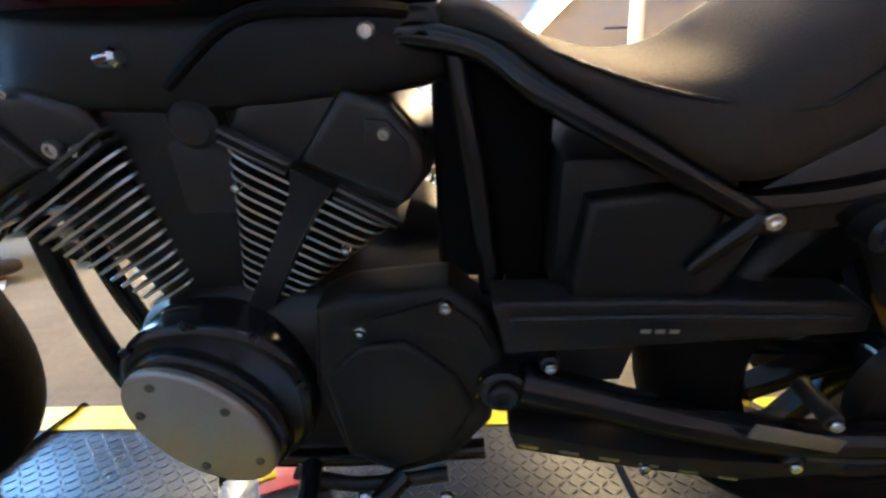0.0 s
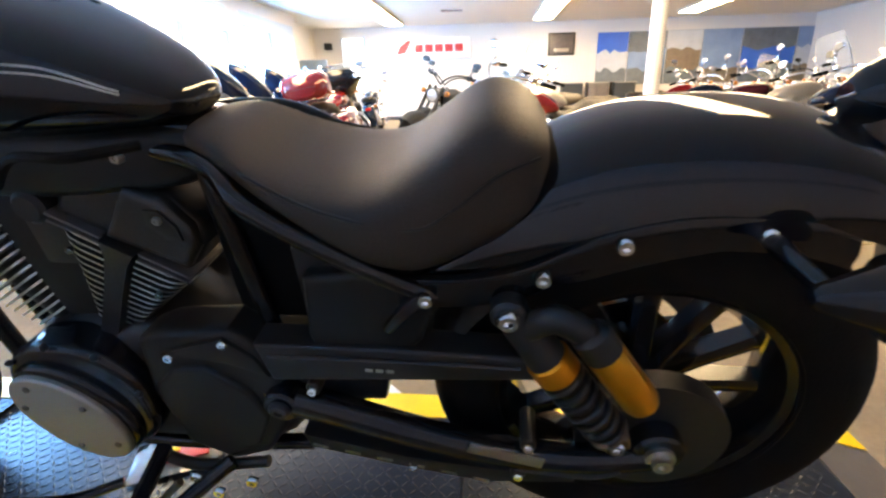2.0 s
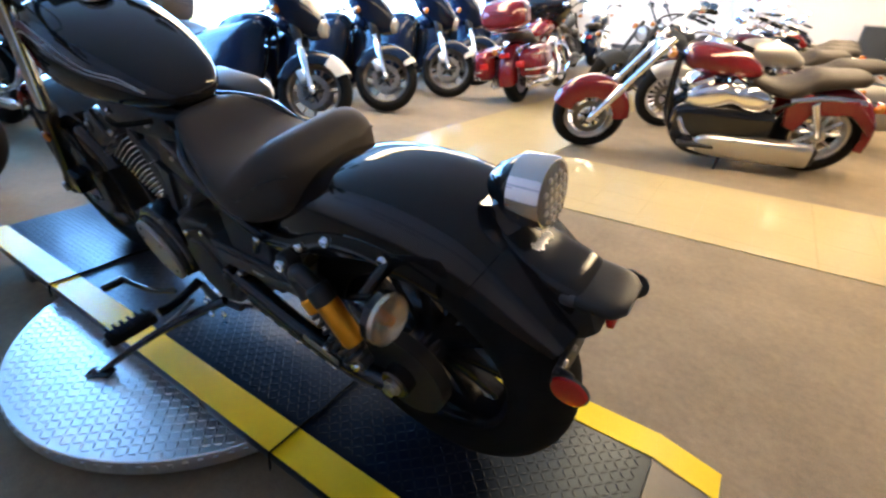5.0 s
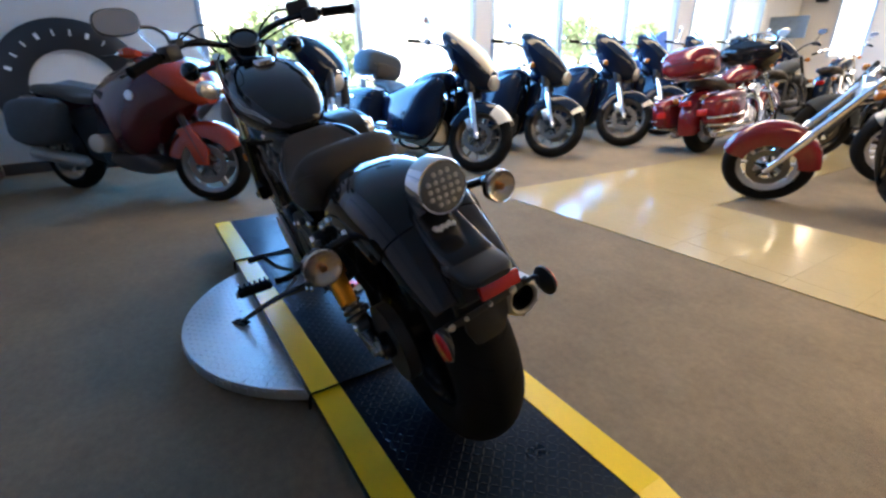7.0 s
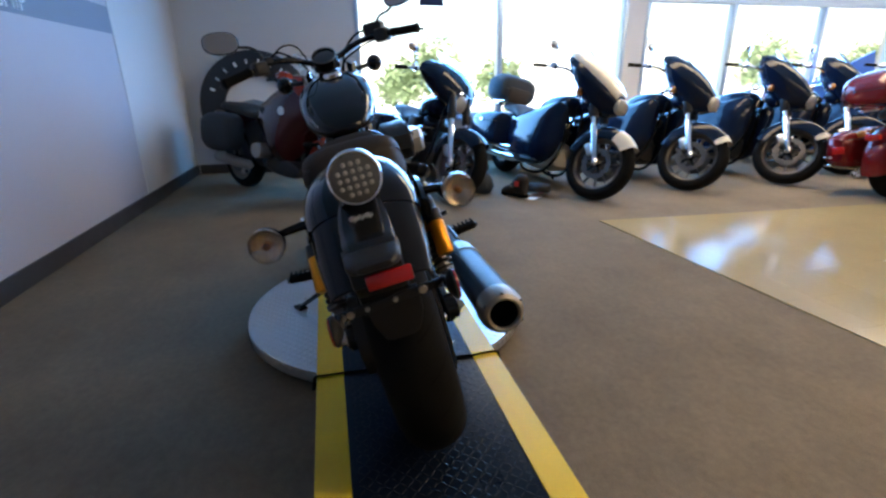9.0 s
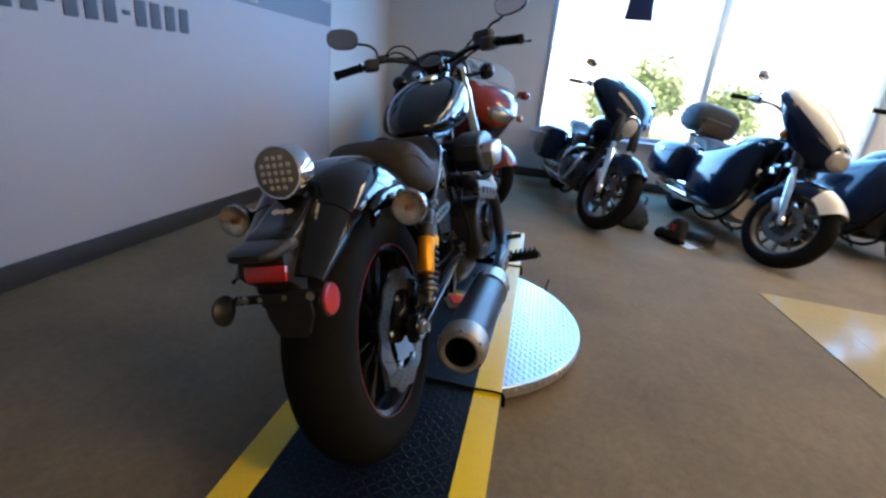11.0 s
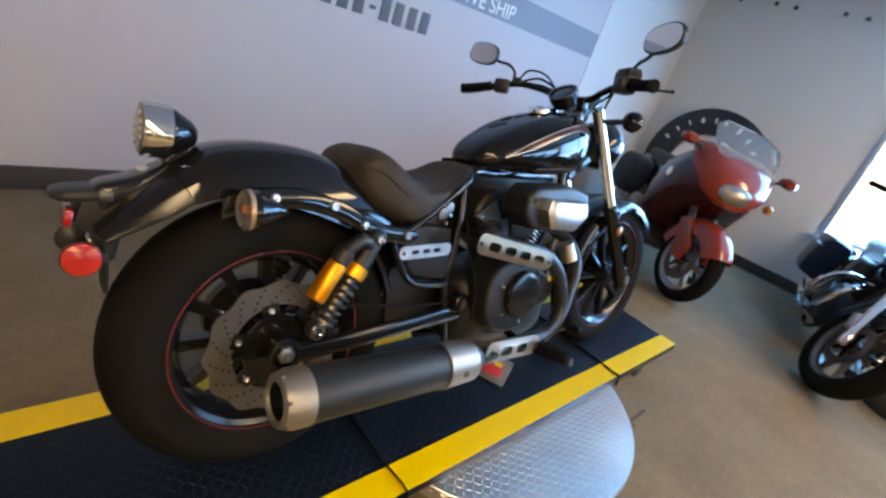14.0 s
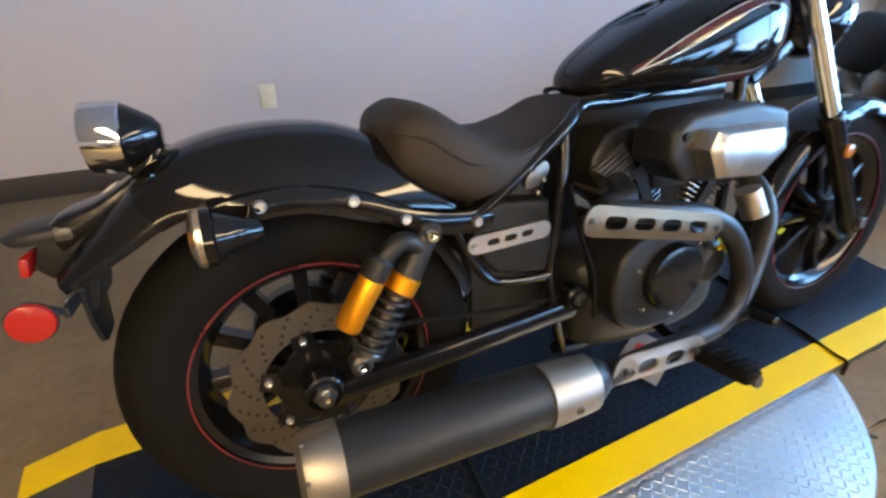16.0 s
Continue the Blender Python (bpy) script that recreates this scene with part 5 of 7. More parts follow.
lathe(bm, [(-0.004, 0.094), (0.012, 0.094), (0.016, 0.086), (0.004, 0.084)], hl, (-1, 0, 0.02), 32, cap=False)
P("headlamp_ring", bm, CHROME, parent=lamp)
bm = B()
lathe(bm, [(0.004, 0.085), (0.012, 0.06), (0.016, 0.0005)], hl, (-1, 0, 0.02), 32)
P("headlamp_glass", bm, CLEAR, parent=lamp)
# speedometer
gc = Vector((-1.03, 0.0, 1.030))
gn = Vector((0.62, 0, 0.80)).normalized()
bm = B()
lathe(bm, [(-0.05, 0.02), (-0.042, 0.042), (-0.01, 0.050), (0.004, 0.050), (0.006, 0.045), (0.001, 0.044)], gc, gn, 32)
meter = P("speedometer", bm, SEMI, "small round speedometer")
bm = B()
lathe(bm, [(0.0005, 0.0445), (0.0025, 0.03), (0.003, 0.0005)], gc, gn, 32)
P("dial", bm, DIAL, parent=meter)
bm = B()
lathe(bm, [(0.0045, 0.050), (0.0075, 0.0495), (0.0075, 0.0455), (0.0045, 0.0455)], gc, gn, 32, cap=False, close=True)
P("bezel", bm, STEEL, parent=meter)
# handlebar
bar = []
for s in (-1, 1):
    low = 0.013 if s < 0 else 0.0
    bar.append([(-1.095, 0, 1.02), (-1.10, s * 0.06, 1.022), (-1.085, s * 0.12, 1.045), (-1.03, s * 0.20, 1.058), (-0.975, s * 0.27, 1.052 - low), (-0.905, s * 0.375, 1.040 - 1.8 * low)])
bm = B()
for b in bar:
    sweep(bm, b, 0.0115, 12)
handle = P("handlebar", bm, SEMI, "black wide handlebar")
for s in (-1, 1):
    bm = B()
    box(bm, (-1.098, s * 0.04, 1.005), (0.034, 0.030, 0.050), 0.006)
    P("bar_clamp", bm, SEMI, parent=handle)
    low = 0.013 if s < 0 else 0.0
    g0, g1 = Vector((-0.965, s * 0.285, 1.051 - low)), Vector((-0.900, s * 0.384, 1.039 - 1.8 * low))
    bm = B()
    prof = [(0, 0.017), (0.004, 0.020)] + [(0.008 + 0.0075 * i, 0.0158 if i % 2 else 0.0168) for i in range(13)] + [(0.113, 0.019), (0.118, 0.012)]
    lathe(bm, prof, g0, g1 - g0, 18)
    P("grip", bm, RUBBER, parent=handle)
    bm = B()
    box(bm, (-0.985, s * 0.248, 1.052 - 0.8 * low), (0.056, 0.056, 0.050), 0.010, (0, 0, -s * 35))
    P("switch_pod", bm, SATIN, parent=handle)
    bm = B()
    if s > 0:
        box(bm, (-1.035, 0.225, 1.083), (0.05, 0.085, 0.040), 0.008, (0, 0, -30))
        box(bm, (-1.035, 0.225, 1.105), (0.042, 0.070, 0.008), 0.002, (0, 0, -30))
        P("brake_reservoir", bm, SATIN, parent=handle)
    else:
        box(bm, (-1.03, -0.215, 1.065), (0.045, 0.035, 0.03), 0.008, (0, 0, 30))
        P("clutch_perch", bm, SATIN, parent=handle)
    bm = B()
    sweep(bm, [(-1.03, s * 0.23, 1.055), (-1.02, s * 0.28, 1.052), (-0.985, s * 0.35, 1.042 - 1.5 * low), (-0.965, s * 0.405, 1.035 - 1.8 * low)], (0.007, 0.0055), 8, 5, 0.7)
    lathe(bm, [(-0.007, 0.002), (0, 0.007), (0.007, 0.002)], (-0.964, s * 0.406, 1.035 - 1.8 * low), (0, 1, 0), 10)
    P("lever", bm, SATIN, parent=handle)
    # mirror
    mc = Vector((-0.965, s * (0.350 if s < 0 else 0.345), 1.158 if s < 0 else 1.178))
    mir = new("mirror")
    mir.parent = bike
    mir["label"] = "round-cornered black rear-view mirror on a bent stalk"
    bm = B()
    sweep(bm, [(-1.025, s * 0.232, 1.07), (-1.03, s * 0.236, 1.10), (-1.02, s * 0.262, 1.125), (-0.995, s * 0.30, 1.135), (mc.x - 0.008, mc.y, mc.z)], 0.0055, 8)
    part("stalk", bm, SATIN, mir)
    mn = Vector((0.96, -s * 0.22, 0.06)).normalized()
    mm, _ = along(mc, mc + mn)
    side = Vector((0, 1, 0))
    uu = (mm.to_3x3().inverted() @ Vector((0, 0, 1)))
    turn = math.degrees(math.atan2(uu.y, uu.x)) - 90
    for nm, rx, rz, y0, y1, mtl in (("shell", 0.064, 0.040, -0.016, 0.002, SATIN), ("glass", 0.060, 0.036, 0.001, 0.004, MIRROR)):
        q = plate(B(), oval(0, 0, rx, rz, 32, turn + s * 8, 2.5), y0, y1, 0.003 if nm == "shell" else 0.0, axis="z")
        bmesh.ops.transform(q, matrix=mm, verts=q.verts)
        part(nm, q, mtl, mir, "mirror glass" if nm == "glass" else "")
    # front indicator
    ind = new("front_indicator")
    ind.parent = bike
    ic = Vector((-1.17, s * 0.20, 0.965))
    bm = B()
    sweep(bm, [(-1.16, s * 0.10, 0.955), (-1.17, s * 0.175, 0.963)], 0.010, 8, 2)
    part("stalk", bm, SATIN, ind)
    bm = B()
    lathe(bm, [(-0.034, 0.004), (-0.028, 0.02), (-0.01, 0.032), (0.012, 0.035)], ic, (-1, 0, 0), 22)
    part("shell", bm, GLOSS, ind)
    bm = B()
    lathe(bm, [(0.012, 0.034), (0.020, 0.026), (0.023, 0.0005)], ic, (-1, 0, 0), 22)
    part("lens", bm, AMBER, ind)
# cables
for pts, r in (([(-1.03, 0.22, 1.07), (-1.12, 0.16, 1.09), (-1.19, 0.08, 1.02), (-1.18, 0.04, 0.85)], 0.0045),
               ([(-1.03, -0.215, 1.06), (-1.12, -0.17, 1.09), (-1.19, -0.09, 1.01), (-1.17, -0.04, 0.84)], 0.0045),
               ([(-0.99, -0.22, 1.045), (-1.08, -0.13, 1.06), (-1.16, -0.05, 1.0), (-1.13, -0.03, 0.86)], 0.004),
               ([(-0.99, 0.22, 1.045), (-1.07, 0.15, 1.03), (-1.12, 0.06, 0.98), (-1.10, 0.03, 0.82)], 0.004),
               ([(-1.02, -0.20, 1.07), (-1.00, -0.14, 1.10), (-1.05, -0.09, 1.085), (-1.12, -0.06, 1.0)], 0.0035),
               ([(-0.49, 0.16, 0.62), (-0.51, 0.175, 0.52), (-0.545, 0.18, 0.43), (-0.56, 0.17, 0.33)], 0.004),
               ([(-0.62, -0.10, 0.75), (-0.66, -0.15, 0.755), (-0.74, -0.14, 0.75), (-0.83, -0.10, 0.70)], 0.006)):
    P("cable", sweep(B(), pts, r, 8, 7), RUBBER)
# carburation between the cylinders
bm = B()
box(bm, (-0.825, 0.02, 0.60), (0.13, 0.16, 0.11), 0.02)
rod(bm, (-0.83, -0.085, 0.66), (-0.83, 0.10, 0.66), 0.024, n=18, bev=0.006)
P("intake_body", bm, SATIN)
P("hose_clamp", lathe(B(), [(0, 0.008), (0.022, 0.010), (0.026, 0.006)], (-0.898, -0.078, 0.720), (0.9, -0.3, 0.1), 12), CHROME)
P("hose_clamp", lathe(B(), [(0, 0.012), (0.03, 0.013), (0.034, 0.008)], (-0.862, -0.048, 0.655), (0.2, -0.1, 1), 14), STEEL)
for x, y, z, r in ((-0.651, -0.100, 0.737, 0.007), (-0.978, -0.076, 0.640, 0.0095), (-0.955, -0.076, 0.638, 0.006), (-0.82, -0.070, 0.668, 0.006)):
    P("frame_bolt", bolt(B(), (x, y, z), -1, r, 0.008), ALU)
P("cable_end", sweep(B(), [(-0.735, -0.062, 0.720), (-0.705, -0.066, 0.727), (-0.685, -0.064, 0.734)], 0.0055, 8, 4), TIPMETAL)
# dark panel between the cylinders; added dark box for the shaded clutter under the tank
P("v_panel", plate(B(), [(-0.940, 0.672), (-0.79, 0.672), (-0.832, 0.46), (-0.898, 0.46)], -0.058, 0.05, 0.008), PLASTIC)
P("under_tank_filler", hull_loft(B(), smooth_stations([(-0.585, 0.030, 0.690, 0.748, -0.030), (-0.64, 0.045, 0.680, 0.756, -0.034), (-0.80, 0.050, 0.668, 0.760, -0.034), (-0.96, 0.045, 0.672, 0.770, -0.030), (-1.05, 0.030, 0.700, 0.80, -0.020)], 3), 20, 4.0), PLASTIC)
P("pivot_gusset", plate(B(), [(-0.56, 0.45), (-0.40, 0.445), (-0.382, 0.40), (-0.392, 0.35), (-0.56, 0.33)], -0.092, -0.055, 0.008), SATIN)
bm = B()
box(bm, (-0.80, 0, 0.742), (0.42, 0.10, 0.030), 0.008)
P("frame_backbone", bm, SEMI)

# tail lamp and its foot
tc0 = Vector((0.180, 0.010, 0.761))
ta = Vector((1, 0, 0.06)).normalized()
bm = B()
lathe(bm, [(-0.045, 0.016), (-0.035, 0.028), (-0.005, 0.045), (0.004, 0.047)], tc0, ta, 32)
sweep(bm, [(0.150, 0, 0.745), (0.158, 0, 0.722), (0.175, 0, 0.700)], (0.030, 0.036), 14)
tl = P("tail_lamp", bm, GLOSS, "round tail lamp with clear LED lens in a chrome can")
bm = B()
lathe(bm, [(0.000, 0.047), (0.002, 0.0500), (0.044, 0.0500), (0.048, 0.0475), (0.047, 0.0445)], tc0, ta, 36, cap=False)
P("lamp_can", bm, CHROME, "chrome can", tl)
bm = B()
lathe(bm, [(0.040, 0.0450), (0.047, 0.0435), (0.051, 0.030), (0.052, 0.0005)], tc0, ta, 32)
P("lens", bm, SMOKE, "clear ribbed lens", tl)
m, _ = along(tc0, tc0 + ta)
k = 0
for i in range(-2, 3):
    for j in range(-2, 3):
        if i * i + j * j <= 6:
            bm = B()
            p = m @ Vector((0.0135 * i, 0.0135 * j, 0.049))
            lathe(bm, [(0, 0.0052), (0.003, 0.0045), (0.0045, 0.0005)], p, ta, 10)
            P("led", bm, CLEAR, parent=tl)

# number plate carrier, lamp and reflectors at the tail
bm = B()
hull_loft(bm, smooth_stations([(0.255, 0.046, 0.630, 0.660), (0.285, 0.050, 0.630, 0.659), (0.325, 0.049, 0.630, 0.656), (0.345, 0.044, 0.631, 0.653), (0.358, 0.030, 0.636, 0.648)], 3), 24, 3.6)
pl = P("plate_lamp", bm, SATIN, "black plate lamp housing")
P("housing_band", hull_loft(B(), [(0.272, 0.0505, 0.6292, 0.6612), (0.276, 0.0515, 0.6288, 0.6618), (0.288, 0.0518, 0.6288, 0.6612), (0.292, 0.0508, 0.6292, 0.6602)], 24, 3.6), PLATEGREY, "grey band round the housing", pl)
bm = B()
plate(bm, [(0.235, 0.60), (0.25, 0.650), (0.315, 0.645), (0.330, 0.60), (0.318, 0.585), (0.291, 0.565), (0.287, 0.520), (0.270, 0.530), (0.262, 0.565)], -0.048, 0.048, 0.010)
P("plate_bracket", bm, PLASTIC)
bm = B()
box(bm, (0.336, 0.018, 0.608), (0.012, 0.082, 0.028), 0.004, (0, -12, 0))
P("rear_reflector", bm, REDLENS, "red rectangular reflector")
bm = B()
box(bm, (0.294, 0.004, 0.547), (0.008, 0.205, 0.018), 0.003, (3, 0, 0))
pb = P("plate_bar", bm, SATIN)
for y, rad in ((-0.085, 0.0075), (-0.070, 0.0075), (-0.038, 0.005), (0.015, 0.005), (0.068, 0.0085)):
    bm = B()
    lathe(bm, [(0, rad), (0.004, rad * 0.8)], (0.298, y, 0.547 + 0.05 * y), (1, 0, 0), 12)
    P("bar_screw", bm, ALU, parent=pb)
bm = B()
plate(bm, [(-0.040, 0.560), (0.060, 0.560), (0.058, 0.505), (0.042, 0.468), (0.030, 0.462), (-0.012, 0.462), (-0.024, 0.468), (-0.038, 0.505)], 0.282, 0.289, 0.002, axis="x")
P("plate_carrier", bm, SATIN, parent=pb)
for s in (-1, 1):
    bm = B()
    rp = Vector((0.323 + s * 0.003, s * 0.098 + 0.010, 0.545 + s * 0.011))
    sweep(bm, [(0.294, s * 0.092 + 0.004, 0.548), tuple(rp + Vector((-0.008, 0, 0.012))), tuple(rp)], 0.005, 8)
    lathe(bm, [(0, 0.010), (0.012, 0.029), (0.016, 0.029)], rp, (0, s, 0), 24)
    rf = P("side_reflector", bm, SATIN)
    bm = B()
    lathe(bm, [(0, 0.0275), (0.004, 0.026), (0.0055, 0.018), (0.006, 0.0005)], rp + Vector((0, s * 0.016, 0)), (0, s, 0), 28)
    P("reflector_lens", bm, REDLENS, "round red reflector", rf)
    # rear indicator
    ind = new("rear_indicator")
    ind.parent = bike
    ind["label"] = "round rear indicator with clear lens on a black stalk"
    ic = Vector((0.082, s * 0.208, 0.655))
    bm = B()
    sweep(bm, [(0.035, s * 0.125, 0.660), (0.038, s * 0.16, 0.658), (0.045, s * 0.198, 0.656)], (0.011, 0.009), 10)
    part("stalk", bm, GLOSS, ind)
    bm = B()
    lathe(bm, [(-0.052, 0.007), (-0.047, 0.012), (-0.010, 0.026), (0.002, 0.031), (0.005, 0.037), (0.016, 0.037)], ic, (1, 0, 0.03), 28)
    part("shell", bm, GLOSS, ind)
    bm = B()
    lathe(bm, [(0.0165, 0.0005), (0.017, 0.010), (0.020, 0.026), (0.0235, 0.0345), (0.0165, 0.0355)], ic, (1, 0, 0.03), 28)
    part("reflector", bm, BULBGOLD, ind, "amber-tinted inner reflector")
    bm = B()
    lathe(bm, [(0.0165, 0.0372), (0.026, 0.0365), (0.032, 0.024), (0.034, 0.0005)], ic, (1, 0, 0.03), 28)
    part("lens", bm, LENSGLASS, ind, "clear ribbed lens")
    bm = B()
    lathe(bm, [(0.016, 0.008), (0.025, 0.007), (0.0285, 0.0005)], ic, (1, 0, 0.03), 16)
    part("bulb", bm, AMBER, ind, "amber bulb")
for s in (-1, 1):
    P("fender_plug", lathe(B(), [(-0.004, 0.010), (0.003, 0.010), (0.006, 0.005)], (-0.03, s * 0.088, 0.722), (0, s * 0.75, 0.66), 16), SATIN)
# yellow tag on the left cover
P("yellow_tag", box(B(), (-0.556, -0.1275, 0.372), (0.011, 0.003, 0.030), 0.001, (0, 8, 0)), TAPE, "small yellow paint mark")
# foot pegs, levers and side stand
for s in (-1, 1):
    peg = new("foot_peg")
    peg.parent = bike
    bm = B()
    sweep(bm, [(-0.77, s * 0.13, 0.245), (-0.76, s * 0.22, 0.235), (-0.755, s * 0.265, 0.245)], 0.013, 10)
    part("bracket", bm, SEMI, peg)
    bm = B()
    box(bm, (-0.755, s * 0.335, 0.253), (0.048, 0.12, 0.028), 0.010, (s * 6, 0, 0))
    pad = part("rubber", bm, RUBBER, peg)
    for i in range(6):
        part("rubber_rib", box(B(), (-0.755, s * (0.29 + 0.018 * i), 0.269 + 0.0019 * i), (0.044, 0.008, 0.006), 0.002), RUBBER, pad)
    bm = B()
    rod(bm, (-0.755, s * 0.395, 0.255), (-0.755, s * 0.402, 0.256), 0.012, n=12)
    part("end_cap", bm, STEEL, peg)
    bm = B()
    sweep(bm, [(-0.80, s * 0.19, 0.24), (-0.86, s * 0.23, 0.25), (-0.93, s * 0.26, 0.28)], 0.008, 8)
    rod(bm, (-0.93, s * 0.255, 0.28), (-0.93, s * 0.315, 0.285), 0.011, n=12, bev=0.003)
    part("pedal", bm, SEMI, peg)
inv = bike.matrix_basis.inverted()
tip = inv @ Vector((-0.955, -0.392, TT + 0.008))
bm = B()
sweep(bm, [(-0.655, -0.13, 0.225), tuple(Vector((-0.655, -0.13, 0.225)).lerp(tip, 0.5) + Vector((-0.015, 0, 0.01))), tuple(tip)], (0.014, 0.009), 10)
box(bm, tuple(tip), (0.075, 0.04, 0.012), 0.004, (-12, 0, 30))
P("side_stand", bm, SEMI, "black side stand, folded out")
bm = B()
sweep(bm, [(-0.70, -0.19, 0.255), (-0.76, -0.22, 0.20), (-0.80, -0.26, 0.16)], 0.006, 8)
P("stand_tang", bm, STEEL)
for x, y, z in ((-0.70, -0.16, 0.225), (-0.655, -0.175, 0.215), (-0.60, -0.165, 0.235)):
    P("bolt", bolt(B(), (x, y, z), -1, 0.010, 0.008), CHROME)
# rear caliper, right
bm = B()
plate(bm, [(-0.16, 0.33), (-0.15, 0.40), (-0.09, 0.43), (-0.06, 0.39), (-0.08, 0.33)], 0.080, 0.122, 0.008)
P("rear_caliper", bm, SEMI)
bm = B()
sweep(bm, [(-0.10, 0.118, 0.41), (-0.2, 0.126, 0.405), (-0.35, 0.130, 0.385), (-0.5, 0.130, 0.375)], 0.0045, 8)
P("brake_hose", bm, RUBBER)

# dark boxes filling the frame under the seat
bm = B()
box(bm, (-0.40, 0, 0.55), (0.17, 0.19, 0.15), 0.012)
P("battery_box", bm, PLASTIC)
bm = B()
box(bm, (-0.545, -0.01, 0.59), (0.12, 0.10, 0.24), 0.02)
P("electrics_box", bm, GROOVE)
# added dark plate, stands in for the shaded gap ahead of the wheel
P("dark_gap_plate", plate(B(), [(-0.346, 0.46), (-0.346, 0.288), (-0.50, 0.276), (-0.53, 0.33), (-0.52, 0.46)], 0.015, 0.042, 0.006), SATIN)
bm = B()
arc = [radians(a) for a in range(118, 172, 9)]
shell(bm, [(0.352 * math.cos(a), 0.32 + 0.352 * math.sin(a)) for a in arc], [(0.32 * math.cos(a), 0.32 + 0.32 * math.sin(a)) for a in arc], [0.095] * len(arc), 10)
P("inner_fender", bm, PLASTIC)

# ---- the other motorcycles of the showroom ----
def ring_loft(bm, rs):
    rings(bm, rs)
    bmesh.ops.recalc_face_normals(bm, faces=bm.faces)
    return bm


def yz_ring(x, w, lo, hi, n=20, power=2.4, waist=0.0):
    out = []
    for a, b in oval(0, 0, 1, 1, n, 0, power):
        z = (lo + hi) / 2 + b * (hi - lo) / 2
        out.append((x, a * w * (1 - waist * max(0, -b)), z))
    return out


def street_bike(label, m, paint, trim=CHROME, style="cruiser", bags=False, topcase=None, fairing=None, screen=False, spokes=16, rim=CHROME, fender=None, seat=VINYL, group="motorcycles on display", pipes=(1,), engine_mat=None, bars=1.02, lower=None, steer=0, cowl=None, WB=1.65, power=False):
    """A showroom motorcycle on its stand; axes as the one on the ramp; WB: wheelbase; power: slab muffler and wide engine covers."""
    t = thing("motorcycle", label, "motorcycle", m, group)
    fender = fender or paint
    em = engine_mat or trim

    def Q(name, bm, mt, label="", parent=None):
        return part(name, bm, mt, parent or t, label)
    fr_ = 0.305 if power else 0.325
    wheel(t, (-WB, 0, fr_), fr_, 0.232 if style == "bagger" else fr_ - 0.1, 0.068, spokes, rim_mat=rim, spoke_mat=rim, disc=(-1, 1), name="front_wheel", disc_r=0.14, disc_y=0.07, wave=False, sp_w=0.0055 if style == "bagger" else 0.008)
    wheel(t, (0, 0, 0.32), 0.32, 0.205, 0.082, spokes, rim_mat=rim, spoke_mat=rim, disc=(1,), name="rear_wheel", disc_r=0.14, disc_y=0.09, wave=False, sp_w=0.008)
    fx = -1.36 if style == "bagger" else -1.26
    ax, tp = Vector((-WB, 0, fr_)), Vector((fx, 0, 0.97))
    d = (ax - tp).normalized()
    for s in (-1, 1):
        o = Vector((0, s * 0.105, 0))
        leg = new("fork_leg")
        leg.parent = t
        part("fork_tube", rod(B(), tp + o, tp + o + d * 0.50, 0.024, n=14), trim, leg)
        bm = B()
        fl = (ax - tp).length
        lathe(bm, [(fl - 0.36, 0.028), (fl - 0.35, 0.033), (fl - 0.06, 0.030), (fl, 0.034), (fl + 0.03, 0.02)], tp + o, d, 14)
        part("fork_slider", bm, trim if style != "sport" else SATIN, leg)
        if style == "bagger":
            part("fork_shroud", lathe(B(), [(0, 0.036), (0.02, 0.040), (0.27, 0.040), (0.28, 0.034)], tp + o, d, 14), SATIN, leg, "black fork shroud")
            bm = B()
            box(bm, tuple(ax + Vector((0.10, s * 0.105, 0.10))), (0.06, 0.05, 0.11), 0.014, (0, 35, 0))
            part("brake_caliper", bm, ALU, leg)
    # mudguards
    skirt = 0.15 if power else 0.12
    arc = [radians(a) for a in range(0 if power else 5 if style == "tour" else 12, 166 if style == "tour" or power else 142, 10)]
    fr = fr_ + 0.027
    Q("front_fender", shell(B(), [(ax.x + fr * math.cos(a), ax.z + fr * math.sin(a)) for a in arc],
                            [(ax.x + (fr - skirt) * math.cos(a), ax.z + (fr - skirt) * math.sin(a)) for a in arc], [0.096] * len(arc), 12, pw=0.7), fender, "painted front mudguard")
    arc = [radians(a) for a in range(-15, 136, 12)]
    fr = 0.362
    Q("rear_fender", shell(B(), [(fr * math.cos(a), 0.32 + fr * math.sin(a) * 1.04) for a in arc], [((fr - 0.11) * math.cos(a), 0.32 + (fr - 0.11) * math.sin(a)) for a in arc], [0.118] * len(arc), 12, pw=0.7), fender, "painted rear mudguard")
    # tank, seat
    st = smooth_stations([(-0.56, 0.03, 0.73, 0.77), (-0.58, 0.08, 0.71, 0.80), (-0.68, 0.125, 0.70, 0.87), (-0.82, 0.155, 0.70, 0.915), (-0.96, 0.160, 0.71, 0.93), (-1.07, 0.14, 0.74, 0.92), (-1.12, 0.09, 0.78, 0.88), (-1.135, 0.03, 0.81, 0.85)], 3)
    tk = Q("fuel_tank", hull_loft(B(), st, 26, 2.3), paint, "painted fuel tank")
    Q("filler_cap", lathe(B(), [(0, 0.035), (0.01, 0.035), (0.018, 0.02)], (-0.86, 0, 0.915), (0, 0, 1), 18), trim, parent=tk)
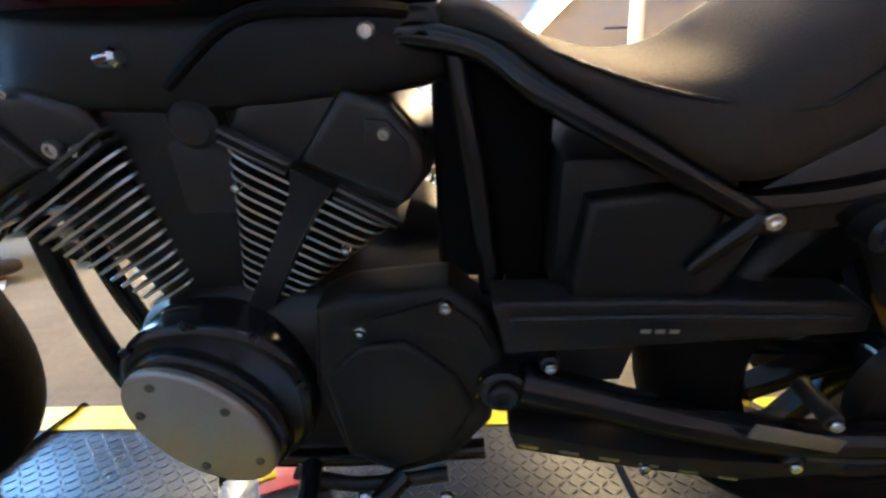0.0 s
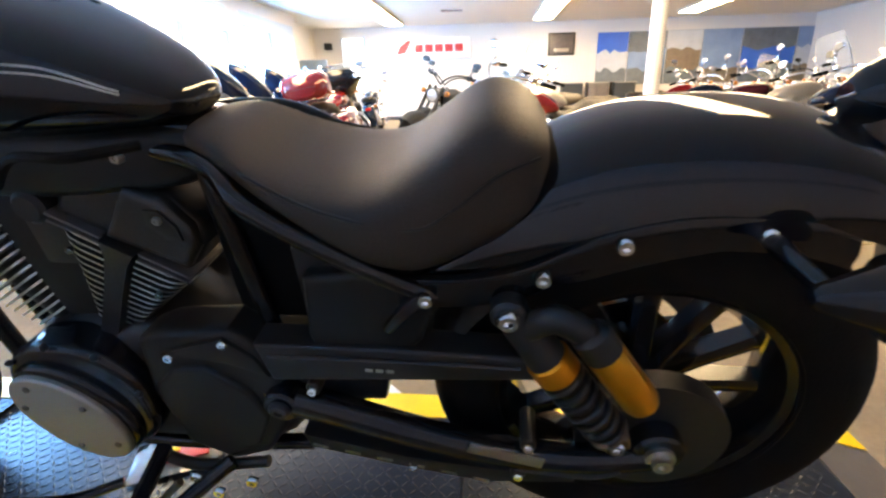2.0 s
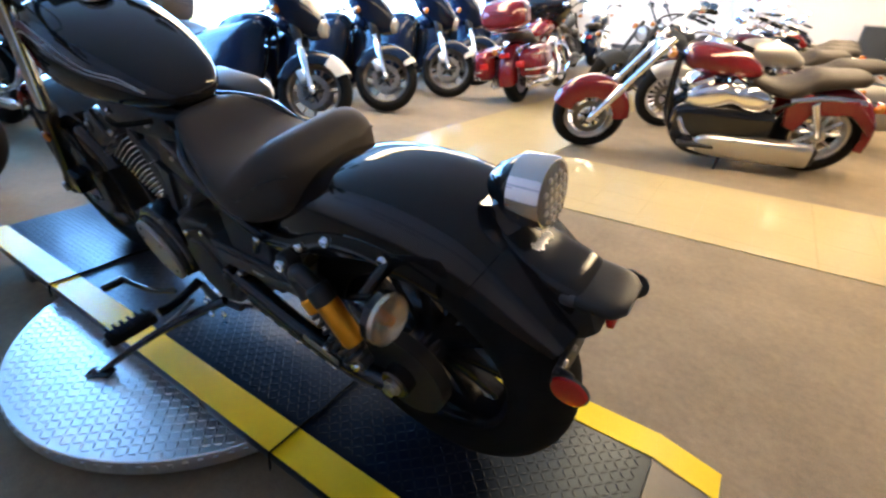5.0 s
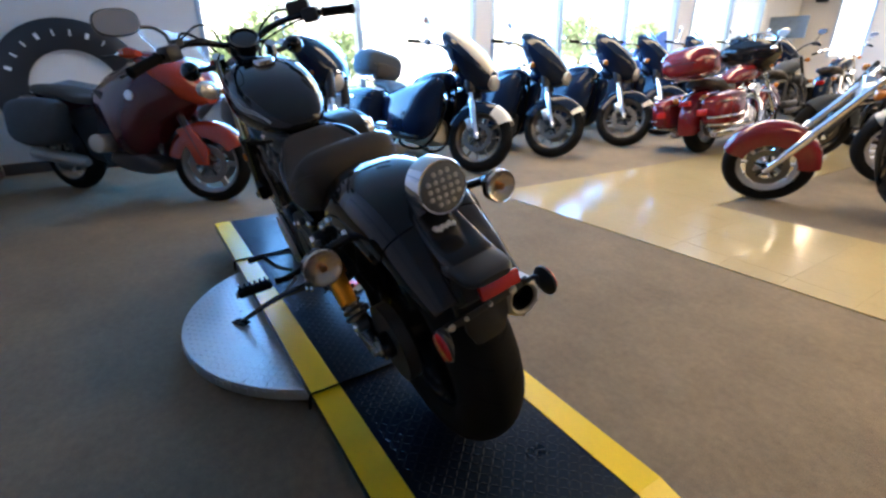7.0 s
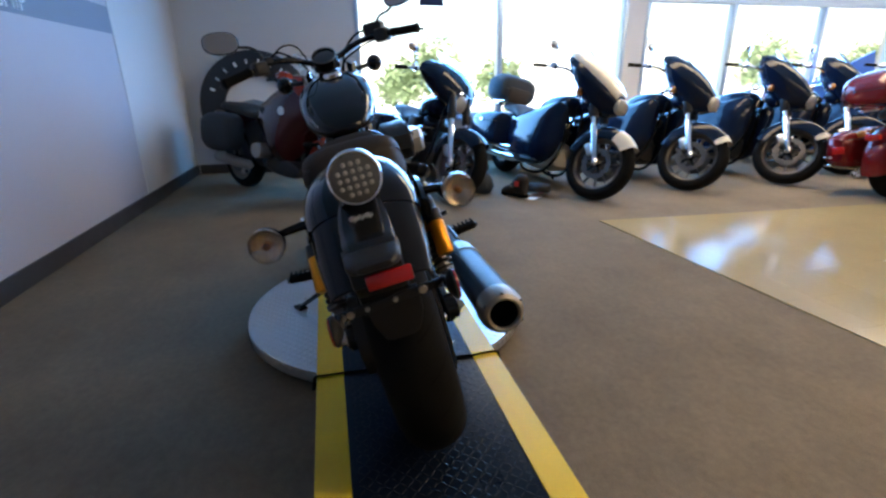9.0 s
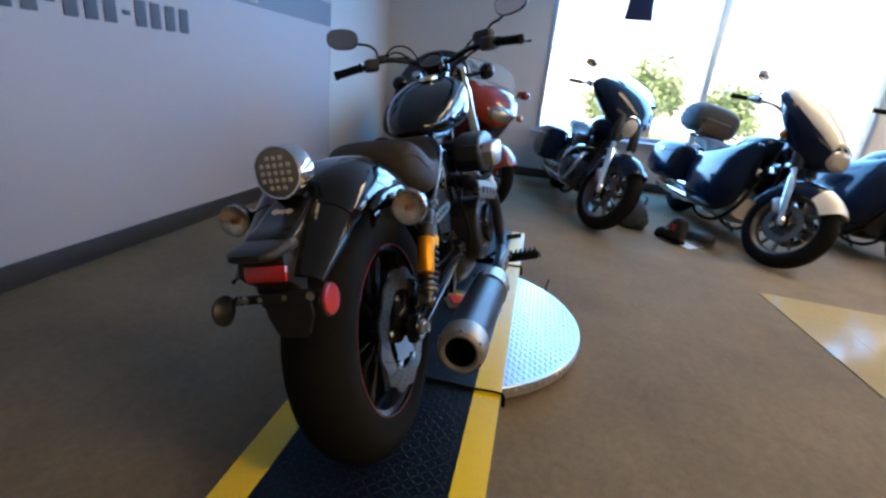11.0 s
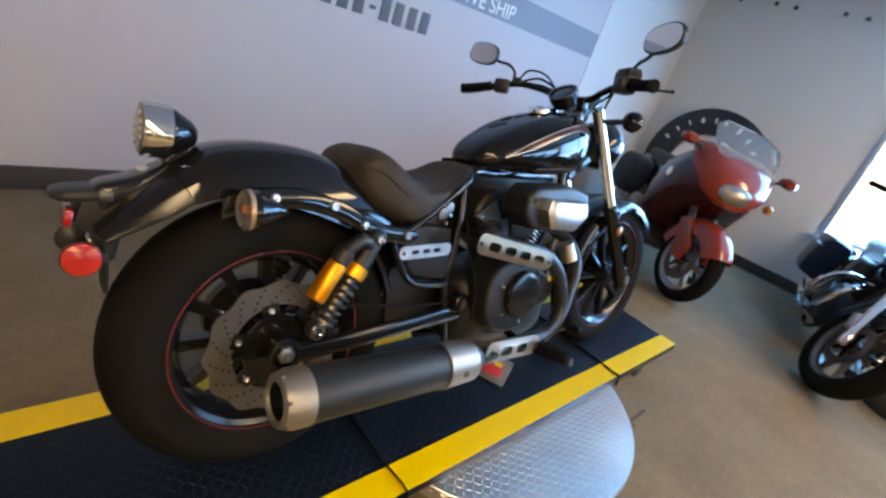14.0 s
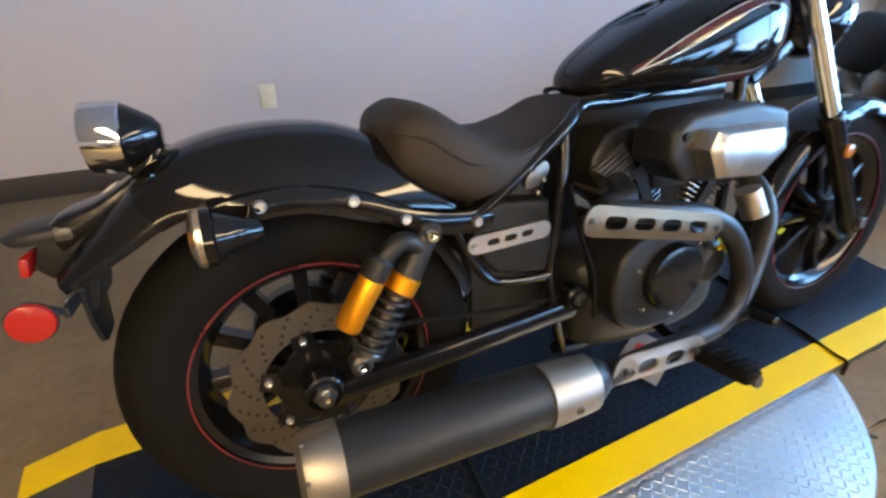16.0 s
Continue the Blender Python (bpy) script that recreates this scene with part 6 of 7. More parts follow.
    st = smooth_stations([(0.16, 0.07, 0.73, 0.79), (0.10, 0.13, 0.71, 0.81), (-0.06, 0.15, 0.69, 0.80), (-0.20, 0.155, 0.65, 0.80), (-0.30, 0.165, 0.60, 0.735), (-0.42, 0.16, 0.60, 0.70), (-0.54, 0.12, 0.64, 0.72), (-0.62, 0.08, 0.68, 0.74)], 3)
    Q("seat", hull_loft(B(), st, 22, 2.8), seat, "two-up stepped seat")
    # engine
    en = new("engine")
    en.parent = t
    bm = B()
    hull_loft(bm, smooth_stations([(-0.46, 0.10, 0.24, 0.44), (-0.56, 0.16, 0.17, 0.48), (-0.78, 0.17, 0.15, 0.50), (-1.00, 0.15, 0.17, 0.46), (-1.08, 0.09, 0.22, 0.40)], 2), 22, 3.6)
    part("crankcase", bm, SATIN if em is not CHROME else ALU, en)
    for sg in (-1, 1):
        u = Vector((0.42 * sg, 0, 0.907))
        c = Vector((-0.83, 0, 0.36))
        bm = B()
        for i in range(9):
            mm, _ = along(c + u * (0.12 + 0.018 * i), c + u * (0.13 + 0.018 * i))
            q = plate(B(), oval(0, 0, 0.085, 0.115, 20, 0, 4), 0, 0.006, axis="z")
            uu = mm.to_3x3().inverted() @ Vector((0, 1, 0))
            bmesh.ops.transform(q, matrix=mm @ Matrix.Rotation(math.atan2(uu.y, uu.x) - math.pi / 2, 4, "Z"), verts=q.verts)
            part("fin", q, SATIN, en)
        rod(bm, c + u * 0.08, c + u * 0.3, 0.07, n=16)
        part("cylinder", bm, SATIN, en)
        bm = B()
        hh = c + u * 0.325
        box(bm, tuple(hh), (0.17, 0.25, 0.085), 0.022, (0, math.degrees(math.atan2(u.x, u.z)), 0))
        part("rocker_cover", bm, trim if style != "bagger" else em, en)
    for s in (-1, 1):
        bm = B()
        plate(bm, oval(-0.70, 0.34, 0.15, 0.095, 28, 0, 2.5), s * 0.155, s * 0.205, 0.014)
        part("side_cover", bm, em, en)
        bm = B()
        lathe(bm, [(0, 0.085), (0.02, 0.082), (0.03, 0.06), (0.034, 0.0005)], (-0.93, s * 0.15, 0.33), (0, s, 0), 24)
        part("round_cover", bm, em, en)
    Q("air_cleaner", plate(B(), oval(-0.83, 0.62, 0.10, 0.085, 24, 0, 2.4), 0.13, 0.235, 0.02), em)
    if power:
        for s in (-1, 1):
            st = smooth_stations([(-0.46, 0.03, 0.55, 0.61, s * 0.16), (-0.54, 0.055, 0.50, 0.66, s * 0.175), (-0.66, 0.06, 0.52, 0.69, s * 0.18), (-0.74, 0.05, 0.55, 0.67, s * 0.17), (-0.84, 0.06, 0.52, 0.70, s * 0.18), (-0.96, 0.055, 0.50, 0.67, s * 0.175), (-1.06, 0.03, 0.53, 0.60, s * 0.16)], 3)
            part("engine_shield", hull_loft(B(), st, 18, 2.6), CHROME, en, "polished wavy engine shield")
            part("lower_case", hull_loft(B(), smooth_stations([(-0.40, 0.06, 0.24, 0.50, s * 0.13), (-0.60, 0.09, 0.18, 0.53, s * 0.14), (-0.95, 0.09, 0.17, 0.54, s * 0.14), (-1.10, 0.05, 0.24, 0.48, s * 0.12)], 3), 18, 3.4), SEMI, en, "black engine case")
            part("oil_filter", lathe(B(), [(0, 0.03), (0.01, 0.062), (0.10, 0.062), (0.115, 0.04), (0.12, 0.01)], (-0.98, s * 0.13, 0.235), (0, s, 0), 20), SEMI, en)
            ex = new("exhaust")
            ex.parent = t
            st = smooth_stations([(-0.92, 0.03, 0.20, 0.28, s * 0.21), (-0.84, 0.055, 0.16, 0.32, s * 0.23), (-0.50, 0.062, 0.145, 0.32, s * 0.24), (-0.14, 0.062, 0.14, 0.315, s * 0.24), (-0.10, 0.058, 0.15, 0.30, s * 0.24)], 3)
            part("muffler", hull_loft(B(), st, 22, 4.5), ALU, ex, "slab-sided silver muffler")
            part("muffler_end", box(B(), (-0.085, s * 0.24, 0.225), (0.05, 0.10, 0.14), 0.016), SATIN, ex)
            part("header", sweep(B(), [(-0.98, s * 0.10, 0.50), (-1.06, s * 0.16, 0.42), (-1.0, s * 0.20, 0.30), (-0.88, s * 0.215, 0.24)], 0.026, 10), trim, ex)
            Q("rear_side_panel", plate(B(), [(-0.36, 0.58), (-0.26, 0.66), (0.10, 0.64), (0.30, 0.46), (0.28, 0.38), (0.10, 0.52), (-0.16, 0.50), (-0.22, 0.36), (-0.32, 0.40)], s * 0.10, s * 0.15, 0.02, seg=3), paint, "painted rear side panel")
    for s in () if power else pipes:
        ex = new("exhaust")
        ex.parent = t
        bm = B()
        sweep(bm, [(-0.98, s * 0.10, 0.56), (-1.06, s * 0.17, 0.50), (-1.03, s * 0.21, 0.33), (-0.90, s * 0.22, 0.22), (-0.55, s * 0.22, 0.20)], 0.024, 10)
        part("header", bm, trim, ex)
        bm = B()
        lathe(bm, [(0, 0.026), (0.06, 0.046), (0.75, 0.048), (0.78, 0.042), (0.78, 0.034), (0.70, 0.032)], (-0.60, s * 0.225, 0.20), (1, 0, 0.03), 18)
        part("muffler", bm, trim, ex)
        bm = B()
        sweep(bm, [(-0.72, s * 0.12, 0.57), (-0.66, s * 0.20, 0.50), (-0.62, s * 0.22, 0.36), (-0.50, s * 0.23, 0.30)], 0.023, 10)
        lathe(bm, [(0, 0.026), (0.06, 0.044), (0.66, 0.046), (0.68, 0.036)], (-0.52, s * 0.235, 0.30), (1, 0, 0.02), 18)
        part("upper_pipe", bm, trim, ex)
    # frame, struts, boards
    for s in (-1, 1):
        Q("frame_tube", sweep(B(), [(-0.30, s * 0.15, 0.60), (-0.52, s * 0.13, 0.42), (-0.60, s * 0.14, 0.14), (-0.95, s * 0.13, 0.13), (-1.13, s * 0.09, 0.36), (-1.16, s * 0.03, 0.85)], 0.016, 8), SEMI)
        Q("fender_strut", sweep(B(), [(-0.34, s * 0.15, 0.60), (-0.1, s * 0.14, 0.64), (0.16, s * 0.13, 0.62)], 0.014, 8, 4, 1.6), trim)
        Q("rear_shock", rod(B(), (-0.18, s * 0.17, 0.60), (-0.05, s * 0.17, 0.34), 0.030, 0.024, 12), trim)
        Q("foot_board", box(B(), (-0.92, s * 0.27, 0.24), (0.26, 0.09, 0.02), 0.006), SATIN)
    # bars, mirrors, lamps
    bz = bars
    bm = B()
    for s in (-1, 1):
        sweep(bm, [(-1.18, 0, 0.99), (-1.18, s * 0.10, bz), (-1.10, s * 0.24, bz + 0.05), (-0.95, s * 0.36, bz + 0.02), (-0.86, s * 0.41, bz)], 0.0125, 8)
    hb = Q("handlebar", bm, trim)
    for s in (-1, 1):
        Q("grip", rod(B(), (-0.95, s * 0.36, bz + 0.02), (-0.84, s * 0.42, bz - 0.005), 0.018, n=10, bev=0.004), RUBBER, parent=hb)
        Q("control", box(B(), (-1.0, s * 0.32, bz + 0.04), (0.06, 0.06, 0.05), 0.012), trim, parent=hb)
        mi = new("mirror")
        mi.parent = t
        part("stalk", sweep(B(), [(-1.0, s * 0.32, bz + 0.05), (-1.02, s * 0.36, bz + 0.12), (-1.0, s * 0.40, bz + 0.17)], 0.006, 6), trim, mi)
        part("shell", plate(B(), oval(s * 0.41, bz + 0.19, 0.062, 0.038, 20, 0, 2.4), -1.01, -0.99, 0.005, axis="x"), trim, mi)
        part("glass", plate(B(), oval(s * 0.41, bz + 0.19, 0.056, 0.033, 20, 0, 2.4), -0.991, -0.986, axis="x"), MIRROR, mi)
        for x, y, z, nm in ((-1.28, 0.19, 0.90, "front_indicator"), (0.24, 0.16, 0.60, "rear_indicator")):
            bm = B()
            sg = -1 if x < 0 else 1
            lathe(bm, [(0, 0.012), (0.02, 0.034), (0.05, 0.034), (0.06, 0.02)], (x - sg * 0.03, s * y, z), (sg, 0, 0), 14)
            Q(nm, bm, AMBER, "amber indicator")
            Q("indicator_stalk", rod(B(), (x, s * 0.10, z), (x, s * y, z), 0.009, n=8), trim)
    hz = Vector((-1.34, 0, 0.86))
    bm = B()
    lathe(bm, [(-0.12, 0.03), (-0.08, 0.075), (0.0, 0.095), (0.012, 0.095), (0.016, 0.086), (0.002, 0.085)], hz, (-1, 0, 0), 24)
    la = Q("headlamp", bm, trim if not fairing else paint)
    Q("lens", lathe(B(), [(0, 0.085), (0.014, 0.05), (0.018, 0.0005)], hz, (-1, 0, 0), 24), CLEAR, "headlamp glass", la)
    Q("tail_lamp", box(B(), (0.345, 0, 0.56), (0.05, 0.12, 0.06), 0.014), REDLENS)
    if fairing == "bat":
        f = new("fairing")
        f.parent = t
        rs = [yz_ring(-1.425, 0.09, 0.84, 0.96), yz_ring(-1.39, 0.17, 0.80, 1.04), yz_ring(-1.32, 0.26, 0.80, 1.13, waist=0.2), yz_ring(-1.22, 0.33, 0.84, 1.19, waist=0.35), yz_ring(-1.10, 0.355, 0.90, 1.20, waist=0.45), yz_ring(-1.09, 0.33, 0.92, 1.18, waist=0.45)]
        part("cowl", ring_loft(B(), rs), cowl or paint, f, "painted handlebar fairing")
        part("lamp_ring", lathe(B(), [(0, 0.098), (0.02, 0.098), (0.026, 0.088)], (-1.40, 0, 0.885), (-1, 0, 0), 24, cap=False), CHROME, f)
        part("lamp_glass", lathe(B(), [(0.01, 0.088), (0.026, 0.06), (0.030, 0.0005)], (-1.405, 0, 0.885), (-1, 0, 0), 24), CLEAR, f, "round headlamp glass")
        rs = [yz_ring(-1.22, 0.26, 1.16, 1.19), yz_ring(-1.17, 0.27, 1.20, 1.235), yz_ring(-1.13, 0.22, 1.25, 1.27)]
        part("windscreen", ring_loft(B(), rs), SCREEN, f, "short tinted windscreen")
    elif fairing == "nose":
        f = new("fairing")
        f.parent = t
        st = [(-1.66, 0.05, 0.84, 0.90, 0), (-1.62, 0.11, 0.79, 0.97, 0.1), (-1.54, 0.19, 0.76, 1.06, 0.25), (-1.44, 0.26, 0.76, 1.14, 0.35), (-1.32, 0.31, 0.82, 1.21, 0.4), (-1.18, 0.32, 0.94, 1.255, 0.5), (-1.10, 0.27, 1.04, 1.25, 0.5)]
        part("cowl", ring_loft(B(), [yz_ring(x, w, lo, hi, waist=k) for x, w, lo, hi, k in st]), paint, f, "pointed painted fairing")
        if cowl:
            part("cowl_crest", ring_loft(B(), [yz_ring(x - 0.004, w * 0.97, lo + 0.42 * (hi - lo), hi + 0.012) for x, w, lo, hi, k in st[1:]]), cowl, f, "pearl white crest of the fairing")
        part("lamp_glass", ring_loft(B(), [yz_ring(-1.675, 0.06, 0.82, 0.91, 16), yz_ring(-1.655, 0.095, 0.80, 0.935, 16), yz_ring(-1.60, 0.105, 0.79, 0.94, 16)]), CLEAR, f, "headlamp glass")
        part("windscreen", ring_loft(B(), [yz_ring(-1.38, 0.18, 1.13, 1.16), yz_ring(-1.27, 0.22, 1.22, 1.25), yz_ring(-1.17, 0.18, 1.31, 1.33)]), SCREEN, f, "tinted windscreen")
    if screen:
        rs = [yz_ring(-1.36, 0.20, 0.98, 1.02, 16, 6), yz_ring(-1.27, 0.25, 1.20, 1.23, 16, 5), yz_ring(-1.20, 0.20, 1.42, 1.44, 16, 4)]
        Q("windscreen", ring_loft(B(), rs), SCREEN, "tall clear windscreen")
    if bags:
        for s in (-1, 1):
            bg = new("saddlebag")
            bg.parent = t
            bg["label"] = "hard painted saddlebag"
            st = smooth_stations([(-0.24, 0.075, 0.36, 0.62, s * 0.27), (-0.20, 0.105, 0.30, 0.66, s * 0.275), (0.05, 0.125, 0.27, 0.66, s * 0.285), (0.32, 0.115, 0.30, 0.62, s * 0.28), (0.40, 0.07, 0.36, 0.56, s * 0.27)], 3)
            part("body", hull_loft(B(), st, 20, 3.6), paint, bg)
            part("lid_seam", box(B(), (0.07, s * 0.285, 0.555), (0.60, 0.252, 0.008), 0.003), SATIN, bg)
            part("latch", box(B(), (0.07, s * 0.412, 0.55), (0.07, 0.012, 0.035), 0.004), trim, bg)
            if style == "tour":
                part("guard_rail", sweep(B(), [(-0.22, s * 0.36, 0.44), (0.05, s * 0.425, 0.40), (0.34, s * 0.40, 0.40), (0.44, s * 0.28, 0.40)], 0.011, 8), trim, bg)
                part("guard_rail", sweep(B(), [(-0.22, s * 0.36, 0.34), (0.05, s * 0.425, 0.31), (0.34, s * 0.40, 0.32), (0.44, s * 0.28, 0.33)], 0.011, 8), trim, bg)
        if style == "tour":
            for s in (-1, 1):
                Q("rear_panel_lamp", box(B(), (0.43, s * 0.22, 0.46), (0.03, 0.10, 0.07), 0.01), REDLENS)
    if topcase:
        tcase = new("top_case")
        tcase.parent = t
        st = smooth_stations([(0.04, 0.16, 0.86, 1.06), (0.08, 0.235, 0.83, 1.11), (0.25, 0.26, 0.81, 1.14), (0.42, 0.235, 0.83, 1.10), (0.50, 0.15, 0.87, 1.02)], 3)
        part("body", hull_loft(B(), st, 24, 3.4), topcase, tcase, "large top case")
        part("seam", hull_loft(B(), [(0.02, 0.18, 0.955, 0.965), (0.25, 0.266, 0.955, 0.968), (0.50, 0.17, 0.955, 0.965)], 24, 3.4), SATIN, tcase)
        part("rack", sweep(B(), [(0.0, -0.2, 0.81), (0.25, -0.2, 0.80), (0.45, 0, 0.80), (0.25, 0.2, 0.80), (0.0, 0.2, 0.81)], 0.012, 8), trim, tcase)
        Q("backrest", box(B(), (0.06, 0, 0.90), (0.07, 0.30, 0.18), 0.03), VINYL)
    if lower:
        for s in (-1, 1):
            st = smooth_stations([(-0.26, 0.05, 0.34, 0.60, s * 0.17), (-0.50, 0.085, 0.20, 0.69, s * 0.20), (-0.95, 0.09, 0.19, 0.78, s * 0.23), (-1.14, 0.075, 0.28, 0.84, s * 0.21), (-1.22, 0.03, 0.42, 0.78, s * 0.19)], 3)
            Q("lower_fairing", hull_loft(B(), st, 18, 2.8), lower, "painted side fairing")
    if style in ("tour", "bagger") and not lower:
        for s in (-1, 1):
            Q("crash_bar", sweep(B(), [(-1.10, s * 0.08, 0.62), (-1.12, s * 0.26, 0.58), (-1.10, s * 0.34, 0.42), (-1.06, s * 0.28, 0.24), (-1.0, s * 0.12, 0.20)], 0.015, 8), trim)
    if steer:
        pivot = Matrix.Translation((fx, 0, 0.97)) @ Matrix.Rotation(radians(steer), 4, -d) @ Matrix.Translation((-fx, 0, -0.97))
        for c in t.children:
            if c.name.split(".")[0] in ("front_wheel", "fork_leg", "front_fender", "handlebar", "mirror", "headlamp", "fairing", "windscreen", "front_indicator"):
                c.matrix_basis = pivot @ c.matrix_basis
    Q("side_stand", sweep(B(), [(-0.66, -0.12, 0.20), (-0.72, -0.28, 0.03)], 0.012, 8, 2), SEMI)
    return t


def at_front(fx, fy, rz, lean=14, wb=1.65):
    """Pose of a bike whose front tyre stands at fx, fy; rz: the way its tail points."""
    a = radians(rz)
    return pose(fx + wb * math.cos(a), fy + wb * math.sin(a), 0.0, lean, 0, rz)


street_bike("black bagger with handlebar fairing beside the window", at_front(-3.13, 0.865, 190), BLUEBLACK, CHROME, "bagger", True, steer=22, fairing="bat", spokes=9, rim=STEEL, pipes=(1,), engine_mat=SATIN)
wb_ = street_bike("white and black tourer with dark top case, by the window", at_front(-2.80, 2.12, 189), BLUEBLACK, CHROME, "bagger", True, DARKCLOTH, "nose", steer=22, spokes=11, rim=STEEL, cowl=PEARL, lower=BLUEBLACK)


def fender_trim(bike_, angles):
    """Pale edge on the leading end of a front mudguard."""
    arc = [radians(a) for a in angles]
    n = len(arc)
    tr = part("fender_trim", shell(B(), [(-1.65 + 0.357 * math.cos(a), 0.325 + 0.357 * math.sin(a)) for a in arc], [(-1.65 + 0.235 * math.cos(a), 0.325 + 0.235 * math.sin(a)) for a in arc], [0.101] * n, 12, pw=0.7), PEARL, bike_, "pearl white mudguard edge")
    tr.matrix_basis = next(c.matrix_basis for c in bike_.children if c.name.startswith("front_fender"))


fender_trim(wb_, (108, 116, 124, 133, 142))
bk = street_bike("glossy black bagger with pointed fairing, parked along the window", at_front(-2.90, 3.20, 189), BLUEBLACK, CHROME, "bagger", True, None, "nose", steer=22, spokes=11, rim=STEEL, lower=BLUEBLACK, engine_mat=SATIN)
fender_trim(bk, (132, 137, 142))
for x, y, r in ((-2.88, 4.36, 190), (-3.10, 5.45, 191), (-3.2, 6.7, 191), (-3.1, 7.9, 189), (-3.1, 9.1, 190)):
    copy_thing(bk, at_front(x, y, r))
street_bike("dark red tourer with hard bags and red top case", pose(-2.10, 4.83, 0, 10, 0, -86), REDPAINT, CHROME, "tour", True, REDPAINT, "bat", cowl=GLOSS, spokes=10, rim=ALU, pipes=(-1, 1))
red = street_bike("dark red power cruiser with polished engine shields and slab mufflers", pose(0.834, 4.075, 0, 10, 0, 20.5), REDPAINT, CHROME, "cruiser", spokes=10, rim=ALU, pipes=(-1, 1), engine_mat=SATIN, WB=1.75, power=True, steer=8)
blk = street_bike("black and chrome cruiser with long polished exhausts", pose(2.1, 3.85, 0, 10, 0, 184), BLUEBLACK, CHROME, "cruiser", spokes=20, rim=CHROME, pipes=(-1, 1), bars=1.06)
scr = street_bike("silver and black cruiser with tall windscreen", pose(1.1, 5.5, 0, 10, 0, 22), SATINALU, CHROME, "cruiser", screen=True, spokes=20, rim=ALU, pipes=(-1, 1), bags=True)
nak = street_bike("dark naked motorcycle with amber indicators", pose(-0.45, 6.9, 0, 10, 0, 60), DARKCLOTH, SATIN, "cruiser", spokes=10, rim=SEMI, bars=1.08)
mrn = street_bike("maroon cruiser with chrome bars in the back row", pose(0.9, 6.7, 0, 10, 0, 24), MAROON, CHROME, "cruiser", spokes=20, rim=ALU, pipes=(-1, 1), bars=1.10)
for src, x, y, r in ((nak, -0.55, 8.2, 62), (blk, 1.1, 7.9, 22), (red, 1.2, 9.2, 24), (scr, 2.4, 5.1, 186), (mrn, 2.5, 6.4, 183), (blk, 2.4, 7.6, 185), (red, 2.5, 8.8, 184), (nak, 6.5, 3.9, 8), (blk, 6.7, 5.2, 10),
                     (scr, 6.6, 6.4, 10), (mrn, 6.8, 7.7, 9), (red, 6.7, 9.0, 8), (blk, 1.3, 10.5, 23), (nak, -2.6, 7.4, -80), (blk, -2.7, 9.6, -82), (scr, 4.6, 10.6, 100), (nak, 5.8, 10.8, 98), (mrn, 3.4, 10.7, 100)):
    copy_thing(src, pose(x, y, 0, 10, 0, r))

# sport tourer in the corner: full fairing
sp = thing("motorcycle", "maroon and orange-red sport tourer with full fairing", "motorcycle", at_front(-3.19, -0.185, 219, 7, 1.46), "motorcycles on display")


def S_(name, bm, mt, label="", parent=None):
    return part(name, bm, mt, parent or sp, label)


wheel(sp, (-1.46, 0, 0.305), 0.305, 0.225, 0.060, 6, rim_mat=SATINALU, spoke_mat=SATINALU, disc=(-1, 1), name="front_wheel", disc_r=0.15, disc_y=0.075, wave=False, sp_w=0.02)
wheel(sp, (0, 0, 0.31), 0.31, 0.22, 0.085, 6, rim_mat=SATINALU, spoke_mat=SATINALU, disc=(1,), name="rear_wheel", disc_r=0.14, disc_y=0.1, wave=False, sp_w=0.02)
st = smooth_stations([(-1.46, 0.14, 0.74, 0.96), (-1.34, 0.25, 0.66, 1.05), (-1.18, 0.315, 0.54, 1.08), (-1.03, 0.33, 0.34, 1.07), (-0.90, 0.325, 0.29, 1.03), (-0.78, 0.30, 0.42, 0.97), (-0.64, 0.25, 0.58, 0.90), (-0.52, 0.14, 0.70, 0.82)], 3)
S_("side_fairing", hull_loft(B(), st, 28, 2.5), MAROON, "maroon wraparound fairing")
for s in (-1, 1):
    bm = B()
    plate(bm, oval(-0.95, 0.30, 0.26, 0.075, 20, 6, 2.6), s * 0.06, s * 0.22, 0.03, seg=3)
    S_("belly_panel", bm, SATIN)
    S_("fairing_vent", plate(B(), oval(-0.78, 0.80, 0.05, 0.016, 14, 40, 2.4), s * 0.27, s * 0.302, 0.004), SATIN)
rs = [yz_ring(-1.545, 0.06, 0.76, 0.88), yz_ring(-1.50, 0.15, 0.74, 0.98), yz_ring(-1.42, 0.24, 0.76, 1.05), yz_ring(-1.30, 0.30, 0.86, 1.10), yz_ring(-1.18, 0.31, 0.98, 1.12), yz_ring(-1.08, 0.27, 1.04, 1.11)]
S_("nose", ring_loft(B(), rs), ORANGERED, "orange-red nose cowl")
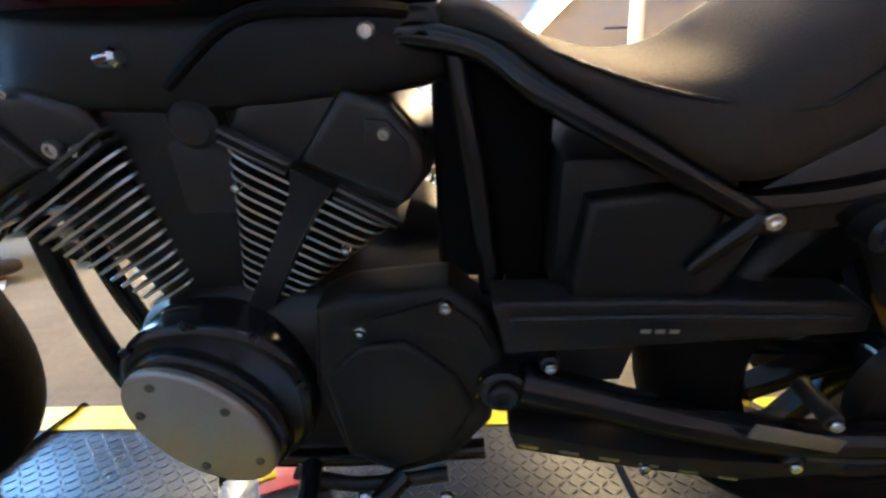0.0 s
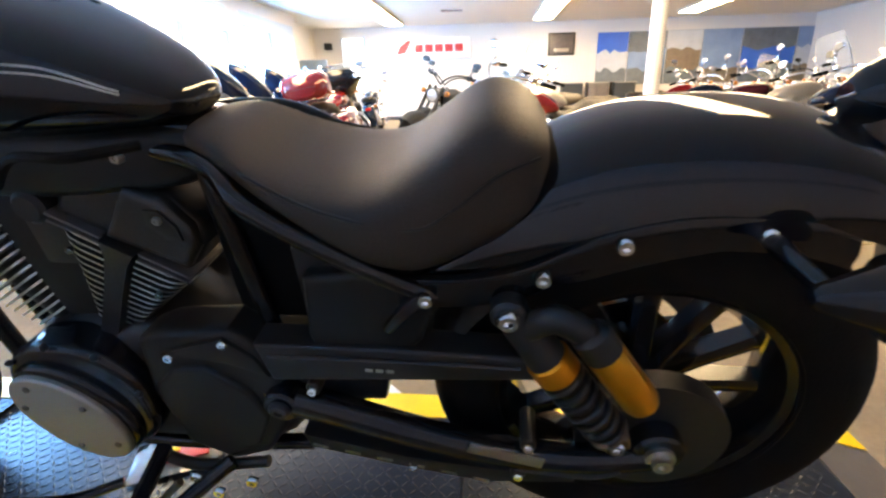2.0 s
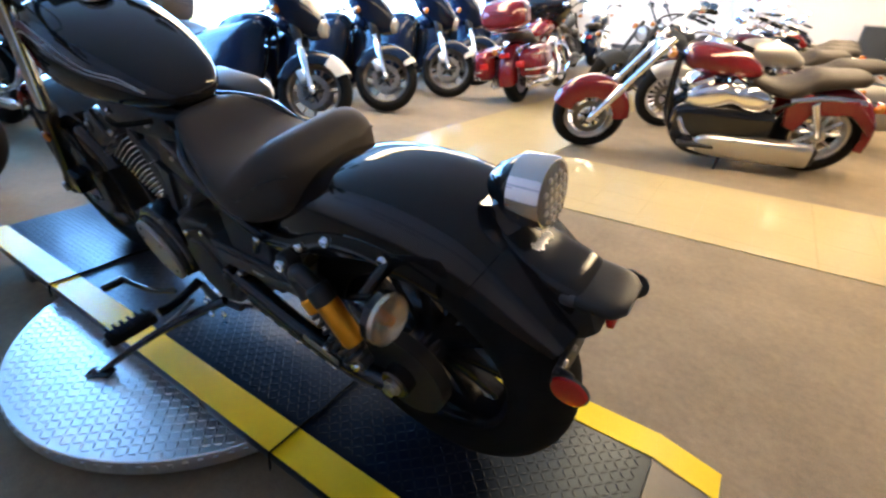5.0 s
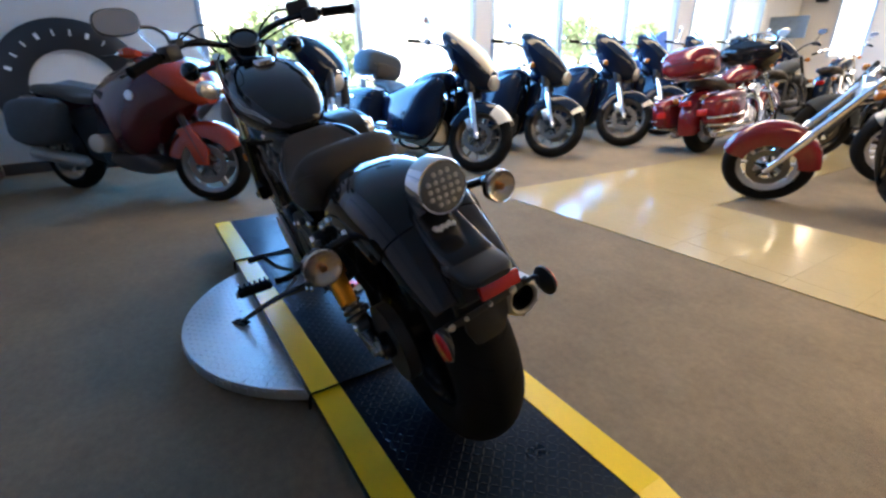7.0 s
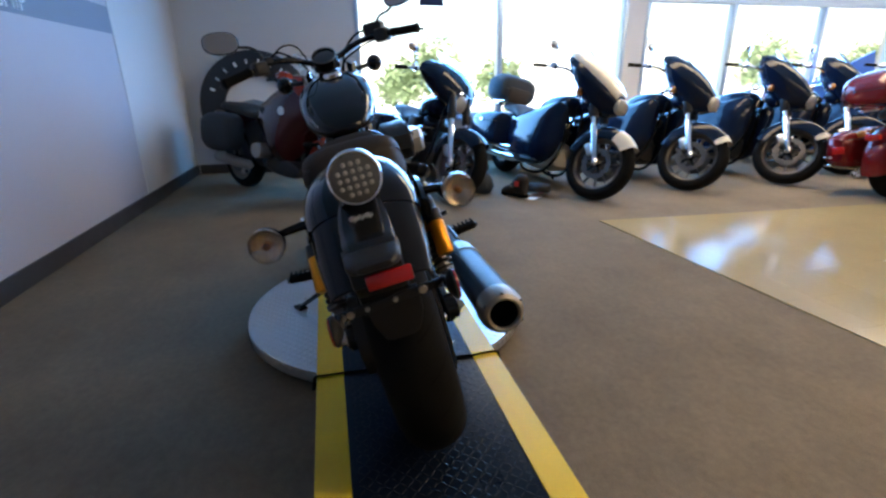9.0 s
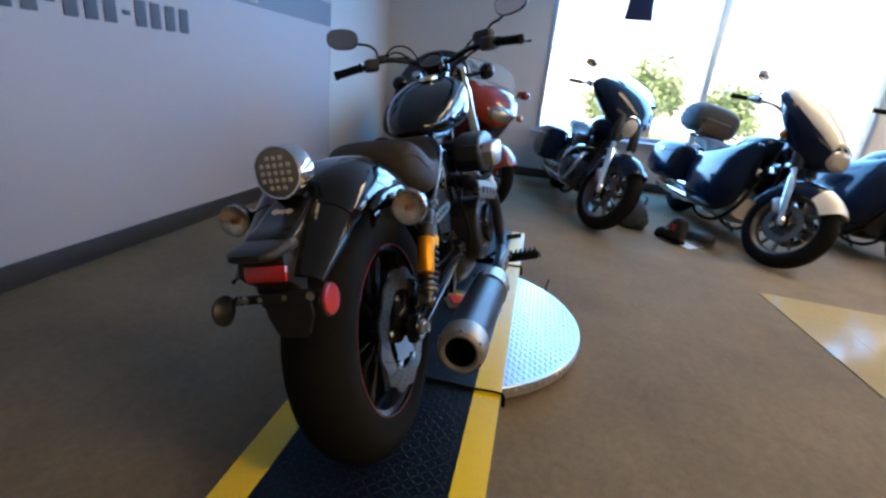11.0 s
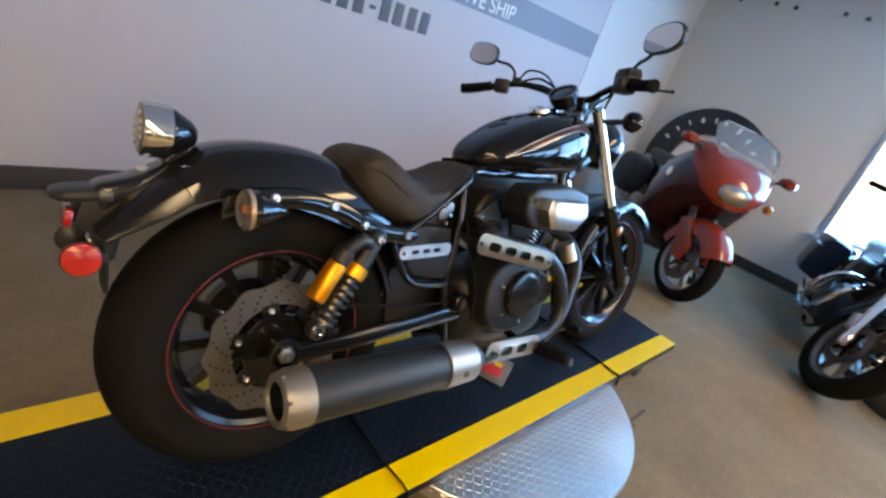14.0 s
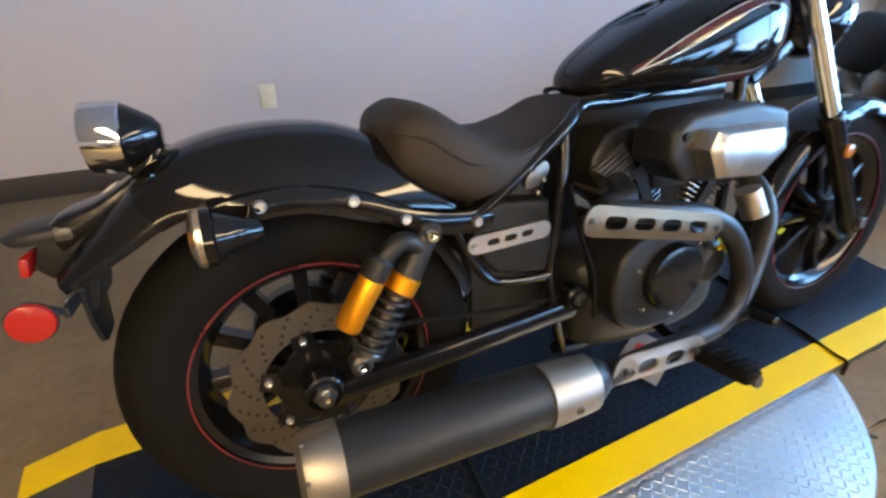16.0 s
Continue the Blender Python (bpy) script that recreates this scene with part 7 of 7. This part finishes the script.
for s in (-1, 1):
    S_("headlamp_glass", ring_loft(B(), [yz_ring(-1.575, 0.03, 0.82, 0.87, 14), yz_ring(-1.55, 0.10, 0.79, 0.91, 14), yz_ring(-1.48, 0.13, 0.78, 0.94, 14)]) if s > 0 else lathe(B(), [(0, 0.012), (0.02, 0.03), (0.05, 0.03), (0.055, 0.02)], (-1.36, -0.30, 0.86), (-0.9, -0.4, 0), 16), LENSAMBER if s > 0 else AMBER)
    S_("side_boss", lathe(B(), [(0, 0.035), (0.008, 0.035), (0.012, 0.018), (0.008, 0.006)], (-1.12, s * 0.325, 0.80), (-0.1, s, 0), 18), ALU)
    bm = B()
    sweep(bm, [(-1.30, s * 0.29, 1.04), (-1.27, s * 0.36, 1.06)], 0.012, 8, 2)
    S_("mirror_arm", bm, SATIN)
    bm = B()
    st = [(-1.33, 0.03, 1.05, 1.09, s * 0.38), (-1.28, 0.06, 1.03, 1.11, s * 0.39), (-1.22, 0.05, 1.04, 1.10, s * 0.39)]
    S_("mirror", hull_loft(bm, st, 16, 2.4), ORANGERED)
    S_("fork_cover", plate(B(), [(-1.36, 0.60), (-1.26, 0.56), (-1.40, 0.30), (-1.48, 0.30), (-1.50, 0.42)], s * 0.085, s * 0.125, 0.012), ORANGERED)
    leg = rod(B(), (-1.23, s * 0.10, 0.80), (-1.46, s * 0.10, 0.32), 0.026, n=12)
    S_("fork_leg", leg, SATIN)
    bm = B()
    st = smooth_stations([(-0.26, 0.08, 0.46, 0.72, s * 0.25), (-0.20, 0.12, 0.40, 0.76, s * 0.26), (0.02, 0.13, 0.38, 0.76, s * 0.27), (0.20, 0.11, 0.42, 0.73, s * 0.26), (0.26, 0.05, 0.48, 0.66, s * 0.25)], 3)
    S_("saddlebag", hull_loft(bm, st, 20, 3.4), DARKCLOTH, "black hard saddlebag")
    S_("engine_guard", plate(B(), oval(-0.72, 0.44, 0.085, 0.07, 24), s * 0.20, s * 0.33, 0.012), SATINALU, "silver cylinder head cover")
    bm = B()
    lathe(bm, [(0, 0.03), (0.05, 0.05), (0.6, 0.055), (0.62, 0.04)], (-0.42, s * 0.20, 0.27), (1, 0, 0.08), 18)
    S_("muffler", bm, SATINALU)
arc = [radians(a) for a in range(10, 156, 10)]
S_("front_fender", shell(B(), [(-1.46 + 0.33 * math.cos(a), 0.305 + 0.33 * math.sin(a)) for a in arc], [(-1.46 + 0.20 * math.cos(a), 0.305 + 0.20 * math.sin(a)) for a in arc], [0.10] * len(arc), 12), ORANGERED, "orange-red front mudguard")
S_("windscreen", ring_loft(B(), [yz_ring(-1.38, 0.20, 1.05, 1.062), yz_ring(-1.28, 0.25, 1.145, 1.157), yz_ring(-1.18, 0.25, 1.225, 1.237), yz_ring(-1.11, 0.18, 1.275, 1.285)]), SCREEN, "clear swept windscreen")
S_("tank", hull_loft(B(), smooth_stations([(-0.52, 0.08, 0.76, 0.84), (-0.62, 0.15, 0.72, 0.95), (-0.85, 0.19, 0.70, 1.02), (-1.05, 0.17, 0.72, 0.98)], 3), 20, 2.5), MAROON)
S_("seat", hull_loft(B(), smooth_stations([(0.25, 0.10, 0.80, 0.86), (0.15, 0.16, 0.78, 0.88), (-0.15, 0.17, 0.74, 0.86), (-0.30, 0.16, 0.72, 0.80), (-0.50, 0.13, 0.72, 0.79), (-0.58, 0.08, 0.74, 0.78)], 3), 20, 2.8), VINYL, "black two-up seat")
S_("tail", hull_loft(B(), smooth_stations([(-0.1, 0.13, 0.62, 0.76), (0.2, 0.14, 0.62, 0.80), (0.42, 0.11, 0.66, 0.80), (0.5, 0.05, 0.70, 0.76)], 3), 20, 2.8), MAROON)
bm = B()
for s in (-1, 1):
    sweep(bm, [(-1.08, 0, 1.04), (-1.06, s * 0.18, 1.07), (-0.94, s * 0.34, 1.05)], 0.013, 8)
S_("handlebar", bm, SATIN)
S_("inner_frame", hull_loft(B(), [(-0.45, 0.10, 0.24, 0.72), (-0.2, 0.08, 0.28, 0.70), (0.02, 0.05, 0.30, 0.66)], 16, 3), SATIN)

turn = Matrix.Translation((-1.30, 0, 0)) @ Matrix.Rotation(radians(16), 4, "Z") @ Matrix.Translation((1.30, 0, 0))
for c in sp.children:
    if c.name.split(".")[0] in ("front_wheel", "front_fender", "fork_leg", "fork_cover"):
        c.matrix_basis = turn @ c.matrix_basis

# ---- signs, wall things and clutter ----
ring = thing("ring_sign", "black ring sign with pale letters against the wall", "sign", pose(XW + 0.10, -0.98, 0.775))
bm = B()
lathe(bm, [(-0.05, 0.37), (-0.05, 0.62), (-0.03, 0.645), (0.03, 0.645), (0.05, 0.62), (0.055, 0.50), (0.05, 0.37)], (0, 0, 0), (1, 0, 0), 64, cap=False, close=True)
part("ring", bm, SIGNBLACK, ring, "glossy black ring")
bm = B()
lathe(bm, [(-0.04, 0.38), (0.0, 0.38)], (0, 0, 0), (1, 0, 0), 48)
part("face", bm, WHITESIGN, ring, "white inner face")
bm = B()
plate(bm, [(-0.27, -0.06), (-0.24, 0.06), (-0.05, 0.10), (0.10, 0.06), (0.26, 0.02), (0.28, -0.08), (0.1, -0.10), (-0.1, -0.10)], 0.002, 0.012, axis="x")
part("emblem", bm, GREYCLOTH, ring, "grey silhouette emblem")
bm = B()
box(bm, (0.0, 0, -0.70), (0.16, 0.5, 0.14), 0.01)
part("stand", bm, SIGNBLACK, ring)
for i in range(10):
    a = radians(155 - i * 14.5)
    bm = B()
    box(bm, (0.057, 0.52 * math.cos(a) * -1, 0.52 * math.sin(a)), (0.004, 0.016 if i % 3 else 0.030, 0.052), 0.001, (90 - math.degrees(a), 0, 0))
    part("letter_bar", bm, WHITESIGN, ring)

brand = thing("wall_sign", "white wall sign with red wing shape and red letter bars", "sign", pose(-2.02, YF - 0.03, 2.16))
bm = B()
box(bm, (0, 0, 0), (2.35, 0.04, 0.56), 0.006)
part("panel", bm, WHITESIGN, brand)
bm = B()
plate(bm, [(-1.12, -0.20), (-0.85, -0.16), (-0.66, 0.20), (-0.80, 0.19), (-0.92, 0.10), (-1.02, 0.02)], -0.032, -0.022)
part("wing_shape", bm, REDSIGN, brand, "red wing-like shape")
for i in range(5):
    bm = B()
    box(bm, (-0.42 + 0.31 * i, -0.026, -0.03), (0.25, 0.010, 0.22), 0.004)
    part("letter_bar", bm, REDSIGN, brand)
bm = B()
box(bm, (0, -0.01, -0.36), (2.4, 0.05, 0.05), 0.004)
part("ledge", bm, FRAME, brand)

pic = thing("picture", "dark framed print hung on the far wall", "picture", pose(1.9, YF - 0.02, 2.14))
part("frame", box(B(), (0, 0, 0), (0.80, 0.03, 0.64), 0.008), SIGNBLACK, pic)
part("print", box(B(), (0, -0.017, 0), (0.70, 0.006, 0.54), 0.001), PICTURE, pic)
part("mat_strip", box(B(), (0, -0.021, -0.17), (0.44, 0.004, 0.10), 0.001), SATINALU, pic)

# printed landscape panels along the far wall
SKYINK = mat("printed_sky", (0.10, 0.24, 0.52), 0.45, vary=0.25, scale=2.5, second=(0.30, 0.42, 0.60))
DEEPINK = mat("printed_deep_blue", (0.02, 0.13, 0.55), 0.45, vary=0.2, scale=3)
HILLINK = mat("printed_hills", (0.10, 0.13, 0.15), 0.5, vary=0.4, scale=5, second=(0.22, 0.26, 0.28))
EARTHINK = mat("printed_earth", (0.20, 0.15, 0.10), 0.5, vary=0.35, scale=6)
PALEINK = mat("printed_haze", (0.48, 0.52, 0.56), 0.5, vary=0.2, scale=4)
x = 2.95
for k, (w, bands) in enumerate(((0.92, (DEEPINK, PALEINK, HILLINK)), (1.10, (HILLINK, SKYINK, HILLINK)), (1.00, (PALEINK, EARTHINK, HILLINK)), (1.12, (SKYINK, SKYINK, EARTHINK)), (1.50, (HILLINK, DEEPINK, HILLINK)), (1.05, (SKYINK, PALEINK, EARTHINK)), (1.4, (PALEINK, HILLINK, EARTHINK)))):
    pn = thing("wall_poster", "large printed landscape panel on the far wall, blue and grey", "poster", pose(x + w / 2, YF - 0.02, 0.95), "posters on the far wall")
    part("panel", box(B(), (0, 0, 0.74), (w - 0.02, 0.02, 1.48), 0.003), GREYCLOTH, pn)
    rnd = random.Random(40 + k)
    z0 = 0.0
    for i, ink in enumerate(reversed(bands)):
        z1 = (0.50, 1.02, 1.47)[i]
        n = 7
        lo = [(-w / 2 + 0.015 + (w - 0.03) * j / n, z0) for j in range(n + 1)]
        hi = [(-w / 2 + 0.015 + (w - 0.03) * j / n, z1 - (0.0 if i == 2 else rnd.uniform(0.0, 0.16))) for j in range(n + 1)]
        part("print_band", plate(B(), lo + hi[::-1], -0.0125 - 0.0010 * (3 - i), -0.0105), ink, pn)
        z0 = z1 - 0.18
    x += w
board = thing("banner_board", "blue triangular banner board standing before the windows", "banner", pose(-4.85, 7.4, 0))
part("face", plate(B(), [(-0.55, 0.0), (0.70, 0.0), (0.68, 0.80), (0.48, 1.42), (-0.55, 0.98)], -0.012, 0.012, 0.004, axis="x"), DEEPINK, board)
part("foot", box(B(), (0, 0.05, 0.02), (0.30, 0.5, 0.04), 0.008), SATIN, board)
for i in range(3):
    x = 2.2 + 0.75 * i
    bin_ = thing("display_stand", "low dark display stand at the far wall", "stand", pose(x, YF - 0.5, 0), "display stands")
    part("cabinet", box(B(), (0, 0, 0.5), (0.6, 0.5, 1.0), 0.02), PICTURE if i % 2 else DARKCLOTH, bin_)
    part("top", box(B(), (0, 0, 1.015), (0.64, 0.54, 0.03), 0.006), SATINALU, bin_)

# counter sign by the far corner
ctr = thing("display_board", "green-grey display board standing in the corner", "board", pose(-5.4, 13.6, 0))
part("panel", box(B(), (0, 0, 1.55), (0.9, 0.08, 0.5), 0.02), GREYCLOTH, ctr)
part("leg", rod(B(), (0, 0, 0), (0, 0, 1.4), 0.03, n=12), SATIN, ctr)
for x, z, r in ((-5.75, 2.2, 0.14),):
    sp2 = thing("loudspeaker", "small dark wall loudspeaker", "speaker", pose(-5.3, YF - 0.12, 2.25))
    part("cabinet", box(B(), (0, 0, 0), (0.22, 0.2, 0.2), 0.02), DARKCLOTH, sp2)
    part("cone", lathe(B(), [(0, 0.075), (0.006, 0.07), (0.002, 0.02)], (0, -0.1, 0), (0, -1, 0), 20), SATIN, sp2)

# side wall: outlet, lettering
out = thing("wall_outlet", "cream plastic wall outlet plate", "outlet", pose(-0.232, YS + 0.011, 0.385, 0, 0, math.degrees(TURN)))
part("plate", box(B(), (0, 0, 0), (0.075, 0.008, 0.118), 0.003), CREAM, out)
for z in (-0.024, 0.024):
    part("socket", box(B(), (0, 0.005, z), (0.034, 0.004, 0.030), 0.002), CREAM, out)
numbers = thing("wall_number", "large slate number bars painted on the wall", "lettering", pose(0, YS + 0.002, 0, 0, 0, math.degrees(TURN)))
for x in (-1.744, -1.637, -1.53, -1.43, -1.24, -1.135, -1.03, -0.84, -0.735, -0.63):
    part("digit_bar", box(B(), (x, 0.002, 1.258), (0.070, 0.004, 0.132), 0.001), GREYINK, numbers)
for x in (-1.337, -0.935):
    part("dash_bar", box(B(), (x, 0.002, 1.25), (0.045, 0.004, 0.022), 0.001), GREYINK, numbers)
fc = bpy.data.curves.new("slogan", "FONT")
fc.body, fc.size, fc.extrude, fc.align_x = "WE SHIP", 0.142, 0.002, "CENTER"
txt = new("slogan", fc)
fc.materials.append(WHITESIGN)
txt.matrix_basis = pose(-2.27, YS + 0.077, 1.475, 90, 0, 180 + math.degrees(TURN))
tagged(txt, "white capital letters painted on the slate stripe", "lettering")

# shirt-shaped sign hung in the window
shirt = thing("window_sign", "dark navy torso-shaped sign hanging inside the window", "sign", pose(XW + 0.06, 1.165, 2.20))
bm = B()
plate(bm, [(-0.10, 0.30), (0.10, 0.30), (0.20, 0.24), (0.215, 0.10), (0.13, 0.02), (0.16, -0.27), (-0.14, -0.27), (-0.12, 0.02), (-0.215, 0.10), (-0.20, 0.24)], -0.012, 0.012, 0.006, axis="x")
part("board", bm, NAVY, shirt)
for y, z, w, h in ((-0.02, 0.17, 0.07, 0.018), (0.07, 0.09, 0.03, 0.03), (-0.04, 0.03, 0.025, 0.02)):
    part("patch", box(B(), (0.014, y, z), (0.004, w, h), 0.001), WHITESIGN, shirt)
part("cord", rod(B(), (0, 0, 0.3), (0, 0, HEAD - 2.14), 0.003, n=6), SATIN, shirt)
# hooks above the window wall
for i, y in enumerate((-1.45, -1.11, -0.93, -0.52, -0.34, 0.05)):
    hk = thing("wall_hook", "small dark fixing on the white wall", "hook", pose(XW + 0.012, y, 2.455 + 0.010 * (i % 2)), "hooks on the wall")
    part("knob", lathe(B(), [(-0.012, 0.016), (0.01, 0.02), (0.022, 0.012)], (0, 0, 0), (1, 0, 0), 12), DARKCLOTH, hk)

# riding boots and a parts tray on the floor by the bagger
for i, (x, y, r, tip_) in enumerate(((-3.12, 1.50, 30, 0), (-3.20, 1.74, 70, 80))):
    bt = thing("boot", "black leather riding boot%s" % (" lying on its side" if tip_ else " standing on a sheet of paper"), "boot", pose(x, y, 0.055 if tip_ else 0.006, tip_, 0, r), "boots on the floor")
    part("sole", hull_loft(B(), smooth_stations([(-0.14, 0.03, 0, 0.022), (-0.10, 0.048, 0, 0.024), (0.02, 0.042, 0, 0.024), (0.12, 0.045, 0, 0.03), (0.15, 0.03, 0, 0.03)], 3), 16, 4), RUBBER, bt)
    part("upper", hull_loft(B(), smooth_stations([(-0.135, 0.03, 0.02, 0.05), (-0.10, 0.046, 0.02, 0.085), (-0.03, 0.044, 0.02, 0.12), (0.03, 0.045, 0.02, 0.20), (0.08, 0.046, 0.02, 0.22), (0.13, 0.042, 0.02, 0.21), (0.145, 0.03, 0.03, 0.19)], 3), 18, 2.6), VINYL, bt)
    part("buckle", box(B(), (0.0, -0.046, 0.10), (0.04, 0.006, 0.02), 0.002), CHROME, bt)
    part("patch", box(B(), (0.06, -0.047, 0.13), (0.05, 0.004, 0.05), 0.002), REDSIGN, bt)
sheet = thing("paper_sheet", "white sheet of paper under the boots", "paper", pose(-3.10, 1.60, 0.003, 0, 0, 40))
part("sheet", box(B(), (0, 0, 0), (0.30, 0.21, 0.002)), WHITESIGN, sheet)

# black bag slumped beside the bagger's front wheel
bag = thing("duffel_bag", "slumped black cloth bag on the carpet by a front wheel", "bag", pose(-3.45, 1.22, 0, 0, 0, 25))
rnd = random.Random(12)
rs = []
for z, w, dd in ((0.0, 0.17, 0.12), (0.05, 0.20, 0.14), (0.13, 0.19, 0.13), (0.20, 0.14, 0.10), (0.25, 0.07, 0.05)):
    rs.append([(w * math.cos(a) * rnd.uniform(0.88, 1.1), dd * math.sin(a) * rnd.uniform(0.88, 1.1), z + (rnd.uniform(-0.012, 0.012) if z else 0)) for a in [2 * math.pi * k / 20 for k in range(20)]])
part("body", ring_loft(B(), rs), DARKCLOTH, bag)
for s in (-1, 1):
    part("handle", sweep(B(), [(-0.08, s * 0.07, 0.21), (-0.05, s * 0.10, 0.27), (0.05, s * 0.10, 0.27), (0.08, s * 0.07, 0.21)], 0.010, 8, 5, 0.5), SATIN, bag)
